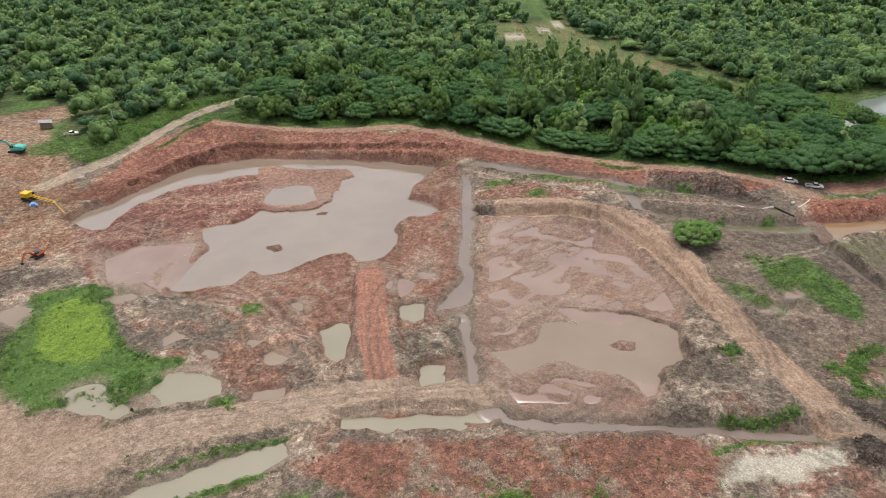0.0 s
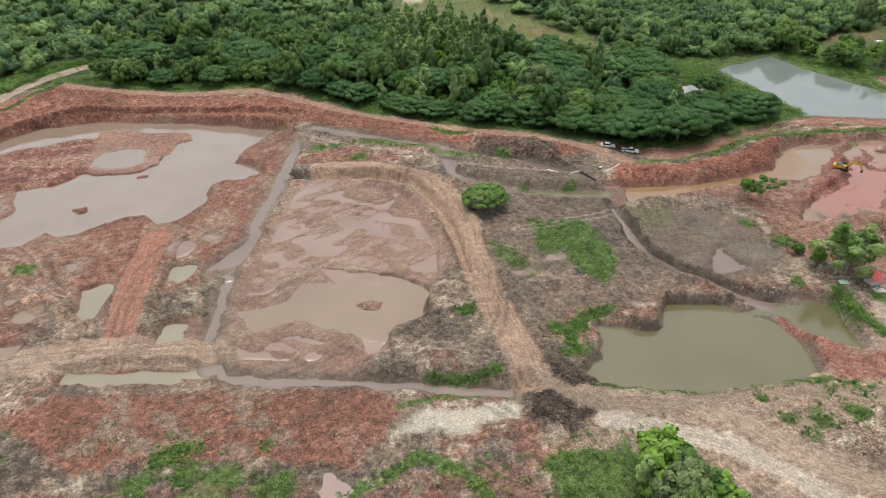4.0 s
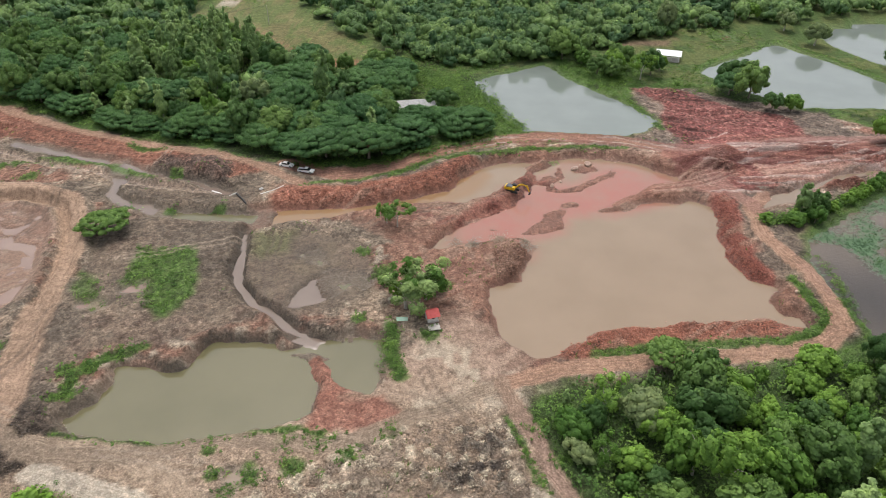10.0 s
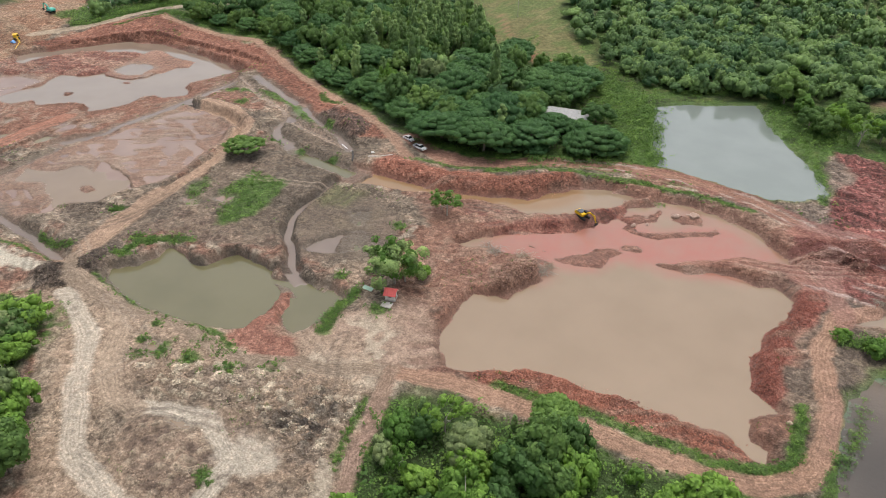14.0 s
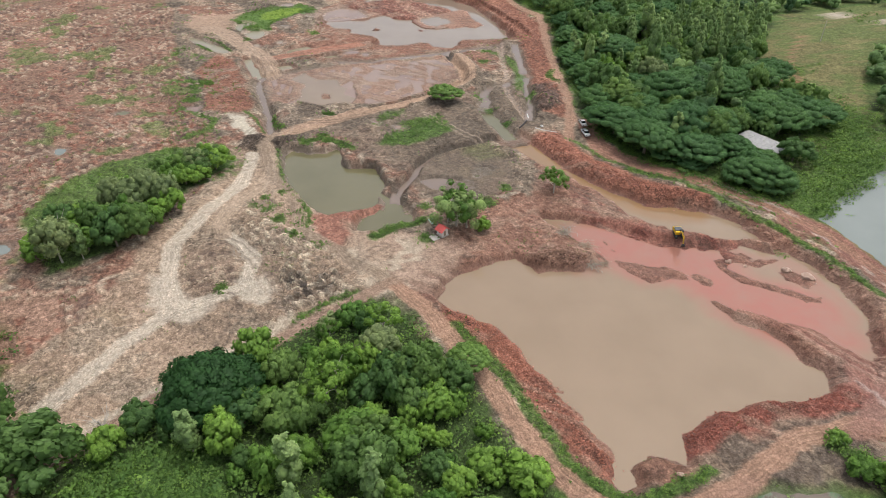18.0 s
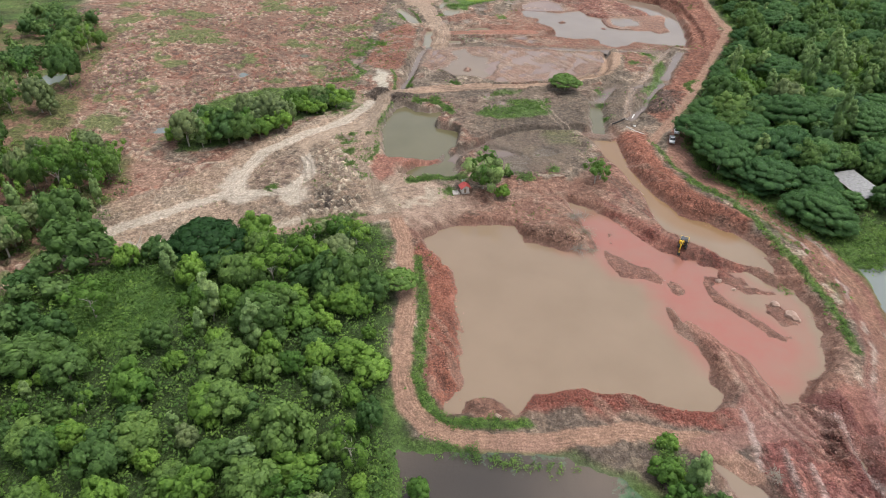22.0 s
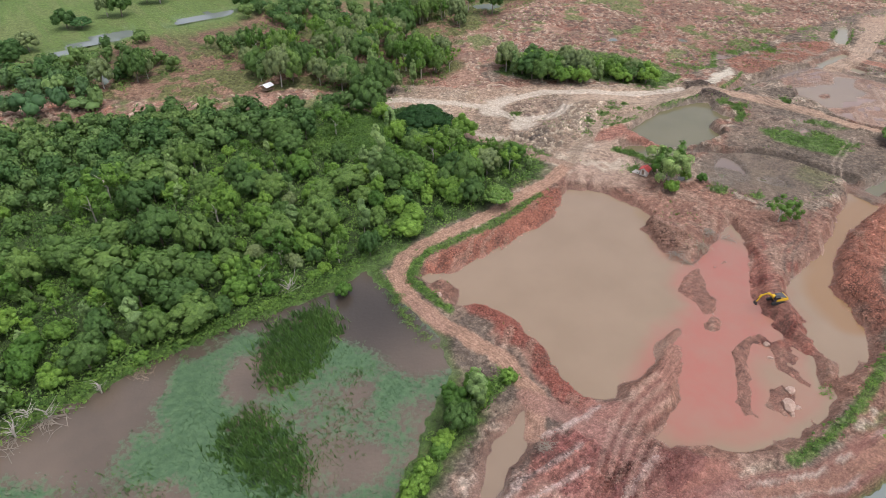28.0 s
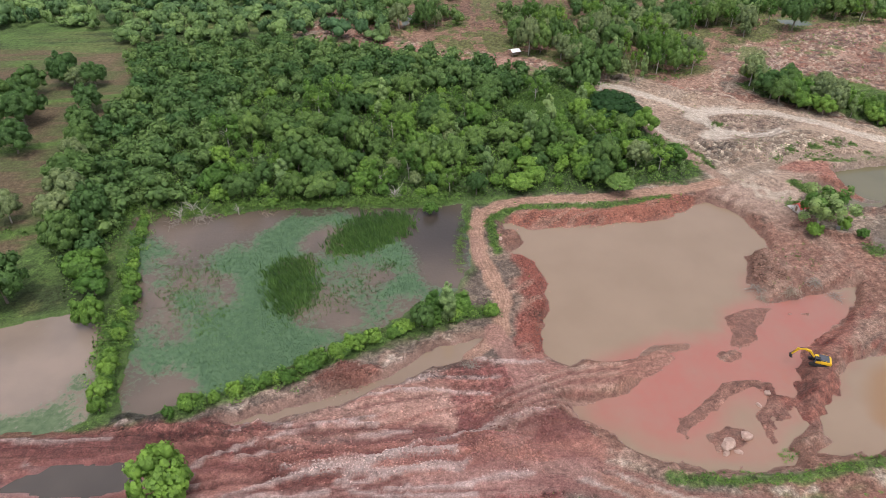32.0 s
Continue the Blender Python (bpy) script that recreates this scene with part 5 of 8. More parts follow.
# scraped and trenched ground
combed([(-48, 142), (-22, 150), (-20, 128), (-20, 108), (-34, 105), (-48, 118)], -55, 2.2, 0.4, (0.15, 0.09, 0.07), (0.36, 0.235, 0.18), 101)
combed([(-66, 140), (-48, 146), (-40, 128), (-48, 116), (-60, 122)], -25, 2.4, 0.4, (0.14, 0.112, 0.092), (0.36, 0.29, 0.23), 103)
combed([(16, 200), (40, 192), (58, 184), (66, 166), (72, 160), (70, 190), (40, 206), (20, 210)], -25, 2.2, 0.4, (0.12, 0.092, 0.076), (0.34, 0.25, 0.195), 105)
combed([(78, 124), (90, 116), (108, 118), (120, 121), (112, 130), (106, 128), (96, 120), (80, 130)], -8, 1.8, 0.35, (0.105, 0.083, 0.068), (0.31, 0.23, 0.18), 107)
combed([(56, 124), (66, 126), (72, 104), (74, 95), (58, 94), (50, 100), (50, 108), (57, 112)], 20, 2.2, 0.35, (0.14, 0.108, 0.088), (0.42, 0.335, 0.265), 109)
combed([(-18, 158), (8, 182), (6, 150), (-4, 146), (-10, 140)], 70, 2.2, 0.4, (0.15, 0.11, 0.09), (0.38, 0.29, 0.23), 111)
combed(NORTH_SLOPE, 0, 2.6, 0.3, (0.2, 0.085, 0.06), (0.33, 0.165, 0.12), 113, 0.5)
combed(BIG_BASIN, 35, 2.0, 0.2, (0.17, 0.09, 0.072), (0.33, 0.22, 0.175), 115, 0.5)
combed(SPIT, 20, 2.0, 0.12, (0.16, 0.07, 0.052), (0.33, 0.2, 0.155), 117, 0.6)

# cut banks: steep faces over the pools and ditches, shade painted in dark soil
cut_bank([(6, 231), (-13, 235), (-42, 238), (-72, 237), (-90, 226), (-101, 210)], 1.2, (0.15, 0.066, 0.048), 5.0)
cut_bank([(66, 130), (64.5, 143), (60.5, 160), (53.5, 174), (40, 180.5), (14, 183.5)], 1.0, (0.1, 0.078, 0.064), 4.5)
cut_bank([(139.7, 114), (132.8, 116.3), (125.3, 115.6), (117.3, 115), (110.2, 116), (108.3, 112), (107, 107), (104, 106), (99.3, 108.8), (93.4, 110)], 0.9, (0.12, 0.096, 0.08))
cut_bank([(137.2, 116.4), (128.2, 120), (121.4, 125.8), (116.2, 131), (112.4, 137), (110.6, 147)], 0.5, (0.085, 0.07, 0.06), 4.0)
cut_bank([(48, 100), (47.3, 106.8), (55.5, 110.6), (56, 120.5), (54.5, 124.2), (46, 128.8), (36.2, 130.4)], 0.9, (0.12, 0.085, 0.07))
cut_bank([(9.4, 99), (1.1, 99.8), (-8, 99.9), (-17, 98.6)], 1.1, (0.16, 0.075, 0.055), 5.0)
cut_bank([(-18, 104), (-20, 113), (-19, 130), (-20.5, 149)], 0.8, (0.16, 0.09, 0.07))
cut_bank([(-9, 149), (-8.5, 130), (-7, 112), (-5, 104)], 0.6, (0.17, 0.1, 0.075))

# green verges and weedy spots
for line, width, *_ in VERGES:
    d = reach(GX, GY, line, False, 10, 1.0)
    paint(GRASS, (1 - smooth(width * 0.5, width * 0.9, d)) * 0.85)
for x0, y0, r, _ in GREENS:
    d = np.hypot(GX - x0, GY - y0) + 1.4 * streak
    paint(GRASS, (1 - smooth(r * 0.6, r * 1.05, d)) * 0.85)
patch(GREEN_S, GRASS, 1.2, 0.9, rough=0.15, ragged=1.3)
patch(GREEN_SW, GRASS, 1.2, 0.85, rough=0.2, ragged=1.3)
patch(GREEN_SB, GRASS, 1.2, 0.85, rough=0.2, ragged=1.3)
patch(DARK_HEAP, (0.085, 0.065, 0.055), 1.5, 0.95, rough=0.9, lift=0.9)
patch(BARE_HEAP, (0.06, 0.05, 0.045), 1.0, 0.9, rough=0.7, lift=0.6)

# ditches
ditch(CANAL_N, 3.0, 0.6, (0.34, 0.25, 0.2))
ditch([(12.8, 183), (40, 180), (52, 174.5), (59, 160), (63, 143), (64.5, 130)], 2.4, 0.9, DARK)

# field dykes
for line in ([(375, 118), (400, 130), (440, 140)], [(388, 62), (430, 80), (480, 90)], [(372, 18), (420, 30), (480, 20)], [(400, 130), (430, 80), (420, 30), (440, -20)], [(352, 205), (400, 215), (460, 240)]):
    d = reach(GX, GY, line, False, 10, 0.5)
    paint((0.1, 0.17, 0.04), 1 - smooth(1.5, 3.0, d))
    HEIGHT += 0.4 * (1 - smooth(0.8, 2.5, d))

# tracks and roads
track(ROAD_NW, 6, (0.4, 0.32, 0.25), 0.9)
track(ROAD_N, 3.6, (0.36, 0.22, 0.165), 0.9)
track(ROAD_N2, 7, (0.33, 0.17, 0.13), 0.85)
track(ROAD_E, 7, (0.33, 0.16, 0.125), 0.85)
track(CAUSEWAY, 7, (0.36, 0.17, 0.125), 0.9)
patch(SW_CORNER, (0.39, 0.27, 0.208), 3.0, 0.9, rough=0.08)
track(ROAD_SW, 9, (0.4, 0.29, 0.228), 0.92)
track(DAM_TRACK, 7.5, (0.4, 0.268, 0.2), 0.9)
patch(ribbon(TRACK_E, 9), (0.36, 0.265, 0.205), 2.5, 0.7)
patch([(148, 44), (152, 50), (160, 51), (165, 57), (169, 52), (166, 45), (158, 43)], (0.5, 0.425, 0.365), 1.5, 0.95, rough=0.03)
patch([(157, 64), (158, 71), (165, 72), (169, 68), (166, 63)], (0.53, 0.455, 0.39), 1.5, 0.95, rough=0.03)
track(TRACK_E, 4.6, (0.5, 0.425, 0.365), 0.95)
track(TRACK_F, 3.8, (0.53, 0.455, 0.39), 0.95)
track([(176, 72.6), (181, 65), (184, 54), (189, 42), (194, 30)], 3.0, (0.48, 0.4, 0.33), 0.9, lanes=False)
track(TRACK_G, 4.5, (0.38, 0.23, 0.17), 0.95)
track(TRACK_H, 5, (0.4, 0.3, 0.235), 0.9)
track(TRACK_K, 4, BUFF, 0.85)
track(TRACK_L, 3.4, (0.33, 0.225, 0.175), 0.95)
track(CLEAR_ROAD, 5, PALE, 0.9)
track([(70, 345), (88, 318), (105, 303), (112, 299)], 2.2, (0.27, 0.17, 0.1), 0.8)

# wheel marks that wander over the soil
rng = np.random.default_rng(91)
for k in range(34):
    ax, ay = ((60, 96), (118, 66), (150, 70), (40, 20), (110, 0), (-20, 112), (130, 165), (70, 185), (255, 175), (-95, 180), (20, 80))[k % 11]
    ax, ay, turn = ax + rng.uniform(-22, 22), ay + rng.uniform(-14, 14), rng.uniform(0, 6.283)
    line = []
    for _ in range(8):
        line.append((ax, ay))
        ax, ay, turn = ax + 5 * math.cos(turn), ay + 5 * math.sin(turn), turn + rng.uniform(-0.35, 0.35)
    d = reach(GX, GY, line, False, 6, 0.3)
    rut = (1 - smooth(0.2, 0.55, np.abs(d - 1.0))) * (site < -2)
    paint((0.38, 0.3, 0.25) if k % 2 else (0.13, 0.1, 0.085), rut * 0.55)
    HEIGHT -= 0.1 * rut

for shift in (-7.5, -4.0, 3.5, 6.5):
    track([(px, py + shift) for px, py in ROAD_E], 3.2, (0.2, 0.085, 0.075) if shift < 0 else (0.33, 0.2, 0.17), 0.7)
for shift in (3.5, -3.0):
    track([(px, py + shift) for px, py in ROAD_N2[4:]], 2.8, (0.22, 0.1, 0.085), 0.6)
track([(244, 176), (236, 182), (226, 178), (214, 174)], 5, (0.3, 0.15, 0.12), 0.8)
track([(252, 165), (248, 176), (246, 190), (252, 198)], 5, (0.31, 0.17, 0.14), 0.8)
patch(PINK_S, (0.35, 0.205, 0.16), 0.8, 0.9, rough=0.2, lift=0.5)

patch(PINK_S, (0.42, 0.27, 0.215), 0.8, 0.6, ragged=1.1)
for line in ([(347, 194.5), (331, 195.2), (316, 194.6), (299, 199.2), (288, 203.4), (273.5, 206.3)], [(316.8, 191.9), (305.4, 195.1), (296.5, 198.1), (291.7, 203.2)]):
    d = reach(GX, GY, line, False, 6, 0.5)
    for k in range(3):
        paint((0.13, 0.05, 0.042), 0.75 * (1 - smooth(0.2, 0.6, np.abs(d - 0.5 - k * 1.1))))
    HEIGHT += 0.35 * np.cos(np.clip(d, 0, 4) * 2.8) * (1 - smooth(3, 4, d))

rng = np.random.default_rng(95)
for k in range(84):
    ax, ay = rng.uniform(232, 330), rng.uniform(176, 209)
    run, bend = rng.uniform(12, 40), rng.uniform(-0.008, 0.008)
    line = [(ax + s * run, ay + 0.5 * math.sin(ax) + bend * (s * run) ** 2 + 0.06 * s * run) for s in (0, 0.25, 0.5, 0.75, 1)]
    d = reach(GX, GY, line, False, 4, 0.6)
    k2 = (1 - smooth(0.2, 0.75, d)) * (np.minimum(reach(GX, GY, EAST_WORKS, True, 8, 1.0), segments_distance(GX, GY, ROAD_E, False) - 7) < 1) * (marsh > 1)
    paint(((0.46, 0.37, 0.33), (0.13, 0.05, 0.042), (0.3, 0.14, 0.11))[k % 3], k2 * 0.7)
    HEIGHT += (0.3, -0.25, 0.35)[k % 3] * k2

# grooves where machines climb out of the pink pond
for k in range(9):
    d = reach(GX, GY, [(226 + 0.6 * k, 176.5 + 1.5 * k), (236 + 0.5 * k, 178 + 1.3 * k), (246, 181 + 1.2 * k), (254, 186 + 1.1 * k)], False, 4, 0.5)
    groove = 1 - smooth(0.25, 0.8, d)
    paint((0.15, 0.07, 0.055) if k % 2 else (0.4, 0.27, 0.215), groove * 0.45 * (marsh > 1))
    HEIGHT += (-0.14 if k % 2 else 0.1) * groove

d = basin(SE_POOL, 0.9, edge=MAROON, deep=0.8, bank=0.5)
LANE[:] = np.where(d < 3, 9.0, LANE)
WATERS.append(("corner_pool", d, 0.9, DARK_WATER, "dark still pool beside the red road"))

for shift in (-2.4, 1.8):
    d = reach(GX, GY, [(px, py + shift) for px, py in ROAD_N2[3:9]], False, 5, 0.9)
    paint((0.47, 0.39, 0.34), 0.75 * (1 - smooth(0.2, 0.8, d)) * smooth(-0.1, 0.2, fractal(GX, GY, 9.0, 99)))


COVER *= 1 + (np.array((0.985, 1.01, 0.95)) - 1) * (on_site * (1 - works))[:, None]
# grain of the surface: scrapes, low scarps and clods
loose = np.clip(ROUGH * 2, 0, 1) * on_site * (WET < 0.5)
# scrapes: cover darker in the dips, lighter on the ridges
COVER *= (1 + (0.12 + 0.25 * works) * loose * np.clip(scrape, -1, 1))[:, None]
HEIGHT += (0.06 + 0.14 * works) * loose * scrape + 0.45 * loose * smooth(-0.05, 0.05, fractal(GX, GY, 11.0, 43)) + 0.3 * loose * smooth(0.1, 0.18, fractal(GX, GY, 7.0, 47))
ridge = 1 - np.abs(value_noise(GX, GY, 2.6, 53)) - np.abs(value_noise(GX, GY, 1.5, 59)) * 0.6
HEIGHT += ROUGH * (0.9 * fractal(GX, GY, 6.0, 51) + 0.55 * ridge + 0.3 * value_noise(GX, GY, 1.4, 57)) * np.where(WET > 0.5, 0.15, 1.0)


def sheet(name, vertices, faces, mat, smooth_faces=True, normals=None):
    """A mesh object from number arrays; faces all have the same count of corners."""
    me = bpy.data.meshes.new(name)
    vertices, faces = np.asarray(vertices, np.float32), np.asarray(faces, np.int32)
    n, k = faces.shape
    me.vertices.add(len(vertices))
    me.vertices.foreach_set("co", vertices.ravel())
    me.loops.add(n * k)
    me.loops.foreach_set("vertex_index", faces.ravel())
    me.polygons.add(n)
    me.polygons.foreach_set("loop_start", np.arange(0, n * k, k, dtype=np.int32))
    if smooth_faces:
        me.polygons.foreach_set("use_smooth", np.ones(n, bool))
    me.materials.append(mat)
    me.update(calc_edges=True)
    if normals is not None:
        me.normals_split_custom_set_from_vertices(np.asarray(normals, np.float32))
    return new(name, me)


def grid_faces(mask):
    """The grid's cells where mask (by cell) holds."""
    i, j = np.nonzero(mask)
    a = i * NX + j
    return np.stack([a, a + 1, a + 1 + NX, a + NX], 1)


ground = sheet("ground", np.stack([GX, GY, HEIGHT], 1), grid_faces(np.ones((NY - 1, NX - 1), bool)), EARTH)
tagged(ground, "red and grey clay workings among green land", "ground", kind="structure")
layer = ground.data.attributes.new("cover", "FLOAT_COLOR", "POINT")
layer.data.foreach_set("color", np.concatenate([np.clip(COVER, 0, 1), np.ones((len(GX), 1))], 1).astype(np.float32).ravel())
layer = ground.data.attributes.new("wet", "FLOAT", "POINT")
layer.data.foreach_set("value", WET.astype(np.float32))
greyed = COVER * (1 - 0.18 * on_site[:, None]) + np.array(GREY) * 0.18 * on_site[:, None]
SECOND = np.where((COVER[:, 1] > COVER[:, 0])[:, None], COVER * 0.6, greyed * (0.55 + 0.95 * smooth(-0.12, 0.12, blotch + 0.3 * blotch2))[:, None])
layer = ground.data.attributes.new("second", "FLOAT_COLOR", "POINT")
layer.data.foreach_set("color", np.concatenate([np.clip(SECOND, 0, 1), np.ones((len(GX), 1))], 1).astype(np.float32).ravel())
layer = ground.data.attributes.new("lay", "FLOAT_VECTOR", "POINT")
layer.data.foreach_set("vector", np.stack([along * (0.9 - 0.74 * works), across, 0 * along], 1).astype(np.float32).ravel())
layer = ground.data.attributes.new("grain", "FLOAT", "POINT")
layer.data.foreach_set("value", np.clip(0.25 + 1.3 * ROUGH, 0.25, 1).astype(np.float32))
layer = ground.data.attributes.new("lane", "FLOAT", "POINT")
layer.data.foreach_set("value", np.clip(LANE, 0, 9).astype(np.float32))
XI, YI = np.arange(NX), np.arange(NY)


def ground_at(x, y):
    """The ground's height, between the sheet's points."""
    x, y = np.asarray(x, float), np.asarray(y, float)
    fx, fy = np.interp(x, XS, XI), np.interp(y, YS, YI)
    i, j = np.minimum(fx.astype(int), NX - 2), np.minimum(fy.astype(int), NY - 2)
    u, v = fx - i, fy - j
    h = HEIGHT.reshape(NY, NX)
    return (h[j, i] * (1 - u) + h[j, i + 1] * u) * (1 - v) + (h[j + 1, i] * (1 - u) + h[j + 1, i + 1] * u) * v


def water(name, d, level, mat, label):
    """A pond's level surface; the banks rise through it."""
    wet_cell = (d < 2.2).reshape(NY, NX)
    cells = wet_cell[:-1, :-1] & wet_cell[1:, :-1] & wet_cell[:-1, 1:] & wet_cell[1:, 1:]
    f = grid_faces(cells)
    used, back = np.unique(f, return_inverse=True)
    v = np.stack([GX[used], GY[used], level - 0.5 * smooth(0.9, 2.2, d[used])], 1)
    ob = sheet(name, v, back.reshape(-1, 4), mat)
    for key, values in (("clay", CLAY), ("weed", WEED), ("rust", RUST)):
        layer = ob.data.attributes.new(key, "FLOAT", "POINT")
        layer.data.foreach_set("value", values[used].astype(np.float32))
    return tagged(ob, label, "pond", kind="structure")


for i, (pond_name, d, level, mat, label) in enumerate(WATERS):
    water(pond_name, d, level, mat, label)


# ---- foliage ----
def unit_rows(v):
    return v / (np.linalg.norm(v, axis=-1, keepdims=True) + 1e-9)


def ball(level):
    """Corners and triangles of a small faceted ball."""
    bm = bmesh.new()
    bmesh.ops.create_icosphere(bm, subdivisions=level, radius=1)
    bm.verts.ensure_lookup_table()
    v, f = np.array([w.co[:] for w in bm.verts]), np.array([[w.index for w in q.verts] for q in bm.faces])
    bm.free()
    return v, f


BALLS = {1: ball(1), 2: ball(2)}


def leaf_cards(centres, radii, count, size, rng, flat=1.0, up=0.25):
    """Leaf clumps on the outer skin of round lobes: small four-cornered blades that follow the lobe's face. Returns corners and outward directions."""
    centres, radii = np.array(centres, float), np.array(radii, float)
    squash = np.array([1, 1, flat])
    pick = rng.choice(len(radii), count, p=radii**2 / np.sum(radii**2))
    middle = centres.mean(0) - np.array([0, 0, 0.25])
    way = rng.normal(size=(count, 3)) * 0.8 + unit_rows(centres[pick] - middle) * 0.55
    way[:, 2] += up * 1.6
    way = unit_rows(way)
    where = centres[pick] + way * (radii[pick] * rng.uniform(0.86, 1.14, count))[:, None] * squash
    out = unit_rows(way / squash * 0.8 + unit_rows(where - middle) * 0.45)
    face = unit_rows(out + rng.normal(size=(count, 3)) * 0.42 + np.array([0, 0, 0.25]))
    side = unit_rows(np.cross(face, rng.normal(size=(count, 3))))
    other = np.cross(face, side)
    s = size * rng.uniform(0.5, 1.4, (count, 1))
    a, b = side * s * 0.62, other * s * 0.46
    bend = face * s * 0.12
    v = np.stack([where - a - bend, where - b + bend, where + a - bend, where + b + bend], 1).reshape(-1, 3)
    return v, np.repeat(unit_rows(out * 0.8 + face * 0.35), 4, 0)


def leaf_masses(centres, radii, level, rng, flat=1.0, fill=0.9):
    """The dense inside of each lobe, uneven, as triangles; with outward directions."""
    bv, bf = BALLS[level]
    v, n, f = [], [], []
    for k, (c, r) in enumerate(zip(centres, radii)):
        lump = bv * (r * fill * rng.uniform(0.85, 1.1, (len(bv), 1))) * np.array([1, 1, flat])
        v.append(np.array(c) + lump)
        n.append(bv)
        f.append(bf + k * len(bv))
    return np.concatenate(v), np.concatenate(n), np.concatenate(f)


def crown_lobes(kind, rng):
    """Lobes of a crown of about unit radius; z from 0 at the lowest leaves."""
    if kind == "umbrella":
        c = [(math.cos(a) * r * rng.uniform(0.9, 1.08), math.sin(a) * r * rng.uniform(0.9, 1.08), 0.66 - 0.6 * r * r + rng.uniform(-0.06, 0.06))
             for r, k in ((0.0, 1), (0.21, 5), (0.42, 10), (0.62, 15), (0.82, 19)) for a in np.linspace(0, 6.283, k + 1)[:-1] + rng.uniform(0, 6)]
        return c, [rng.uniform(0.15, 0.24) for _ in c]
    if kind == "slender":
        c, r = [], []
        for z in np.linspace(0.2, 2.8, 13):
            wide = 0.15 + 0.5 * math.sin(min(1.0, (3.1 - z) / 2.6) * 2.2)
            for a in rng.uniform(0, 6.283, 2):
                c.append((math.cos(a) * wide * 0.55, math.sin(a) * wide * 0.55, z + rng.uniform(-0.1, 0.1)))
                r.append(wide * rng.uniform(0.4, 0.62))
        return c, r
    if kind == "sparse":
        c = [(rng.uniform(-0.8, 0.8), rng.uniform(-0.8, 0.8), rng.uniform(0.2, 1.4)) for _ in range(19)]
        return c, [rng.uniform(0.15, 0.31) for _ in c]
    if kind == "low":
        c = [(0, 0, 0.75)] + [(math.cos(a) * rng.uniform(0.35, 0.62), math.sin(a) * rng.uniform(0.35, 0.62), rng.uniform(0.35, 1.15)) for a in np.linspace(0, 6.283, 10)[:-1] + rng.uniform(0, 6)]
        return c, [0.52] + [rng.uniform(0.26, 0.46) for _ in c[1:]]
    c, r = [(0, 0, 0.7)], [0.5]
    swell = rng.uniform(0, 6.283, 2)
    for k in range(30):
        z = 1 - 1.45 * (k + 0.5) / 30
        a = k * 2.39996 + rng.uniform(-0.3, 0.3)
        far = (0.72 + 0.13 * math.sin(2 * a + swell[0]) + 0.09 * math.sin(3 * a + swell[1])) * rng.uniform(0.85, 1.1)
        rim = math.sqrt(max(0.0, 1 - z * z))
        c.append((math.cos(a) * rim * far, math.sin(a) * rim * far, 0.62 + 0.82 * z * far))
        r.append(rng.uniform(0.17, 0.31))
    return c, r


def limb(points, r0, r1, sides=6):
    """A tapered, many-sided stem along points."""
    v, f = [], []
    for k, p in enumerate(points):
        r = r0 + (r1 - r0) * k / (len(points) - 1)
        v += [(p[0] + r * math.cos(a), p[1] + r * math.sin(a), p[2]) for a in np.linspace(0, 2 * math.pi, sides + 1)[:-1]]
    for k in range(len(points) - 1):
        for a in range(sides):
            b = (a + 1) % sides
            f.append((k * sides + a, k * sides + b, (k + 1) * sides + b, (k + 1) * sides + a))
    return v, f


def stem_mesh(name, height, spread, radius, mat, rng, limbs=5):
    v, f = limb([(0, 0, -0.4), (rng.normal() * 0.1, rng.normal() * 0.1, height * 0.5), (rng.normal() * 0.2, rng.normal() * 0.2, height)], radius * 1.3, radius * 0.6)
    for k in range(limbs):
        a = k * 6.283 / limbs + rng.uniform(-0.4, 0.4)
        s = spread * rng.uniform(0.5, 0.8)
        z0 = height * rng.uniform(0.55, 0.95)
        w, g = limb([(0, 0, z0), (math.cos(a) * s * 0.5, math.sin(a) * s * 0.5, z0 + spread * 0.3), (math.cos(a) * s, math.sin(a) * s, z0 + spread * rng.uniform(0.35, 0.6))], radius * 0.5, radius * 0.14, 5)
        f += [tuple(i + len(v) for i in q) for q in g]
        v += w
    ob = sheet(name, v, f, mat)
    return ob


def tree_model(kind, radius, bare, cards, size, leaf, bark, seed, label, limbs=5, name="tree", category="tree"):
    """One tree: an empty at its foot with a trunk and a crown."""
    rng = np.random.default_rng(seed)
    foot = new(name)
    c, r = crown_lobes(kind, rng)
    flat = 0.62 if kind == "umbrella" else 1.0
    v, n = leaf_cards(c, r, cards, size / radius, rng, flat, 0.5 if kind == "umbrella" else 0.3)
    mass_v, mass_n, mass_f = leaf_masses(c, r, 1, rng, flat, 0.62 if kind == "sparse" else 0.92)
    first = np.arange(0, len(v), 4)[:, None]
    f = np.concatenate([first + np.array([0, 1, 2]), first + np.array([0, 2, 3]), mass_f + len(v)])
    crown = sheet("crown", np.concatenate([v, mass_v]) * radius + np.array([0, 0, bare]), f, leaf, True, np.concatenate([n, mass_n]))
    top = bare + radius * (0.35 if kind == "umbrella" else 0.7)
    trunk = stem_mesh("trunk", top * 0.85, radius * 0.8, 0.035 * radius + 0.05, bark, rng, limbs)
    crown.parent = trunk.parent = foot
    tagged(foot, label, category)
    return foot


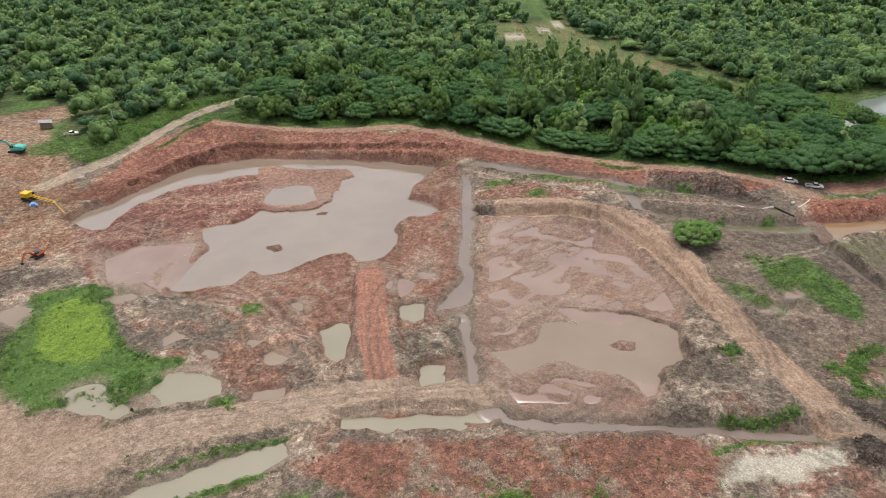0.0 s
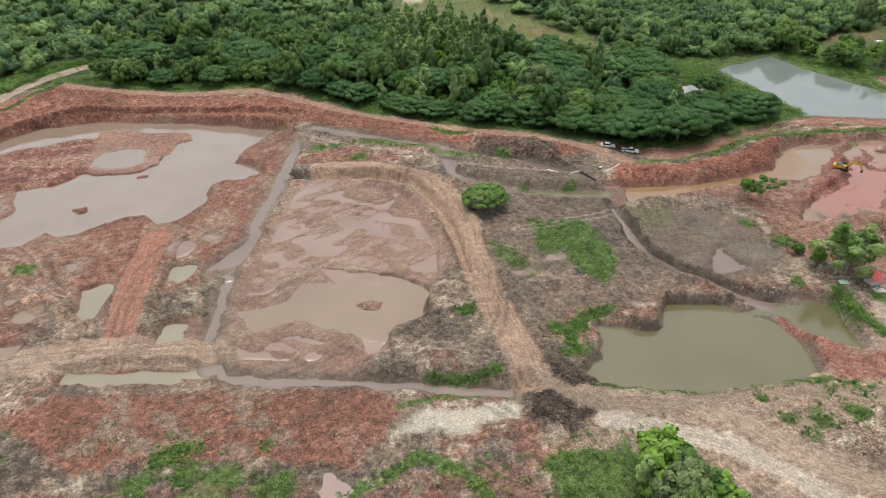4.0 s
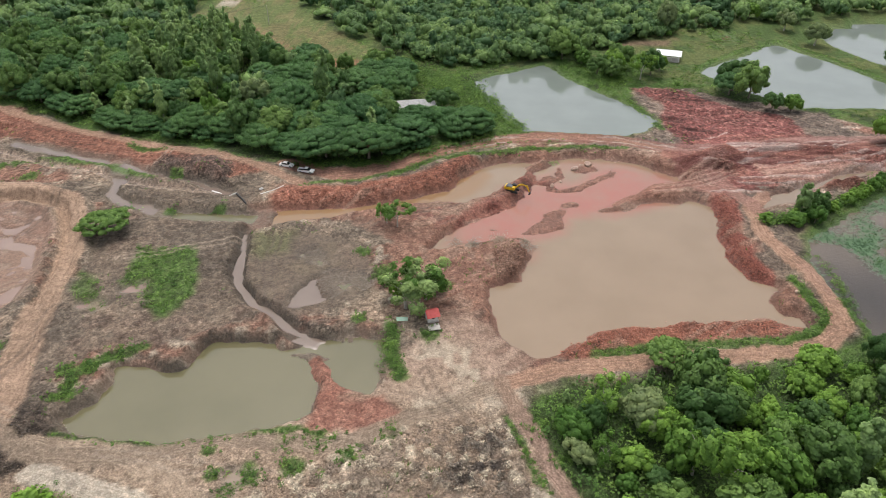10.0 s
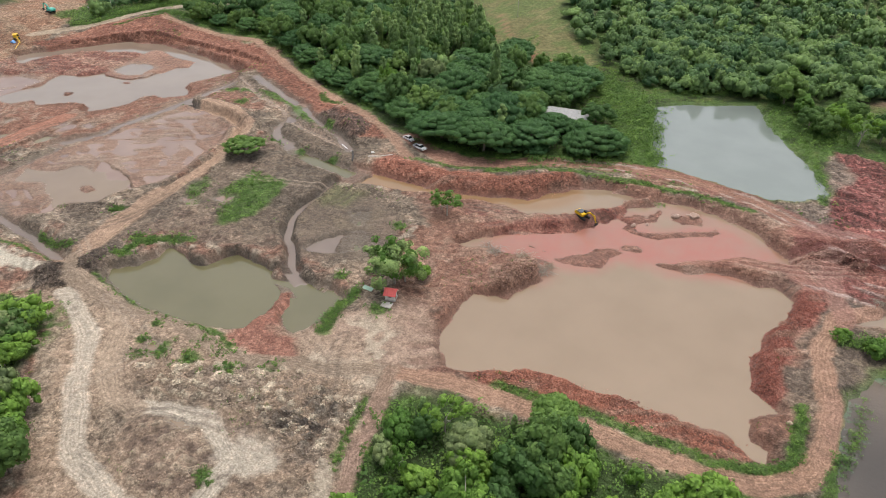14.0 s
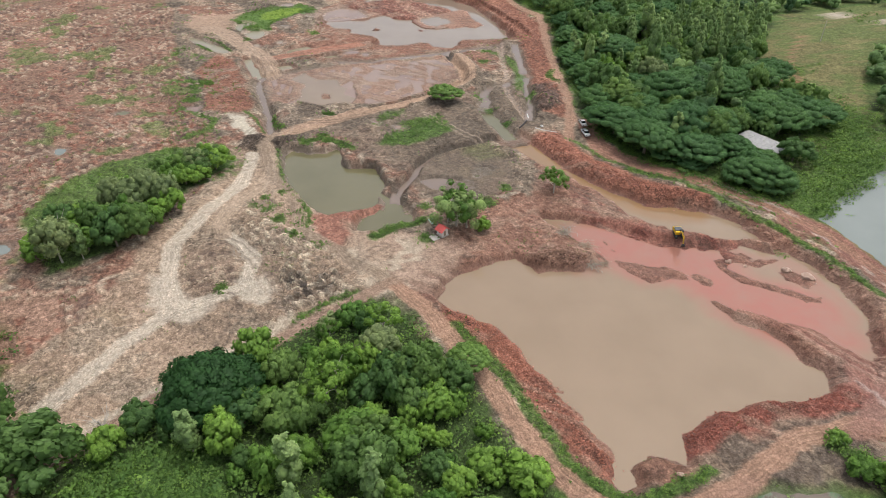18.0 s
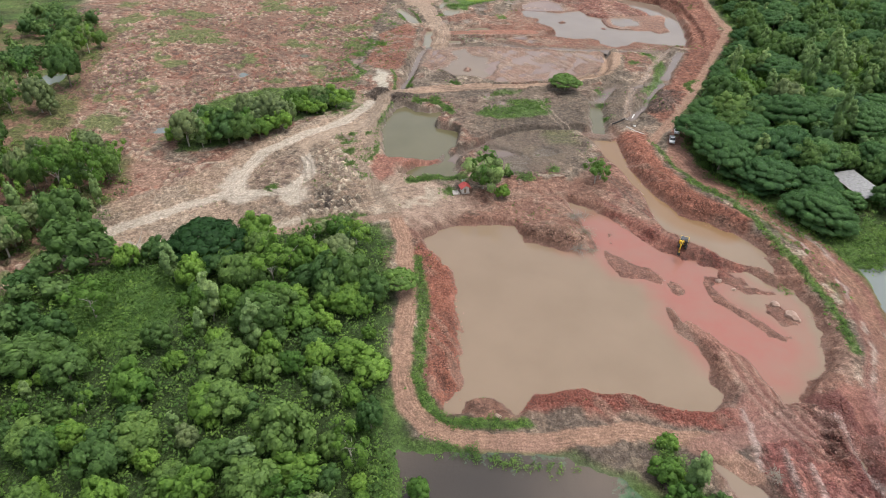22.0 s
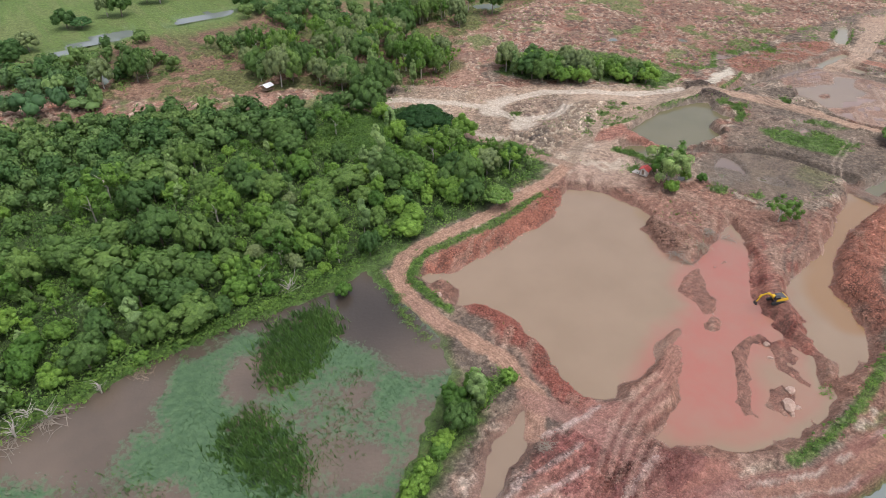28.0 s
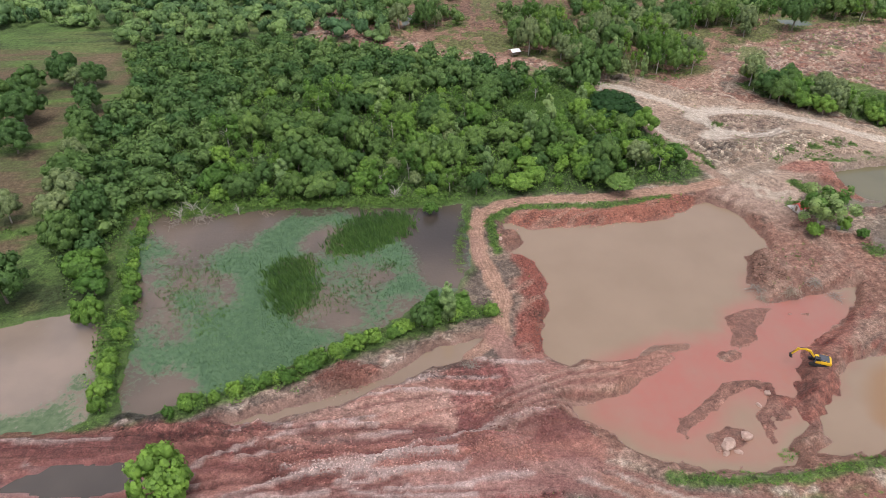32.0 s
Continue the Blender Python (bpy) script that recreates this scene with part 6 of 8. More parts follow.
MODELS = {
    "umbrella": [tree_model("umbrella", 8.0, 3.2, 4000, 0.37, DARK_LEAF, BARK, 10 + k, "wide dark green umbrella tree in the wood", 6, "umbrella_tree", "umbrella tree") for k in range(3)],
    "shade": [tree_model("umbrella", 9.0, 3.0, 5500, 0.42, SHADE_LEAF, BARK, 18, "dense dark round-crowned shade tree", 6, "shade_tree", "tree")],
    "round": [tree_model("round", 4.2, 1.5, 1900, 0.42, MID_LEAF, BARK, 20 + k, "leafy mid-green forest tree with a rounded crown", 5, "broadleaf_tree", "broadleaf tree") for k in range(4)],
    "bright": [tree_model("round", 3.2, 0.8, 1300, 0.38, BRIGHT_LEAF, BARK, 30 + k, "bright green young tree in dense growth", 4, "young_tree", "young tree") for k in range(3)],
    "slender": [tree_model("slender", 2.6, 1.4, 1300, 0.36, SLENDER_LEAF, PALE_BARK, 40 + k, "slender upright light green tree", 2, "slender_tree", "slender tree") for k in range(3)],
    "flat": [tree_model("umbrella", 5.0, 2.4, 1500, 0.42, FLAT_LEAF, BARK, 70 + k, "flat-topped light green tree", 6, "flat_tree", "tree") for k in range(2)],
    "pale": [tree_model("round", 4.0, 2.0, 1500, 0.42, PALE_LEAF, PALE_BARK, 50 + k, "pale grey-green tree with loose foliage", 5, "pale_tree", "tree") for k in range(2)],
    "hut": [tree_model("sparse", 4.6, 2.2, 2600, 0.34, HUT_LEAF, PALE_BARK, 80, "leafy light green tree beside the little hut", 6, "garden_tree", "tree")],
    "sparse": [tree_model("sparse", 3.6, 2.6, 1000, 0.38, BRIGHT_LEAF, PALE_BARK, 60 + k, "thin open-crowned tree with a pale trunk", 6, "open_tree", "tree") for k in range(2)],
}
MODEL_USED = {k: [False] * len(v) for k, v in MODELS.items()}
TREE_COUNT = {k: 0 for k in MODELS}


def plant(kind, x, y, scale, turn, which=0, group="", label="", sink=0.0, tall=1.0):
    k = which % len(MODELS[kind])
    src = MODELS[kind][k]
    m = pose(x, y, float(ground_at(x, y)) - sink, 0, 0, turn)
    if not MODEL_USED[kind][k]:
        MODEL_USED[kind][k] = True
        ob = src
        ob.matrix_basis = m
    else:
        ob = copy_thing(src, m)
    ob.scale = (scale * (1 + 0.18 * math.sin(x * 1.7)), scale * (1 + 0.18 * math.sin(y * 2.3)), scale * tall * (1 + 0.15 * math.sin(x + y * 1.3)))
    TREE_COUNT[kind] += 1
    if group or label:
        tagged(ob, label, "", group)
    return ob


def scatter(poly, spacing, seed, keep_out=(), edge=0.0):
    """Uneven points within an outline, away from the other outlines and lines."""
    rng = np.random.default_rng(seed)
    xs, ys = [p[0] for p in poly], [p[1] for p in poly]
    gx, gy = np.meshgrid(np.arange(min(xs), max(xs), spacing), np.arange(min(ys), max(ys), spacing))
    x = gx.ravel() + rng.uniform(-0.45, 0.45, gx.size) * spacing
    y = gy.ravel() + rng.uniform(-0.45, 0.45, gx.size) * spacing
    ok = inside(x, y, poly)
    if edge:
        ok &= segments_distance(x, y, poly, True) > edge
    for line, closed, room in keep_out:
        d = segments_distance(x, y, line, closed)
        ok &= d > room
        if closed:
            ok &= ~inside(x, y, line)
    return x[ok], y[ok]


def clumps(name, spots, mat, label, category, cards=24, size=0.6, seed=5, low=0.0, dense=0, carpet=0.0):
    """Many leafy clumps (x, y, radius, height) joined into one thing that nobody could count; dense ones get filled lobes."""
    rng = np.random.default_rng(seed)
    spots = np.asarray(spots, float)
    z = ground_at(spots[:, 0], spots[:, 1])
    corners, ways, tint, tris = [], [], [], []
    start = 0
    for k in range(6):
        mine = np.arange(len(spots)) % 6 == k
        c, r = crown_lobes("low", rng)
        blade, out = leaf_cards(c, r, cards, 1.0, rng)
        blade = blade.reshape(cards, 4, 3)
        mid = blade.mean(1, keepdims=True)
        mass_v, mass_n, mass_f = leaf_masses(c[:dense], r[:dense], 1, rng) if dense else (np.zeros((0, 3)), np.zeros((0, 3)), np.zeros((0, 3), int))
        if not mine.any():
            continue
        s, zz = spots[mine], z[mine]
        a = rng.uniform(0, 6.283, len(s))
        ca, sa = np.cos(a)[:, None], np.sin(a)[:, None]

        def turned(v):
            return np.stack([v[None, :, 0] * ca - v[None, :, 1] * sa, v[None, :, 0] * sa + v[None, :, 1] * ca, np.repeat(v[None, :, 2], len(s), 0)], -1)

        span = np.stack([s[:, 2], s[:, 2], s[:, 3] * 0.62], 1)[:, None, :]
        grown = turned(np.repeat(mid, 4, 1).reshape(-1, 3)) * span + turned((blade - mid).reshape(-1, 3)) * size * np.clip(s[:, 2] / 1.5, 0.6, 1.6)[:, None, None]
        grown = np.concatenate([grown, turned(mass_v) * span], 1) + np.stack([s[:, 0], s[:, 1], zz + low], 1)[:, None, :]
        n = grown.shape[1]
        first = np.arange(0, cards * 4, 4)[:, None]
        f = np.concatenate([first + np.array([0, 1, 2]), first + np.array([0, 2, 3]), mass_f + cards * 4])
        tris.append((start + np.arange(len(s))[:, None, None] * n + f[None]).reshape(-1, 3))
        corners.append(grown.reshape(-1, 3))
        ways.append(unit_rows(np.concatenate([turned(out), turned(mass_n)], 1).reshape(-1, 3) * (1 - carpet) + np.array([0, 0, carpet])))
        tint.append(np.repeat(np.clip(0.5 + 0.5 * fractal(s[:, 0], s[:, 1], 14.0, 61) + rng.normal(size=len(s)) * 0.38, 0, 1), n))
        start += len(s) * n
    ob = sheet(name, np.concatenate(corners), np.concatenate(tris), mat, True, np.concatenate(ways))
    layer = ob.data.attributes.new("tint", "FLOAT", "POINT")
    layer.data.foreach_set("value", np.concatenate(tint).astype(np.float32))
    return tagged(ob, label, category, kind="stuff")


def part(name, bm, mat, parent=None, label=""):
    """Links a bmesh as one mesh object under a thing or a part."""
    me = bpy.data.meshes.new(name)
    bm.to_mesh(me)
    bm.free()
    me.materials.append(mat)
    ob = new(name, me)
    ob.parent = parent
    return tagged(ob, label)


def box(sx, sy, sz, at=(0, 0, 0), turn=(0, 0, 0), bevel=0.0, bm=None, taper=1.0):
    """A box round a place, its edges rounded and its top drawn in."""
    mine = bmesh.new()
    bmesh.ops.create_cube(mine, size=1)
    for v in mine.verts:
        k = taper if v.co.z > 0 else 1.0
        v.co = Vector((v.co.x * sx * k, v.co.y * sy * k, v.co.z * sz))
    if bevel:
        bmesh.ops.bevel(mine, geom=mine.edges[:], offset=bevel, segments=2, affect="EDGES", clamp_overlap=True)
    bmesh.ops.transform(mine, matrix=pose(*at, *turn), verts=mine.verts[:])
    if bm is None:
        return mine
    me = bpy.data.meshes.new("piece")
    mine.to_mesh(me)
    mine.free()
    bm.from_mesh(me)
    bpy.data.meshes.remove(me)
    return bm


def rod(a, b, r0, r1=None, sides=10, bm=None):
    """A round bar from a to b."""
    a, b = Vector(a), Vector(b)
    bm = bm or bmesh.new()
    m = Matrix.Translation((a + b) / 2) @ (b - a).to_track_quat("Z", "Y").to_matrix().to_4x4()
    bmesh.ops.create_cone(bm, cap_ends=True, segments=sides, radius1=r0, radius2=r0 if r1 is None else r1, depth=(b - a).length, matrix=m)
    return bm


def profile(points, width, y0=0.0, bevel=0.0):
    """A side outline in x and z, given a width across y."""
    bm = bmesh.new()
    side = [bm.verts.new((x, y0 - width / 2, z)) for x, z in points]
    f = bm.faces.new(side)
    up = bmesh.ops.extrude_face_region(bm, geom=[f])
    bmesh.ops.translate(bm, vec=(0, width, 0), verts=[v for v in up["geom"] if isinstance(v, bmesh.types.BMVert)])
    bmesh.ops.recalc_face_normals(bm, faces=bm.faces[:])
    if bevel:
        bmesh.ops.bevel(bm, geom=bm.edges[:], offset=bevel, segments=2, affect="EDGES", clamp_overlap=True)
    return bm


def stand(ob, x, y, turn, lift=0.0):
    ob.matrix_basis = pose(x, y, float(ground_at(x, y)) + lift, 0, 0, turn)
    return ob


YELLOW = plain_material("yellow_paint", (0.62, 0.4, 0.02), (0.8, 0.52, 0.03), 0.45)
TEAL = plain_material("teal_paint", (0.08, 0.4, 0.32), (0.12, 0.55, 0.45), 0.45)
ORANGE = plain_material("orange_paint", (0.6, 0.14, 0.04), (0.75, 0.2, 0.06), 0.45)
STEEL = plain_material("dark_steel", (0.03, 0.03, 0.032), (0.075, 0.07, 0.066), 0.55, 0.4)
GLASS = plain_material("dark_glass", (0.015, 0.02, 0.025), (0.03, 0.04, 0.045), 0.08, 0.0, bump=0, spec=0.7)
ENGINE_GREY = plain_material("grey_cover", (0.05, 0.058, 0.07), (0.09, 0.1, 0.12), 0.5)
WHITE = plain_material("white_paint", (0.7, 0.7, 0.69), (0.82, 0.82, 0.81), 0.35, bump=0)
WALL = plain_material("white_wall", (0.62, 0.58, 0.53), (0.78, 0.75, 0.7), 0.85)
RED_ROOF = plain_material("red_roof", (0.6, 0.1, 0.09), (0.75, 0.16, 0.14), 0.55)
TIN = plain_material("weathered_tin", (0.24, 0.24, 0.24), (0.4, 0.4, 0.39), 0.6, 0.2)
WHITE_TIN = plain_material("white_tin", (0.7, 0.72, 0.73), (0.82, 0.83, 0.84), 0.4)
CONCRETE = plain_material("concrete", (0.4, 0.37, 0.33), (0.55, 0.52, 0.47), 0.9)
RUBBER = plain_material("rubber", (0.02, 0.02, 0.02), (0.04, 0.04, 0.04), 0.8)
TIMBER = plain_material("timber", (0.2, 0.15, 0.1), (0.34, 0.27, 0.2), 0.85)
BOULDER = plain_material("boulder_stone", (0.3, 0.2, 0.155), (0.46, 0.34, 0.27), 0.9)
PLASTIC_BLUE = plain_material("blue_tarp", (0.12, 0.3, 0.62), (0.2, 0.42, 0.75), 0.5)
PLASTIC_WHITE = plain_material("white_plastic", (0.66, 0.65, 0.62), (0.8, 0.79, 0.76), 0.45)
GREEN_SHEET = plain_material("green_sheet", (0.25, 0.4, 0.3), (0.35, 0.5, 0.4), 0.6)


# ---- woods ----
ROADS = [(ROAD_NW, False, 6), (ROAD_N, False, 7), (ROAD_N2, False, 7), (CLEARING, True, 2), (NE_POND, True, 4), (FARM_POND_A, True, 4), (FARM_POND_B, True, 4), (CLEAR_ROAD, False, 5)]
NORTH_FRONT = [(-76, 260), (-45, 259), (-12, 256), (10, 247), (40, 233), (68, 220), (93, 209), (112, 199), (131, 194), (150, 200), (166, 209), (182, 216), (182, 236), (174, 262),
               (172, 275), (140, 272), (100, 288), (76, 300), (50, 330), (-60, 330), (-80, 300)]
BARN = [(146, 229), (161, 229), (161, 244), (146, 244)]
SLENDER_STAND = [(36, 318), (58, 338), (90, 300), (94, 286), (76, 266), (60, 262), (38, 274)]
rng = np.random.default_rng(7)
stand_rng = np.random.default_rng(19)
far_spots = []
x, y = scatter(NORTH_FRONT, 9.0, 3, ROADS + [(BARN, True, 4)])
for i in range(len(x)):
    pick = rng.uniform()
    if x[i] > 148 and y[i] > 226 or inside(x[i : i + 1], y[i : i + 1], SLENDER_STAND)[0]:
        continue
    front = segments_distance(x[i : i + 1], y[i : i + 1], ROAD_N, False)[0] < 45
    if pick < (0.42 if x[i] > 15 else 0.2):
        plant("umbrella", x[i], y[i], rng.uniform(0.8, 1.3), rng.uniform(0, 360), i, "trees of the north wood")
    elif not front and pick > 0.7:
        far_spots.append((x[i], y[i], rng.uniform(3.5, 5.5), rng.uniform(7, 11)))
    elif pick < 0.72:
        plant("round", x[i], y[i], rng.uniform(1.0, 1.6), rng.uniform(0, 360), i, "trees of the north wood")
    elif pick < 0.92:
        plant("slender", x[i], y[i], rng.uniform(1.0, 1.6), rng.uniform(0, 360), i, "trees of the north wood")
    else:
        plant("bright", x[i], y[i], rng.uniform(1.0, 1.6), rng.uniform(0, 360), i, "trees of the north wood")
x, y = scatter(SLENDER_STAND, 5.6, 71, ROADS)
for i in range(len(x)):
    kind = ("slender", "slender", "bright", "slender", "round", "slender", "slender")[i % 7]
    plant(kind, x[i], y[i], stand_rng.uniform(1.0, 1.5), stand_rng.uniform(0, 360), i, "trees of the north wood", tall=1.25 if kind == "slender" else 1.0)
for x0, y0, kind, size in ((84, 221.5, "bright", 1.3), (78, 224.5, "bright", 1.15), (89.5, 219, "bright", 1.2), (120.5, 243, "slender", 1.5), (118, 247, "slender", 1.3), (79, 249, "slender", 1.4), (72, 258, "slender", 1.5), (47, 240, "bright", 1.2)):
    plant(kind, x0, y0, size, x0 * 13, int(x0), "trees of the north wood", tall=1.5)
edge_line = [(-70, 261), (-45, 260), (-14, 256.5), (9, 247), (39, 233), (67, 220), (92, 209.5), (111, 201), (140, 200), (160, 210), (178, 219)]
for k in range(len(edge_line) - 1):
    (ax, ay), (bx, by) = edge_line[k], edge_line[k + 1]
    n = max(1, int(math.hypot(bx - ax, by - ay) / 10))
    for q in range(n):
        s = (q + rng.uniform(0.2, 0.8)) / n
        plant("umbrella" if ax > 5 or q % 2 else "round", ax + (bx - ax) * s, ay + (by - ay) * s + rng.uniform(0, 3), rng.uniform(0.75, 1.0) if ax > 5 or q % 2 else 1.4, rng.uniform(0, 360), k + q, "trees of the north wood", sink=1.8)
plant("umbrella", 123, 199, 1.3, 40, 1, "trees of the north wood", "great dark umbrella tree over the parked cars")
for i, (x0, y0) in enumerate([(146, 228), (153, 227), (161, 231), (141, 236), (147, 244), (163, 241)]):
    plant("umbrella" if i < 3 else "round", x0, y0, 0.62 if i < 3 else 1.2, i * 60, i, "trees of the north wood", sink=1.5 if i < 3 else 0)
plant("pale", 97, 234, 1.5, 10, 0, "trees of the north wood", tall=1.35)

x, y = scatter(FOREST_SOUTH, 5.7, 4, (), 2.0)
near = (x < 335) & (y > 25)
for i in np.nonzero(near)[0]:
    pick = rng.uniform()
    wild = fractal(np.array([x[i]]), np.array([y[i]]), 40.0, 33)[0]
    if wild > 0.3 and pick < 0.4 or inside(x[i : i + 1], y[i : i + 1], VINE_GAP)[0] and pick < 0.8:
        continue
    kind = "bright" if pick < 0.5 else "round" if pick < 0.82 else "pale" if pick < 0.85 else "sparse" if pick < 0.92 else "slender"
    plant(kind, x[i], y[i], 0.5 + 0.95 * rng.uniform() ** 1.6, rng.uniform(0, 360), i, "trees of the south wood")
forest_spots = [(x[i], y[i], rng.uniform(2.6, 4.8), rng.uniform(4.5, 8.5)) for i in np.nonzero(~near)[0]]
plant("shade", 197, 53, 1.0, 0, 0, "trees by the track", "dense dark round tree beside the pale track", sink=1.5, tall=1.05)
plant("round", 199, 20, 1.9, 0, 1, "trees by the track", "tall grey-green tree beside the pale track", sink=2.5, tall=1.2)
plant("flat", 207, 104, 0.9, 0, 1, "trees by the track", "flat-topped tree leaning over the pond road")

# single trees over the workings
SINGLES = (
    ("hut", 152.5, 123, 1.35, "leafy pale-stemmed tree leaning over the little hut"), ("hut", 157, 126.5, 1.05, "leafy light green tree beside the little hut"), ("sparse", 155.5, 124, 1.3, "open pale-stemmed tree beside the little hut"),
    ("bright", 150.5, 128, 0.75, "small bushy tree behind the hut"), ("bright", 160, 130, 0.7, "small bushy tree behind the hut"), ("bright", 147.5, 132, 0.55, "low round bush on muddy ground"),
    ("flat", 71.5, 157, 1.2, "flat-topped green tree on the spoil bank"), ("sparse", 149.5, 159, 1.0, "straggly green tree beside the strip pond"), ("sparse", 146.5, 161, 0.85, "straggly green tree beside the strip pond"),
    ("bright", 94, 67, 1.7, "tall bright tree in a clump by the track"), ("round", 97, 63, 1.0, "leafy tree in a clump by the track"),
    ("bright", 92, 63, 1.0, "leafy tree in a clump by the track"), ("bright", 101, 61, 1.1, "leafy tree in a clump by the track"), ("bright", 98, 58, 1.2, "leafy tree in a clump by the track"),
    ("slender", 262, 161, 1.25, "tall bushy tree between pond road and marsh"), ("bright", 265, 158, 1.1, "bushy green tree between pond road and marsh"),
)
SINGLES += (
    ("bright", 259, 157, 0.9, "bushy green tree between pond road and marsh"), ("round", 268, 163, 0.8, "bushy green tree between pond road and marsh"),
    ("round", 252.5, 275.5, 1.2, "leafy tree beside the white-roofed shed"), ("round", 241.2, 283.7, 1.3, "leafy tree beside the white-roofed shed"),
    ("bright", 225.8, 288.8, 1.5, "bushy tree on the fish pond's bank"), ("round", 229.9, 275.5, 1.2, "bushy tree on the fish pond's bank"), ("bright", 238.1, 281.6, 1.5, "bushy tree on the fish pond's bank"), ("sparse", 246.4, 269.3, 1.4, "open pale-stemmed tree beside the shed"),
    ("round", 235.1, 271.4, 1.2, "bushy tree on the fish pond's bank"), ("bright", 257.7, 280.6, 1.2, "bushy tree beside the shed"), ("round", 218.6, 296, 1.6, "bushy tree on the fish pond's bank"), ("pale", 276.2, 335.1, 1.7, "pale leafy tree beside the water tank"),
    ("umbrella", 277.2, 252.9, 0.95, "broad dark tree beside the red earth yard"), ("round", 283.4, 248.8, 2.0, "large dark leafy tree beside the red earth yard"), ("round", 280.3, 257, 1.8, "large dark leafy tree beside the red earth yard"),
    ("round", 285.7, 234.4, 1.0, "small tree on the farm pond's bank"), ("bright", 293.6, 234.9, 1.1, "small tree on the farm pond's bank"),
    ("bright", 313, 206, 1.9, "broad light green tree beside the dark roadside pool"), ("bright", 344, 158, 1.3, "round bush standing in the flooded field"), ("bright", 264.5, 113.5, 0.75, "round leafy bush standing in dark marsh water"), ("bright", 347, 148, 1.3, "round bush beside the flooded field"), ("bright", 352, 140, 1.4, "round bush beside the flooded field"),
)
for i, (kind, x0, y0, s, label) in enumerate(SINGLES):
    plant(kind, x0, y0, s, i * 67, i, "", label)
hedge_rng = np.random.default_rng(12)
for line, room in ((HEDGE, 2.6), ([(346, 112), (343, 135), (337, 155), (335, 172), (332, 187)], 4.2)):
    for (ax, ay), (bx, by) in zip(line, line[1:]):
        count = max(1, round(math.hypot(bx - ax, by - ay) / room))
        for k in range(count):
            q = (k + hedge_rng.uniform(0.1, 0.9)) / count
            plant("bright", ax + (bx - ax) * q + hedge_rng.normal() * 0.5, ay + (by - ay) * q + hedge_rng.normal() * 0.5, hedge_rng.uniform(0.42, 0.72), hedge_rng.uniform(0, 360), k, "bushes of the marsh hedge", "leafy green bush in the marsh hedge", sink=0.4)
x, y = scatter([(139, 22), (134, 39), (121, 52), (105, 62), (93, 70), (86, 66), (94, 50), (107, 38), (116, 20), (127, 14)], 5.4, 45, (), 0.8)
for i in range(len(x)):
    plant(("bright", "bright", "round", "bright", "slender", "pale")[i % 6], x[i], y[i], (1.15, 1.35, 0.9, 1.2, 1.1, 1.0)[(i * 5) % 6] * (1.15 if x[i] > 116 else 0.95), i * 50, i, "trees of the grove")
x, y = scatter(WEST_WOODS, 7.5, 41, [(FAR_POND, True, 12), (FAR_POND_C, True, 12), (FAR_POND_B, True, 8), (FAR_POND_D, True, 4)], 1.0)
ok = (fractal(x, y, 40.0, 43) > -0.02) & ~inside(x, y, PASTURE) & ((x < 222) | (x > 244) & (y < -58))
x, y = x[ok], y[ok]
for i in np.nonzero(y > -62)[0]:
    plant(("pale", "sparse", "round", "sparse", "slender", "pale", "round")[i % 7], x[i], y[i], (1.1, 1.3, 0.9, 1.5, 1.2, 0.8, 1.0)[(i // 2) % 7], i * 40, i, "trees beyond the cleared land", tall=1.25)
forest_spots += [(x[i], y[i], rng.uniform(3, 5.5), rng.uniform(5, 10)) for i in np.nonzero(y <= -62)[0]]
back = [(x[i], y[i]) for i in range(0, len(x), 2)]
for i, (x0, y0) in enumerate([(410, 9), (403, 13), (418, 22), (408, 50), (412, 44), (424, 33), (372, 94), (376, 84), (380, 70), (384, 56), (370, 104), (422, 27), (401, 71), (407, 10), (398, 11), (367, 150), (383, 114), (390, 36), (375, 92), (369, 115), (361, 129), (358, 118)]):
    plant(("round", "pale", "round")[i % 3], x0, y0, (1.6, 1.3, 1.4)[i % 3], i * 44, i, "trees along the marsh dyke")

for i, (x0, y0) in enumerate([(300, -110), (290, -128), (178, -128), (240, -160), (215, -175), (180, -165), (150, -150), (120, -120), (262, -150), (90, -100), (130, -160), (200, -205)]):
    for k in range(2):
        plant(("round", "pale", "umbrella")[(i + k) % 3], x0 + 6 * k, y0 - 4 * k, (1.5, 1.3, 0.7)[(i + k) % 3], i * 40, i + k, "trees of the far pastures")
x, y = scatter(FARM_EAST, 15, 51, [(FARM_POND_A, True, 5), (FARM_POND_B, True, 4), (FARM_POND_C, True, 4), (BROWN_FIELD, True, 2)], 3)
for i in range(len(x)):
    if math.hypot(x[i] - 265.9, y[i] - 295) > 10 and (i * 7) % 5 < 2:
        plant(("round", "bright", "pale")[i % 3], x[i], y[i], 0.6 + 0.25 * (i % 4), i * 40, i, "trees of the fish farm")

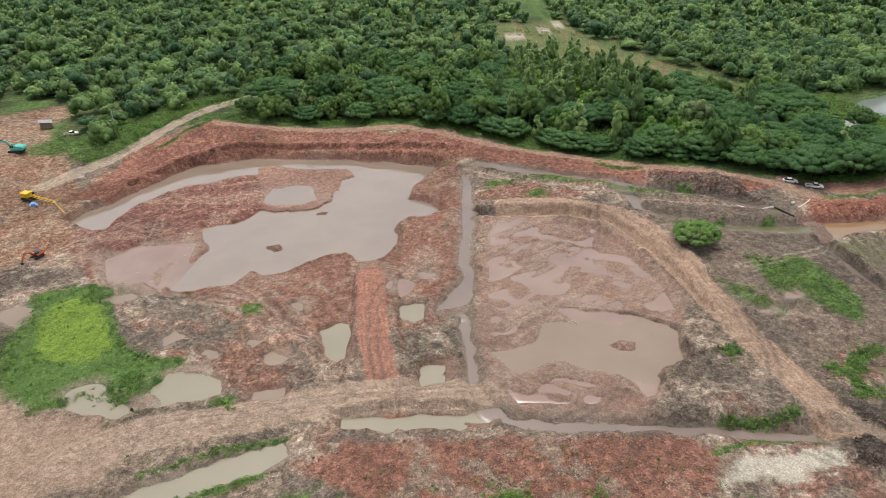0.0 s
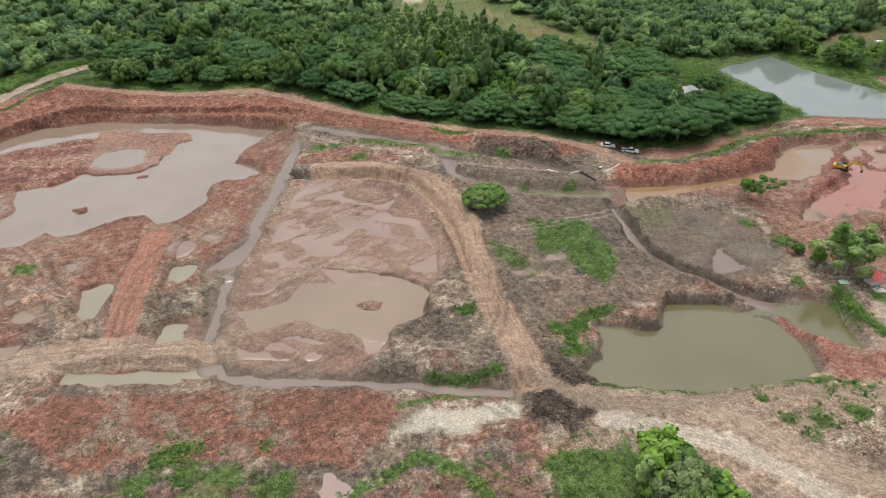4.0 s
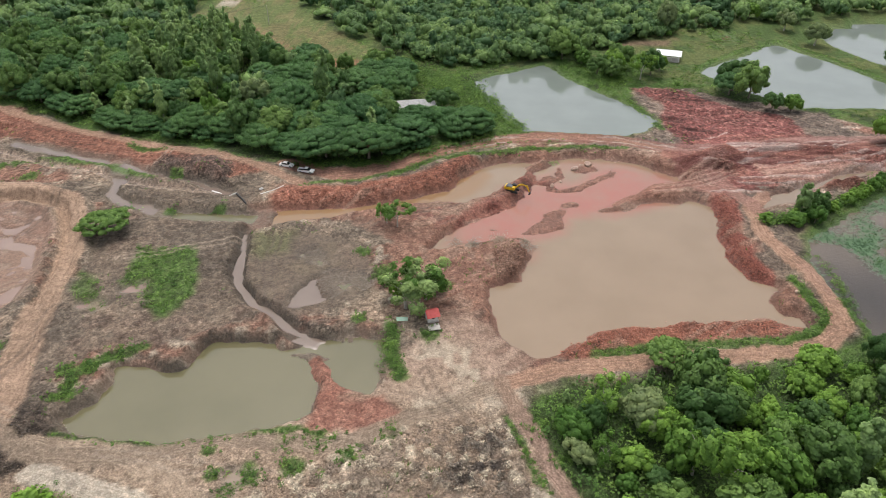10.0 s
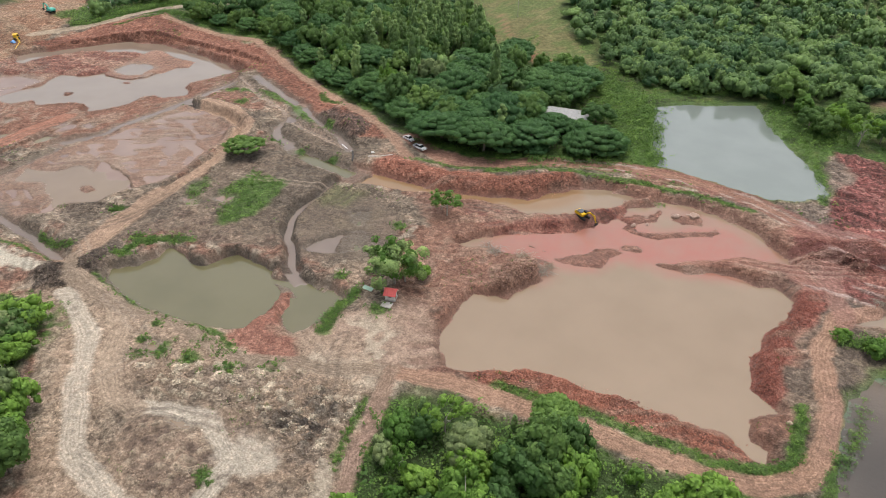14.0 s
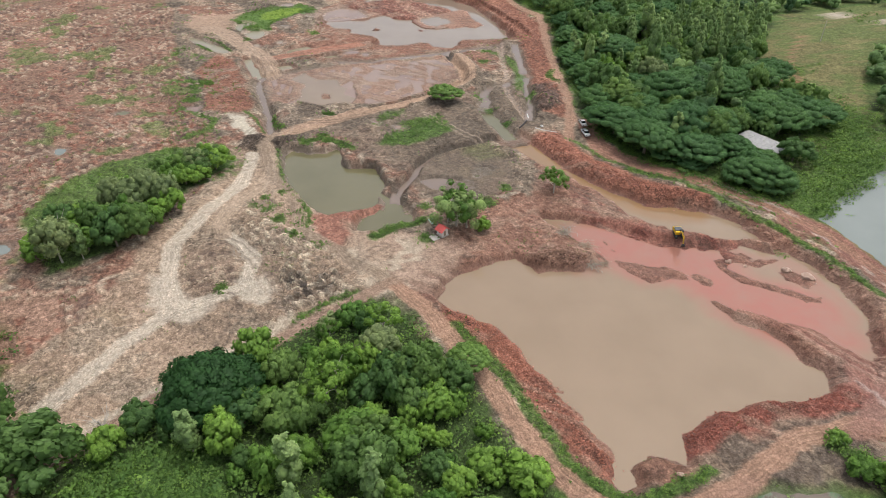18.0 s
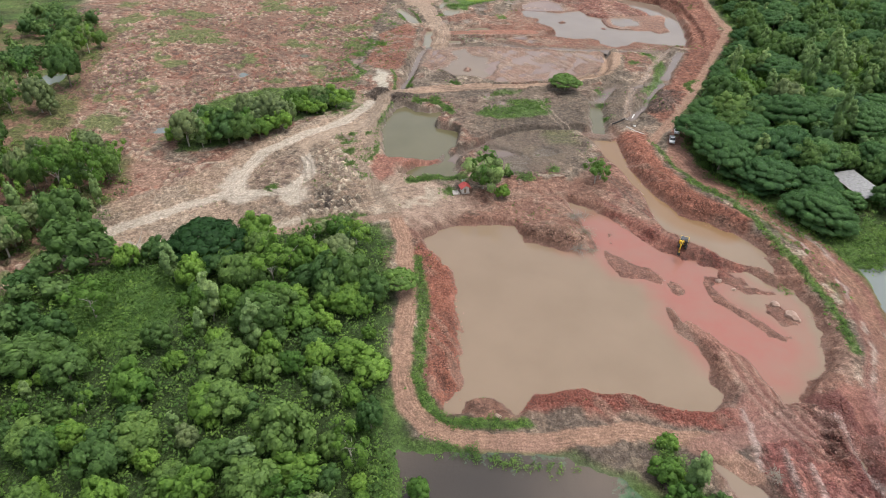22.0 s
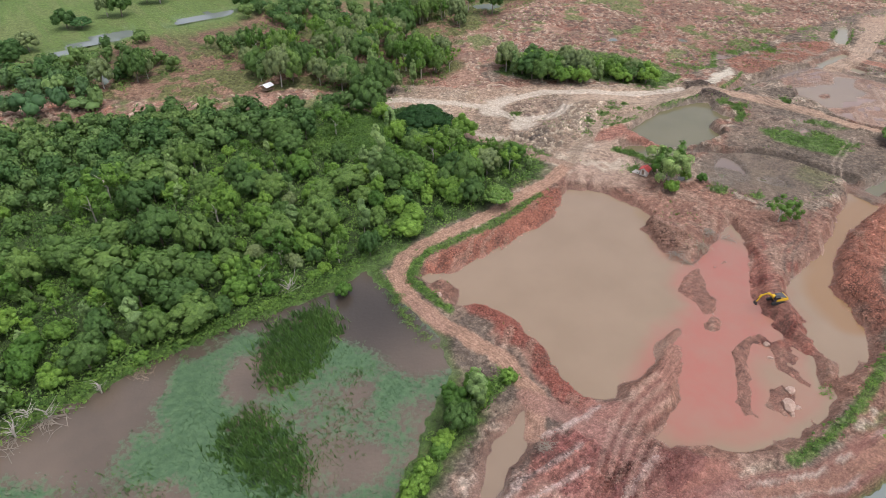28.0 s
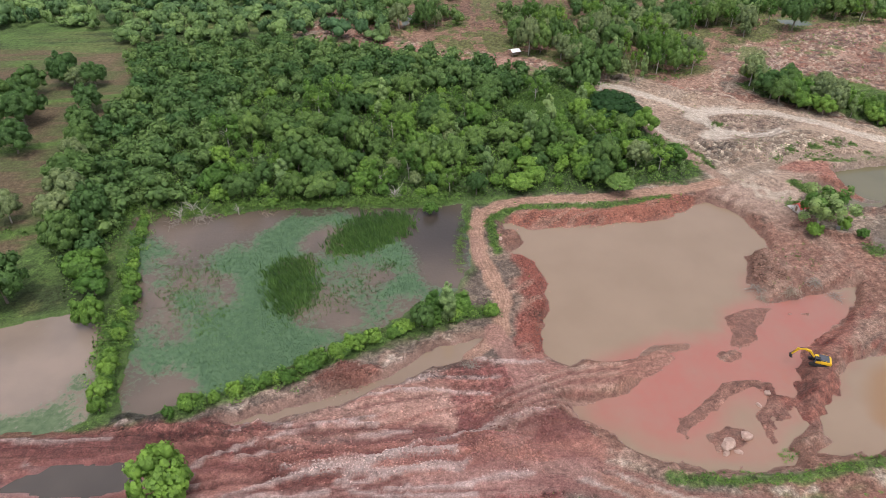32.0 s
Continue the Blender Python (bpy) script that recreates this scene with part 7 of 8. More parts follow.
# far woods all round, joined
for poly, spacing, seed in (
    ([(-330, 290), (-150, 290), (-146, 262), (-122, 238), (-98, 275), (-70, 300), (-62, 320), (-50, 330), (50, 330), (60, 440), (50, 500), (-330, 500)], 9.0, 11),
    ([(80, 430), (94, 372), (132, 314), (150, 300), (172, 280), (197, 290), (212, 294), (234, 304), (255, 318), (290, 336), (312, 342), (400, 345), (470, 330), (520, 480), (460, 520), (80, 520)], 9.0, 12),
    ([(275, -40), (330, -50), (386, -26), (420, -60), (470, -70), (640, -60), (640, -320), (230, -320), (335, -240), (325, -130), (300, -95)], 10, 13),
):
    x, y = scatter(poly, spacing, seed, ROADS)
    far_spots += [(x[i], y[i], 3.0 + 4.6 * rng.uniform() ** 1.8, rng.uniform(4.5, 11)) for i in range(len(x))]
x, y = scatter(FISH_WOOD, 5.5, 61, ROADS)
far_spots += [(x[i], y[i], rng.uniform(2.4, 4.6), rng.uniform(3.5, 9)) for i in range(len(x))]
clumps("forest_trees", forest_spots, FOREST_LEAF, "dense bright green forest trees", "forest", 150, 0.55, 15, 0.3, 6)
near_spots, back_spots = [s for s in far_spots if -60 < s[1] < 365 or s[1] < -30 and s[1] > -90], [s for s in far_spots if s[1] >= 365 or s[1] <= -90]
clumps("near_woods", near_spots, WOODS_LEAF, "dense green mixed woods", "woods", 150, 0.56, 8, 0.3, 10, 0.15)
clumps("far_woods", back_spots, WOODS_LEAF, "dense green mixed woods", "woods", 60, 0.8, 9, 0.3, 10, 0.15)

# undergrowth at the woods' feet and over the floor
low = []
for x0, y0, r, n in ((165, 258, 13, 190), (158, 240, 9, 90), (150, 280, 12, 120), (132, 292, 10, 60), (236, 268, 8, 110), (60, 400, 20, 50), (225, 280, 8, 60), (262, 262, 7, 40), (300, 330, 14, 60), (150, 290, 12, 100), (100, 300, 10, 60)):
    low += [(x0 + rng.normal() * r * 0.6, y0 + rng.normal() * r * 0.6, rng.uniform(0.8, 2.2), rng.uniform(0.7, 2.4)) for _ in range(n)]
for x0, y0 in back:
    low += [(x0 + rng.normal() * 6, y0 + rng.normal() * 6, rng.uniform(0.8, 2.6), rng.uniform(0.8, 2.6)) for _ in range(7)]
for poly, spacing, seed in ((FOREST_SOUTH, 2.7, 21), (NORTH_FRONT, 3.8, 22)):
    x, y = scatter(poly, spacing, seed, ROADS[:3])
    low += [(x[i], y[i], rng.uniform(1.4, 2.8), rng.uniform(1.2, 4.0)) for i in range(len(x))]


def strip(line, width, count, r0, r1, h0, h1):
    """Clumps strewn along a line."""
    cuts = np.array([math.dist(a, b) for a, b in zip(line, line[1:])])
    for _ in range(count):
        k = rng.choice(len(cuts), p=cuts / cuts.sum())
        s = rng.uniform()
        low.append((line[k][0] * (1 - s) + line[k + 1][0] * s + rng.normal() * width / 2, line[k][1] * (1 - s) + line[k + 1][1] * s + rng.normal() * width / 2, rng.uniform(r0, r1), rng.uniform(h0, h1)))


for verge in VERGES:
    strip(*verge)
for x0, y0, r, n in GREENS:
    low += [(x0 + rng.normal() * r * 0.7, y0 + rng.normal() * r * 0.7, 0.3 + 1.0 * rng.uniform() ** 2, rng.uniform(0.3, 1.5)) for _ in range(int(n * 1.5))]
for poly, n in ((SHRUBS_A, 190), (SHRUBS_B, 40), (GROVE, 260), (GREEN_S, 150), (GREEN_SB, 110), (GREEN_SW, 70), (VINE_GAP, 900)):
    xs, ys = [p[0] for p in poly], [p[1] for p in poly]
    x, y = rng.uniform(min(xs), max(xs), n), rng.uniform(min(ys), max(ys), n)
    ok = inside(x, y, poly)
    low += [(x[i], y[i], rng.uniform(0.5, 1.4), rng.uniform(0.5, 1.5)) for i in np.nonzero(ok)[0]]
clumps("undergrowth", low, SHRUB_LEAF, "bright green undergrowth, hedges and weeds", "undergrowth", 32, 0.33, 9, -0.2, 0, 0.5)


# ---- stones, clods, tufts and reeds that nobody could count ----
def on_sheet(values, x, y):
    i, j = np.clip(np.searchsorted(XS, x), 0, NX - 1), np.clip(np.searchsorted(YS, y), 0, NY - 1)
    return values.reshape(NY, NX, -1)[j, i]


def clods(count, seed, least=0.14, most=0.42, squat=0.75, steep=1.0, heap=None, tone_up=1.0, area=None):
    rng = np.random.default_rng(seed)
    x, y = rng.uniform(-128, 348, count * 5), rng.uniform(-55, 288, count * 5)
    keep = rng.uniform(0, 1, len(x)) < on_sheet(ROUGH, x, y)[:, 0] ** steep * on_sheet(on_site, x, y)[:, 0]
    keep &= on_sheet(WET, x, y)[:, 0] < 0.5
    x, y = x[keep][:count], y[keep][:count]
    if heap is not None:
        line, width = heap
        cuts = np.array([math.dist(a, b) for a, b in zip(line, line[1:])])
        k, s = rng.choice(len(cuts), count, p=cuts / cuts.sum()), rng.uniform(size=count)
        ends = np.array(line)
        x, y = (ends[k] + (ends[k + 1] - ends[k]) * s[:, None] + rng.normal(size=(count, 2)) * width * 0.28).T
    if area is not None:
        xs, ys = [p[0] for p in area], [p[1] for p in area]
        x, y = rng.uniform(min(xs), max(xs), count * 2), rng.uniform(min(ys), max(ys), count * 2)
        keep = inside(x, y, area) & (fractal(x, y, 9.0, seed) > -0.25) & (on_sheet(WET, x, y)[:, 0] < 0.5) & (on_sheet(ROUGH, x, y)[:, 0] > 0.12)
        x, y = x[keep][:count], y[keep][:count]
    n = len(x)
    shape = np.array([(1, 0, 0), (-1, 0, 0), (0, 1, 0), (0, -1, 0), (0, 0, 1), (0, 0, -1)], float)
    size = least + most * rng.uniform(0, 1, n) ** 3
    v = shape[None] * rng.uniform(0.6, 1.2, (n, 6, 1)) + rng.normal(size=(n, 6, 3)) * 0.22
    v = v * size[:, None, None] * np.array([1, 1, squat]) + np.stack([x, y, ground_at(x, y) + size * 0.2], 1)[:, None]
    tri = np.array([(0, 2, 4), (2, 1, 4), (1, 3, 4), (3, 0, 4), (2, 0, 5), (1, 2, 5), (3, 1, 5), (0, 3, 5)])
    f = (np.arange(n)[:, None, None] * 6 + tri[None]).reshape(-1, 3)
    ob = sheet("clods", v.reshape(-1, 3), f, EARTH, False)
    tone = on_sheet(COVER, x, y) * rng.uniform(0.85, 1.4, (n, 1)) * tone_up + 0.03 * (rng.uniform(size=(n, 1)) > 0.8)
    layer = ob.data.attributes.new("cover", "FLOAT_COLOR", "POINT")
    layer.data.foreach_set("color", np.repeat(np.concatenate([np.clip(tone, 0, 1), np.ones((n, 1))], 1), 6, 0).astype(np.float32).ravel())
    layer = ob.data.attributes.new("second", "FLOAT_COLOR", "POINT")
    layer.data.foreach_set("color", np.repeat(np.concatenate([np.clip(tone * 0.8, 0, 1), np.ones((n, 1))], 1), 6, 0).astype(np.float32).ravel())
    layer = ob.data.attributes.new("lane", "FLOAT", "POINT")
    layer.data.foreach_set("value", np.full(n * 6, 9.0, np.float32))
    return tagged(ob, "loose red and grey clods and stones" if heap is None else "broken red rubble along a bank", "clods" if heap is None else "rubble", kind="stuff")


def blades(name, x, y, tall, mat, label, category, per=7, seed=3, level=None):
    """Tufts of narrow upright blades."""
    rng = np.random.default_rng(seed)
    n = len(x) * per
    bx, by = np.repeat(x, per) + rng.normal(size=n) * 0.28, np.repeat(y, per) + rng.normal(size=n) * 0.28
    z = ground_at(bx, by) - 0.05 if level is None else np.full(n, level - 0.03)
    h = np.repeat(tall, per) * rng.uniform(0.6, 1.2, n)
    a = rng.uniform(0, 6.283, n)
    w = 0.05 + 0.07 * h
    lean = rng.normal(size=(n, 2)) * 0.3 * h[:, None]
    lean[:, 0] += 0.2 * h
    ca, sa = np.cos(a) * w, np.sin(a) * w
    v = np.stack([np.stack([bx - ca, by - sa, z], 1), np.stack([bx + ca, by + sa, z], 1), np.stack([bx + lean[:, 0], by + lean[:, 1], z + h], 1)], 1)
    ob = sheet(name, v.reshape(-1, 3), np.arange(n * 3).reshape(-1, 3), mat, False)
    layer = ob.data.attributes.new("tint", "FLOAT", "POINT")
    tint = np.clip(0.5 + 0.6 * fractal(bx, by, 12.0, 65) + rng.normal(size=n) * 0.15, 0, 1)
    layer.data.foreach_set("value", np.repeat(tint, 3).astype(np.float32))
    return tagged(ob, label, category, kind="stuff")


clods(11000, 17, 0.12, 0.3, 0.55, tone_up=1.12)
clods(1200, 18, 0.3, 0.4, 0.45, 3.0, tone_up=1.1)
clods(3600, 21, 0.09, 0.24, 0.8, heap=(BERM_W, 6), tone_up=1.25)
clods(3000, 22, 0.09, 0.24, 0.8, heap=(BERM_S, 5), tone_up=1.25)
clods(3200, 23, 0.09, 0.24, 0.8, heap=(BERM_N, 8), tone_up=1.15)
clods(3000, 24, 0.08, 0.28, 0.8, heap=([(294, 200), (280, 200), (263, 199)], 7), tone_up=1.4)
clods(2200, 25, 0.08, 0.28, 0.8, heap=([(258, 198), (249, 199.5)], 8), tone_up=1.4)
clods(1800, 26, 0.1, 0.3, 0.8, heap=([(260, 193), (250, 190), (240, 194)], 8), tone_up=1.1)
clods(1300, 27, 0.1, 0.3, 0.8, heap=([(290, 179), (281, 178)], 7), tone_up=1.1)
clods(4200, 31, 0.09, 0.3, 0.55, tone_up=1.15, area=LUMP_LAND)
clods(1500, 32, 0.09, 0.3, 0.55, tone_up=1.15, area=DARK_LUMPS)
clods(1500, 33, 0.09, 0.28, 0.55, tone_up=1.15, area=RING_EARTH)
clods(9000, 34, 0.12, 0.4, 0.55, tone_up=1.15, area=[(30, 66), (72, 68), (82, 28), (140, 8), (150, 45), (176, 30), (205, 8), (190, -5), (140, 0), (40, -30), (-40, 20), (-20, 60)])
clods(4000, 35, 0.07, 0.24, 0.6, tone_up=1.2, area=RED_S)
clods(900, 36, 0.1, 0.3, 0.6, tone_up=1.3, area=DARK_HEAP)
clods(1500, 37, 0.14, 0.4, 0.6, tone_up=1.25, area=SPOIL_TONGUE)
clods(4000, 38, 0.09, 0.3, 0.6, tone_up=1.3, area=EAST_WORKS)
rng = np.random.default_rng(19)
x, y = rng.uniform(-128, 348, 90000), rng.uniform(-58, 288, 90000)
green = on_sheet(COVER, x, y)
grassy = (green[:, 1] > green[:, 0] * 1.15) & (on_sheet(WET, x, y)[:, 0] < 0.4) & (on_sheet(marsh, x, y)[:, 0] > 0)
weedy = (fractal(x, y, 18.0, 95) + 0.5 * fractal(x, y, 5.0, 97) > 0.42) & (on_sheet(on_site, x, y)[:, 0] > 0.5) & (on_sheet(WET, x, y)[:, 0] < 0.1) & (on_sheet(ROUGH, x, y)[:, 0] > 0.15)
ok = (grassy & (rng.uniform(size=len(x)) < 0.5)) | (weedy & (rng.uniform(size=len(x)) < 0.35))
blades("grass_tufts", x[ok], y[ok], rng.uniform(0.25, 0.8, ok.sum()), SHRUB_LEAF, "green grass and weed tufts", "grass", 6, 4)
x, y = scatter(MARSH, 0.5, 23)
keep = on_sheet(WEED, x, y)[:, 0] > rng.uniform(0.35, 1.0, len(x))
blades("floating_weed", x[keep], y[keep], rng.uniform(0.15, 0.5, keep.sum()), WEED_LEAF, "bluish green weed floating on the marsh", "water weed", 4, 5, 0.3)
reed_x, reed_y = [], []
for poly, spacing in ((REED_A, 0.42), (REED_B, 0.42)):
    x, y = scatter(poly, spacing, 29)
    reed_x, reed_y = np.concatenate([reed_x, x + rng.normal(size=len(x)) * 1.5]), np.concatenate([reed_y, y + rng.normal(size=len(x)) * 1.5])
beds = len(reed_x)
for x0, y0, r, n in ((325, 141, 9, 260), (327, 150, 6, 120), (284, 146, 8, 130), (276, 138, 4, 70), (290, 152, 6, 130), (318, 158, 7, 120), (300, 156, 6, 160)):
    reed_x = np.concatenate([reed_x, x0 + rng.normal(size=n) * r * 0.5])
    reed_y = np.concatenate([reed_y, y0 + rng.normal(size=n) * r * 0.5])
blades("reeds", reed_x, reed_y, np.where(np.arange(len(reed_x)) < beds, rng.uniform(0.8, 2.0, len(reed_x)), rng.uniform(0.3, 0.8, len(reed_x))), REED_LEAF, "tall green reeds in the marsh", "reeds", 4, 6, 0.3)


# ---- machines ----
def excavator(paint_mat, x, y, turn, size=1.0, label="", swing=0.0, cover=None):
    """A tracked excavator: boom along x."""
    root = new("excavator")
    tagged(root, label, "excavator")
    for side in (-1, 1):
        belt = profile([(-2.0, 0.12), (-1.75, 0.0), (1.75, 0.0), (2.05, 0.2), (2.1, 0.5), (1.85, 0.82), (-1.8, 0.82), (-2.1, 0.5)], 0.6, side * 1.1, 0.05)
        track_part = part("crawler_track", belt, RUBBER, root, "dark muddy crawler track")
        for k in range(5):
            part("roller", rod((-1.5 + k * 0.75, side * 0.78, 0.25), (-1.5 + k * 0.75, side * 0.74, 0.25), 0.2), STEEL, track_part)
    part("undercarriage", box(2.2, 1.7, 0.45, (0, 0, 0.6), bevel=0.06), STEEL, root)
    part("slew_ring", rod((0, 0, 0.8), (0, 0, 1.0), 0.7, sides=20), STEEL, root)
    part("house", box(3.3, 2.6, 1.0, (-0.75, 0, 1.5), bevel=0.1), paint_mat, root)
    part("counterweight", profile([(-2.9, 1.05), (-2.4, 1.0), (-2.2, 2.15), (-2.7, 2.1), (-3.0, 1.7)], 2.6, 0, 0.08), paint_mat, root)
    part("engine_cover", box(2.3, 2.4, 0.28, (-1.2, 0, 2.1), bevel=0.06), cover or ENGINE_GREY, root, "dark grey engine cover")
    cab = part("cab", box(1.6, 1.0, 1.6, (0.35, 0.78, 1.85), bevel=0.12, taper=0.9), cover or ENGINE_GREY, root)
    part("windscreen", box(0.06, 0.8, 1.05, (1.13, 0.78, 2.0), (0, -5, 0)), GLASS, cab, "dark glass windscreen")
    for side in (0.3, 1.27):
        part("side_window", box(1.1, 0.05, 0.75, (0.35, side, 2.15)), GLASS, cab, "dark glass side window")
    part("roof_hatch", box(1.0, 0.7, 0.06, (0.3, 0.78, 2.68), bevel=0.02), STEEL, cab)
    part("boom", profile([(0.6, 1.35), (0.9, 1.15), (2.4, 2.9), (3.6, 3.35), (5.2, 2.95), (5.3, 3.2), (3.7, 3.85), (2.2, 3.45)], 0.45, -0.25, 0.05), paint_mat, root)
    part("stick", profile([(4.95, 3.5), (5.35, 3.6), (6.35, 1.2), (6.1, 1.05), (5.0, 2.8)], 0.34, -0.25, 0.04), paint_mat, root)
    part("bucket", profile([(6.1, 1.15), (6.5, 1.2), (6.75, 0.7), (6.45, 0.15), (5.95, 0.1), (5.8, 0.3), (6.15, 0.55)], 1.0, -0.25, 0.04), STEEL, root, "worn dark steel bucket")
    for y0 in (-0.6, 0.1):
        part("boom_ram", rod((0.9, y0, 1.3), (2.6, y0, 2.9), 0.09), STEEL, root)
    part("stick_ram", rod((3.3, -0.25, 3.95), (5.0, -0.25, 3.6), 0.085), STEEL, root)
    part("bucket_ram", rod((5.35, -0.25, 3.2), (6.35, -0.25, 1.55), 0.07), STEEL, root)
    part("exhaust", rod((-1.9, -0.7, 2.2), (-1.9, -0.7, 2.6), 0.07), STEEL, root)
    for y0 in (-1.2, 1.2):
        part("handrail", rod((-2.2, y0, 2.25), (-0.4, y0, 2.45), 0.025, sides=6), paint_mat, root)
    stand(root, x, y, turn)
    root.scale = (size, size, size)
    return root


excavator(YELLOW, 183.4, 178.2, -24, 0.84, "yellow crawler excavator with dark engine cover digging in pink mud")
excavator(TEAL, -149, 228, 178, 1.15, "teal crawler excavator on the earth yard", cover=TEAL)
excavator(ORANGE, -110, 161.5, 250, 0.75, "small orange excavator on muddy ground")


def drill_rig(x, y, turn):
    root = tagged(new("drill_rig"), "yellow piling rig with its mast laid down", "drill rig")
    for side in (-1, 1):
        part("crawler_track", profile([(-1.9, 0.1), (1.9, 0.1), (2.1, 0.5), (1.8, 0.8), (-1.8, 0.8), (-2.1, 0.5)], 0.6, side * 1.1, 0.05), RUBBER, root)
    part("house", box(3.0, 2.4, 1.5, (-0.8, 0, 1.7), bevel=0.1), YELLOW, root)
    cab = part("cab", box(1.3, 1.0, 1.5, (0.7, 0.8, 1.9), bevel=0.1), YELLOW, root)
    part("window", box(1.35, 0.8, 0.8, (0.72, 0.8, 2.15)), GLASS, cab)
    for y0, z0 in ((-0.35, 1.4), (0.35, 1.4), (0, 2.0)):
        part("mast_chord", rod((1, y0, z0), (11, y0, z0 - 0.5), 0.09, sides=6), YELLOW, root)
    for k in range(12):
        part("mast_brace", rod((1 + k * 0.83, -0.35, 1.4 - k * 0.04), (1.5 + k * 0.83, 0.1 * (-1) ** k, 1.95 - k * 0.04), 0.05, sides=5), YELLOW, root)
    part("drill_rod", rod((10.5, 0, 1.2), (18.5, -3.5, 0.3), 0.13, sides=8), YELLOW, root)
    return stand(root, x, y, turn)


drill_rig(-129, 195.5, -22)


# ---- parked vehicles ----
def wheels(root, xs, half, r=0.34):
    for x0 in xs:
        for side in (-1, 1):
            tyre = part("wheel", rod((x0, side * (half - 0.1), r), (x0, side * (half + 0.1), r), r, sides=16), RUBBER, root, "black tyre")
            part("rim", rod((x0, side * (half + 0.1), r), (x0, side * (half + 0.115), r), r * 0.6, sides=12), TIN, tyre)


def sedan(x, y, turn, label):
    root = tagged(new("sedan"), label, "car")
    part("body", profile([(-2.25, 0.3), (2.2, 0.3), (2.3, 0.55), (2.15, 0.78), (1.1, 0.95), (-1.5, 0.98), (-2.3, 0.9), (-2.35, 0.55)], 1.75, 0, 0.07), WHITE, root)
    cabin = part("cabin", profile([(1.05, 0.9), (0.35, 1.4), (-1.0, 1.44), (-1.85, 0.95)], 1.5, 0, 0.06), GLASS, root, "dark glass cabin")
    part("roof", box(1.35, 1.35, 0.06, (-0.35, 0, 1.45), bevel=0.02), WHITE, cabin)
    for side in (-1, 1):
        part("pillar", rod((0.98, side * 0.74, 0.95), (0.35, side * 0.7, 1.43), 0.035, sides=6), WHITE, cabin)
        part("pillar", rod((-1.75, side * 0.74, 0.98), (-1.0, side * 0.7, 1.46), 0.04, sides=6), WHITE, cabin)
        part("headlight", box(0.2, 0.35, 0.14, (2.2, side * 0.6, 0.68), bevel=0.03), GLASS, root)
        part("tail_light", box(0.08, 0.35, 0.16, (-2.32, side * 0.6, 0.78), bevel=0.02), RED_ROOF, root)
        part("mirror", box(0.15, 0.2, 0.12, (0.75, side * 0.95, 1.02), bevel=0.03), WHITE, root)
    wheels(root, (-1.4, 1.4), 0.8)
    return stand(root, x, y, turn)


def pickup(x, y, turn, label, paint_mat=None, load=None):
    paint_mat = paint_mat or WHITE
    root = tagged(new("pickup_truck"), label, "pickup truck")
    part("body", profile([(-0.5, 0.45), (2.55, 0.45), (2.65, 0.75), (2.5, 1.02), (1.4, 1.12), (-0.5, 1.12)], 1.8, 0, 0.06), paint_mat, root)
    cabin = part("cabin", profile([(1.4, 1.08), (0.75, 1.65), (-0.35, 1.68), (-0.5, 1.08)], 1.55, 0, 0.06), GLASS, root, "dark glass cabin")
    part("roof", box(1.15, 1.4, 0.06, (0.2, 0, 1.69), bevel=0.02), paint_mat, cabin)
    part("bed_floor", box(2.1, 1.7, 0.1, (-1.55, 0, 0.62)), load or STEEL, root, "dark open load bed")
    for side in (-1, 1):
        part("bed_side", box(2.1, 0.08, 0.6, (-1.55, side * 0.86, 0.85), bevel=0.02), paint_mat, root)
        part("headlight", box(0.2, 0.35, 0.16, (2.55, side * 0.65, 0.88), bevel=0.03), GLASS, root)
    part("tailgate", box(0.08, 1.75, 0.6, (-2.6, 0, 0.85), bevel=0.02), paint_mat, root)
    part("roll_bar", rod((-0.7, -0.75, 1.45), (-0.7, 0.75, 1.45), 0.05, sides=8), STEEL, root)
    wheels(root, (-1.6, 1.6), 0.82, 0.38)
    return stand(root, x, y, turn)


sedan(114, 192.2, -14, "white sedan parked beside the earth road")
pickup(120.4, 189.2, -14, "white pickup with an open load bed under the big tree")
pickup(-138, 246, 20, "white and orange pickup at the wood's edge", WHITE, ORANGE)


# ---- small buildings ----
def gable_roof(length, span, rise, eave, thick, mat, root, name="roof"):
    """Two roof slopes along x, each with raised seams."""
    slope = math.degrees(math.atan2(rise, span / 2))
    run = math.hypot(span / 2, rise) + 0.25
    for side in (-1, 1):
        bm = box(length, run, thick, (0, side * span / 4 + side * 0.08, eave + rise / 2 - 0.04), (-side * slope, 0, 0))
        panel = part(name, bm, mat, root)
        for k in range(int(length / 0.6) + 1):
            part("seam", box(0.05, run, 0.04, (-length / 2 + 0.04 + k * 0.6, side * span / 4 + side * 0.08, eave + rise / 2 + 0.03), (-side * slope, 0, 0)), mat, panel)
    part("ridge_cap", rod((-length / 2, 0, eave + rise + 0.02), (length / 2, 0, eave + rise + 0.02), 0.07, sides=8), mat, root)


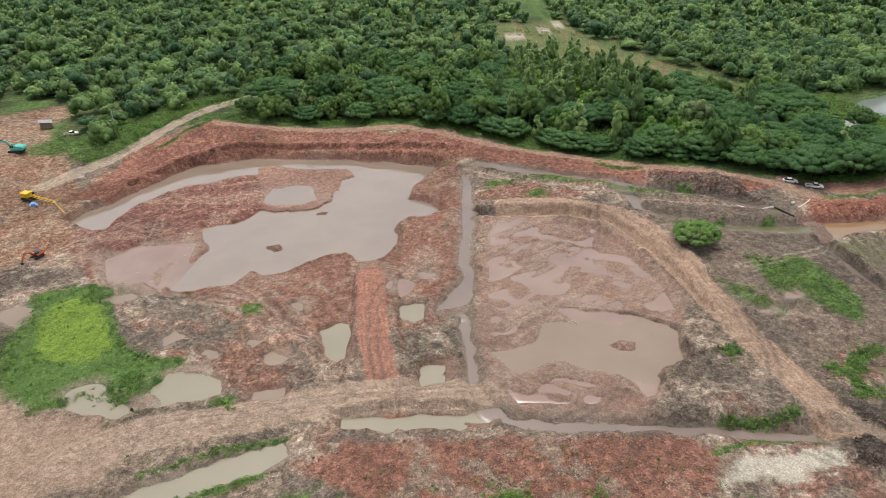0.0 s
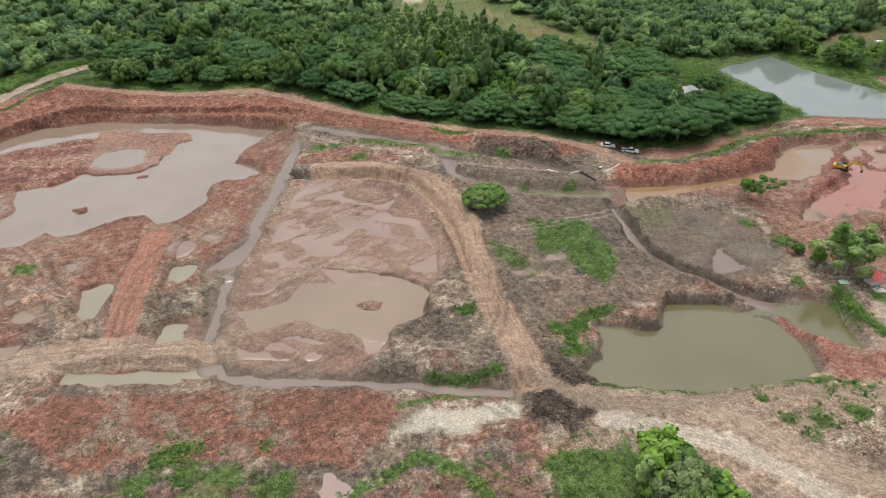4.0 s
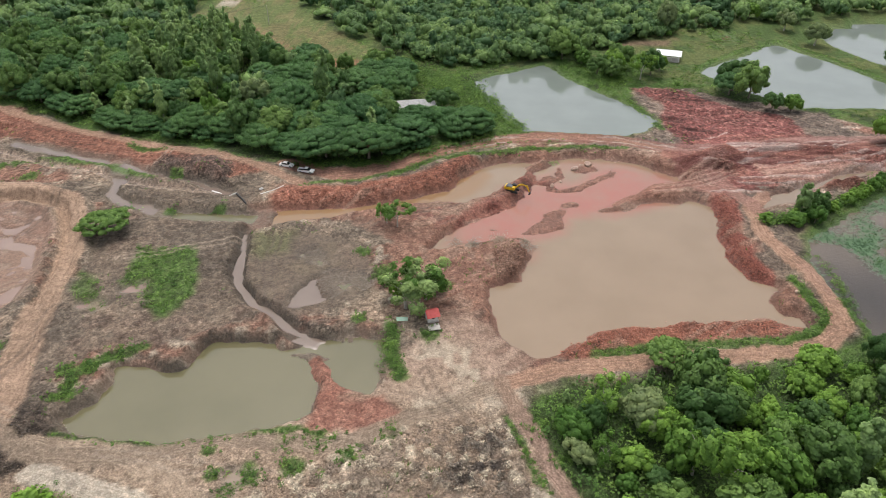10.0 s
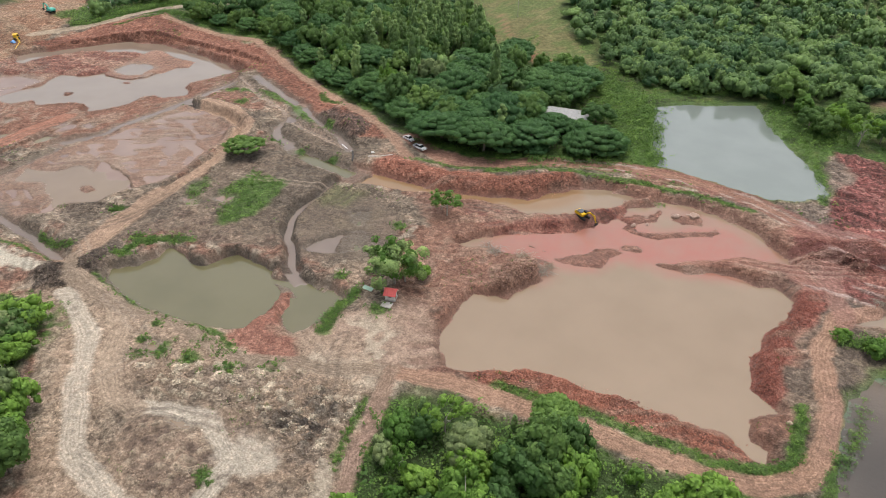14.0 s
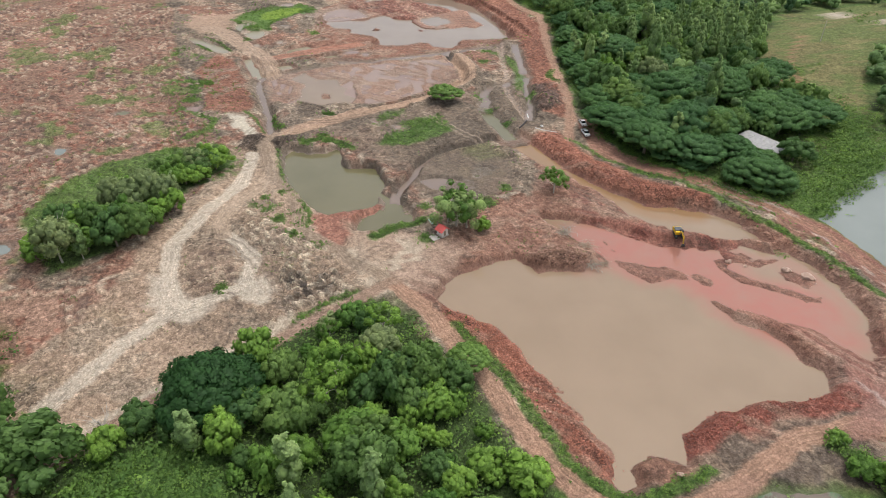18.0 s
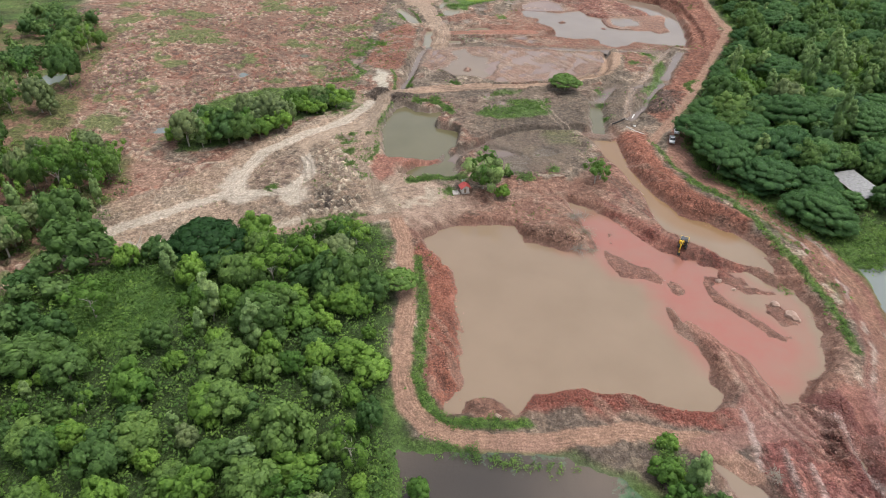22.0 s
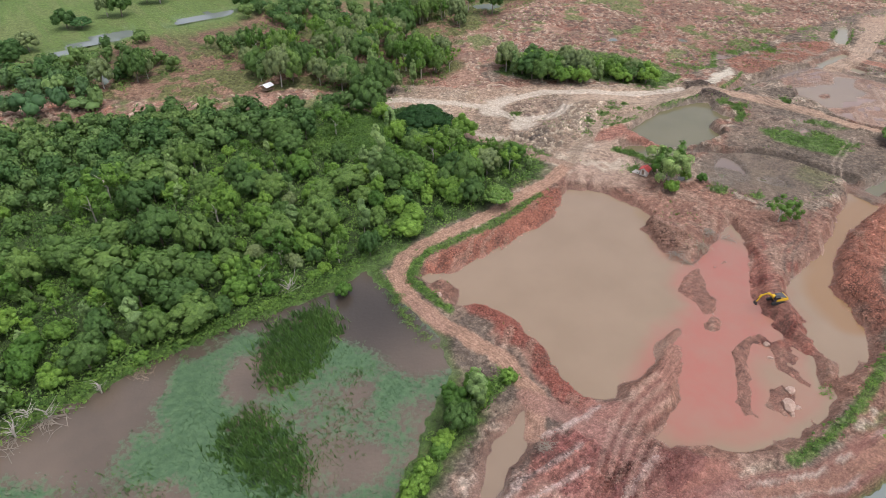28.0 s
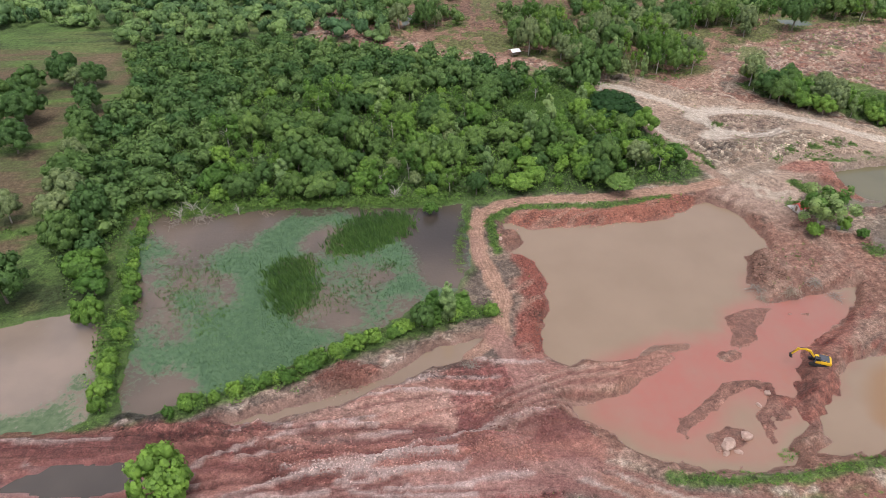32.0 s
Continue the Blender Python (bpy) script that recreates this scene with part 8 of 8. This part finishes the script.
hut = tagged(new("hut"), "small white hut with a red gable roof", "hut")
part("floor_slab", box(2.6, 2.5, 0.35, (0, 0, 0.15), bevel=0.03), CONCRETE, hut)
for side in (-1, 1):
    part("side_wall", box(2.2, 0.1, 1.7, (0, side * 1.0, 1.1)), WALL, hut)
    part("gable_wall", profile([(-1.0, 0.25), (1.0, 0.25), (1.0, 1.95), (0, 2.75), (-1.0, 1.95)], 0.1), WALL, hut).matrix_basis = pose(side * 1.1, 0, 0, 0, 0, 90)
part("door", box(0.05, 0.7, 1.5, (1.17, -0.2, 1.05)), TIMBER, hut)
part("window", box(0.7, 0.05, 0.6, (0, -1.07, 1.3)), GLASS, hut)
gable_roof(3.0, 2.9, 0.95, 1.85, 0.07, RED_ROOF, hut)
stand(hut, 158.4, 118.6, 18, 0.05)
pad = tagged(new("concrete_pad"), "pale round-cornered concrete pad before the hut", "concrete pad")
part("slab", box(2.6, 2.2, 0.2, (0, 0, 0.1), bevel=0.08), CONCRETE, pad)
stand(pad, 158.9, 116.0, 10)
bench = tagged(new("garden_shelter"), "small wooden frame shelter under the tree", "shelter")
for sx in (-0.6, 0.6):
    for sy in (-0.5, 0.5):
        part("post", rod((sx, sy, -0.1), (sx, sy, 1.6), 0.05, sides=6), TIMBER, bench)
part("seat", box(1.4, 1.1, 0.08, (0, 0, 0.6)), TIMBER, bench)
part("top", box(1.5, 1.2, 0.06, (0, 0, 1.62)), TIMBER, bench)
stand(bench, 154.6, 119.2, 10)
net = tagged(new("green_sheet"), "faded green sheet lying over planks", "sheet")
part("cloth", box(2.6, 1.3, 0.12, (0, 0, 0.3), (4, 6, 0), bevel=0.05), GREEN_SHEET, net)
part("plank", rod((-2.6, -0.7, 0.15), (2.8, -0.9, 0.18), 0.08, sides=6), TIMBER, net)
stand(net, 151.8, 118.2, 6)

shed = tagged(new("open_shed"), "open-sided shed with a white metal roof", "shed")
part("floor_slab", box(10, 6.5, 0.4, (0, 0, 0.15), bevel=0.04), CONCRETE, shed)
for k in range(4):
    for side in (-1, 1):
        part("post", rod((-4.5 + k * 3, side * 2.9, 0.2), (-4.5 + k * 3, side * 2.9, 3.0), 0.1), WHITE, shed)
part("back_wall", box(0.15, 5.6, 1.2, (-4.6, 0, 0.9)), CONCRETE, shed)
gable_roof(11, 7.6, 1.3, 3.0, 0.08, WHITE_TIN, shed)
stand(shed, 265.9, 295, -20)
tank = tagged(new("white_tank"), "white upright water tank on posts", "tank")
part("vessel", rod((0, 0, 1.5), (0, 0, 3.6), 1.0, 1.0, 18), WHITE, tank)
part("lid", rod((0, 0, 3.6), (0, 0, 4.0), 1.0, 0.35, 18), WHITE, tank)
for k in range(4):
    part("leg", rod((0.7 * math.cos(k * 1.57), 0.7 * math.sin(k * 1.57), -0.1), (0.7 * math.cos(k * 1.57), 0.7 * math.sin(k * 1.57), 1.5), 0.08, sides=6), STEEL, tank)
stand(tank, 272.1, 327.9, 0)

def field_shelter(x, y, turn):
    """A tiny open shelter: four posts, a raised floor and a tin gable roof."""
    root = tagged(new("field_shelter"), "tiny open field shelter with a pale tin roof", "shelter", "shelters on the cleared land")
    for sx in (-1.6, 1.6):
        for sy in (-1.3, 1.3):
            part("post", rod((sx, sy, -0.2), (sx, sy, 2.2), 0.07, sides=6), TIMBER, root)
    part("platform", box(3.4, 2.8, 0.12, (0, 0, 0.6), bevel=0.02), TIMBER, root)
    gable_roof(4.4, 3.8, 0.8, 2.2, 0.06, WHITE_TIN, root)
    stand(root, x, y, turn)


for x0, y0, turn in ((222.7, -19.5, 20), (269, -72.8, 60), (147, -40, 10)):
    field_shelter(x0, y0, turn)

barn = tagged(new("tin_shelter"), "low grey tin-roofed shelter half hidden by trees", "shelter")
for k in range(8):
    sheet_part = part("roof_sheet", box(1.55, 6.4, 0.05, (-5.6 + k * 1.6, 0, 4.2 + 0.03 * (k % 2)), (9, 0, 0)), TIN, barn)
    for q in range(4):
        part("rib", rod((-6.2 + k * 1.6 + q * 0.4, -3.15, 3.75 + 0.03 * (k % 2)), (-6.2 + k * 1.6 + q * 0.4, 3.15, 4.75 + 0.03 * (k % 2)), 0.035, sides=5), TIN, sheet_part)
for sx in (-5.8, 0, 5.8):
    for sy in (-2.8, 2.8):
        part("post", rod((sx, sy, -0.2), (sx, sy, 4.2 + sy * 0.158), 0.1, sides=8), TIMBER, barn)
stand(barn, 153.5, 236.0, 10, -0.6)
barn.scale = (1.25, 1.15, 1.0)

lean = tagged(new("plank_shed"), "weathered plank shed with a tin roof", "shed")
for k in range(7):
    part("plank", box(0.55, 0.06, 2.2, (-1.8 + k * 0.6, 1.6, 1.1)), TIMBER, lean)
    part("plank", box(0.55, 0.06, 2.2, (-1.8 + k * 0.6, -1.6, 1.1)), TIMBER, lean)
part("roof", box(4.8, 4.2, 0.06, (0, 0, 2.5), (0, 9, 0)), TIN, lean)
for sx in (-2, 2):
    for sy in (-1.6, 1.6):
        part("post", rod((sx, sy, -0.1), (sx, sy, 2.5 - sx * 0.15), 0.07, sides=6), TIMBER, lean)
stand(lean, -151, 254, 30)
tarp = tagged(new("blue_tarp"), "bright blue tarpaulin over a low frame", "tarpaulin")
part("cloth", profile([(-1.4, 0.1), (1.4, 0.1), (0.5, 1.1), (-0.2, 1.2)], 2.0, 0, 0.08), PLASTIC_BLUE, tarp)
stand(tarp, -126, 191.5, 30)


# ---- pipes, poles, boulders ----
def hose(name, points, radius, mat, label, category):
    cu = bpy.data.curves.new(name, "CURVE")
    cu.dimensions, cu.bevel_depth, cu.bevel_resolution = "3D", radius, 3
    sp = cu.splines.new("POLY")
    sp.points.add(len(points) - 1)
    for p, q in zip(sp.points, points):
        p.co = (*q, 1)
    tmp = bpy.data.objects.new(name, cu)
    me = bpy.data.meshes.new_from_object(tmp)
    bpy.data.objects.remove(tmp)
    me.materials.clear()
    me.materials.append(mat)
    return tagged(new(name, me), label, category)


def lie(points, up):
    return [(px, py, float(ground_at(px, py)) + up) for px, py in points]


hose("outlet_hose", lie([(93, 181.5), (96, 180.2), (98.5, 179), (100.5, 177.6), (101.8, 176.3)], 0.22), 0.24, PLASTIC_WHITE, "wide white outlet hose over the bank", "hose")
hose("drain_pipe", lie([(102, 176), (104, 173.6), (105.6, 171.2)], 0.3), 0.28, STEEL, "dark ribbed drain pipe down to the pond", "pipe")
hose("white_pole", lie([(109, 175.5), (112, 178.2), (115, 180.8)], 0.12), 0.12, PLASTIC_WHITE, "long white pole lying on red soil", "pole")
bag = tagged(new("white_sack"), "white plastic sack on the red bank", "sack")
part("sack_body", box(1.2, 0.8, 0.5, (0, 0, 0.22), bevel=0.18), PLASTIC_WHITE, bag)
stand(bag, 108.6, 178.5, 30)


def boulder(x, y, size, seed, label):
    """A blocky, chipped stone."""
    r = random.Random(seed)
    bm = bmesh.new()
    bmesh.ops.create_icosphere(bm, subdivisions=2, radius=1)
    cut = [Vector((r.gauss(0, 1), r.gauss(0, 1), r.gauss(0, 0.8))).normalized() for _ in range(9)]
    for v in bm.verts:
        for c in cut:
            over = v.co.dot(c) - 0.68
            if over > 0:
                v.co -= c * over
        v.co += v.co * 0.08 * noise.noise(v.co * 2 + Vector((seed, 0, 0)))
        v.co = Vector((v.co.x * size * 1.25, v.co.y * size * 0.95, v.co.z * size * 0.8))
    ob = tagged(part("boulder", bm, BOULDER), label, "boulder", "boulders in the pink pond")
    return stand(ob, x, y, r.uniform(0, 360), size * 0.3)


for i, (x0, y0, s) in enumerate([(210.2, 197.4, 1.5), (208.6, 198.6, 1.0), (211.0, 199.0, 0.8), (205.6, 195.2, 1.2), (204.6, 196.2, 0.9), (199.5, 187.5, 0.7), (196.5, 184.5, 0.8), (203.5, 186.3, 0.6), (246, 127.5, 0.7)]):
    boulder(x0, y0, s, 30 + i, "pale blocky boulder on a mud bar" if i < 5 else "small brown boulder half sunk in mud")

POLES = [(-190, 210), (-121, 247), (-56, 279), (12, 312), (80, 345)]
wires = []
for i, (x0, y0) in enumerate(POLES):
    p = tagged(new("power_pole"), "grey concrete power pole with cross-arm", "power pole", "power poles along the track")
    part("shaft", rod((0, 0, -0.5), (0, 0, 9.5), 0.16, 0.1, 8), CONCRETE, p)
    arm = part("cross_arm", box(0.12, 1.8, 0.12, (0, 0, 8.9), bevel=0.02), TIMBER, p)
    for k in (-0.8, 0, 0.8):
        part("insulator", rod((0, k, 8.95), (0, k, 9.2), 0.05, sides=6), WHITE, arm)
    stand(p, x0, y0, 26)
for (ax, ay), (bx, by) in zip(POLES, POLES[1:]):
    az, bz = float(ground_at(ax, ay)) + 9.2, float(ground_at(bx, by)) + 9.2
    for k in (-0.8, 0.8):
        pts = [(ax + (bx - ax) * s, ay + (by - ay) * s + k, az + (bz - az) * s - 3.2 * s * (1 - s)) for s in np.linspace(0, 1, 9)]
        hose("power_line", pts, 0.03, STEEL, "thin dark overhead power line", "power line")


# bare grey trees at the marsh edge
def bare_tree(x, y, size, seed):
    rng = np.random.default_rng(seed)
    v, f = limb([(0, 0, -0.3), (0.1, 0, 1.2), (0.0, 0.2, 2.2)], 0.16, 0.09)
    for k in range(16):
        a, z0, s = rng.uniform(0, 6.283), rng.uniform(0.4, 2.0), rng.uniform(1.2, 2.6)
        w, g = limb([(0, 0, z0), (math.cos(a) * s * 0.5, math.sin(a) * s * 0.5, z0 + s * 0.45), (math.cos(a + 0.4) * s, math.sin(a + 0.4) * s, z0 + s * rng.uniform(0.5, 1.1))], 0.06, 0.015, 4)
        f += [tuple(i + len(v) for i in q) for q in g]
        v += w
    ob = tagged(new("bare_tree"), "leafless grey tree at the marsh edge", "bare tree", "bare trees")
    stems = sheet("bare_crown", v, f, PALE_BARK)
    stems.parent = ob
    stand(ob, x, y, seed * 40)
    ob.scale = (size, size, size)


for i, (x0, y0) in enumerate([(333, 111), (330, 112.5), (336, 113.5), (275, 105.5), (320, 111.5), (128, 21.5), (152, -8), (196, 33)]):
    bare_tree(x0, y0, (1.5, 1.2, 1.4, 1.6, 1.1, 2.6, 3.0, 1.6)[i], 70 + i)



def brush_pile(x, y, size, seed):
    """A low heap of dead branches and roots."""
    rng = np.random.default_rng(seed)
    v, f = [], []
    for k in range(46):
        a, s, px, py, z0 = rng.uniform(0, 6.283), rng.uniform(0.5, 1.5), rng.normal() * 0.9, rng.normal() * 0.6, rng.uniform(0.02, 0.45)
        w, q = limb([(px - math.cos(a) * s, py - math.sin(a) * s, z0 * 0.6), (px, py, z0 + 0.12), (px + math.cos(a + 0.3) * s, py + math.sin(a + 0.3) * s, z0 * 0.9)], 0.06, 0.02, 4)
        f += [tuple(i + len(v) for i in c) for c in q]
        v += w
    ob = tagged(sheet("brush_pile", v, f, BARK if seed % 3 else TIMBER), "low heap of dead grey branches and roots", "brush pile", "brush piles on the bank")
    stand(ob, x, y, seed * 47)
    ob.scale = (size, size, size)


for i, (x0, y0, s) in enumerate([(183, 150.5, 1.5), (177, 153, 1.6), (170, 150.5, 1.4), (165.6, 153.8, 1.3), (184, 154, 1.0), (330, 113, 1.8), (337, 114, 1.7), (312, 110.5, 1.3), (258, 176.5, 1.0)]):
    brush_pile(x0, y0, s, 80 + i)
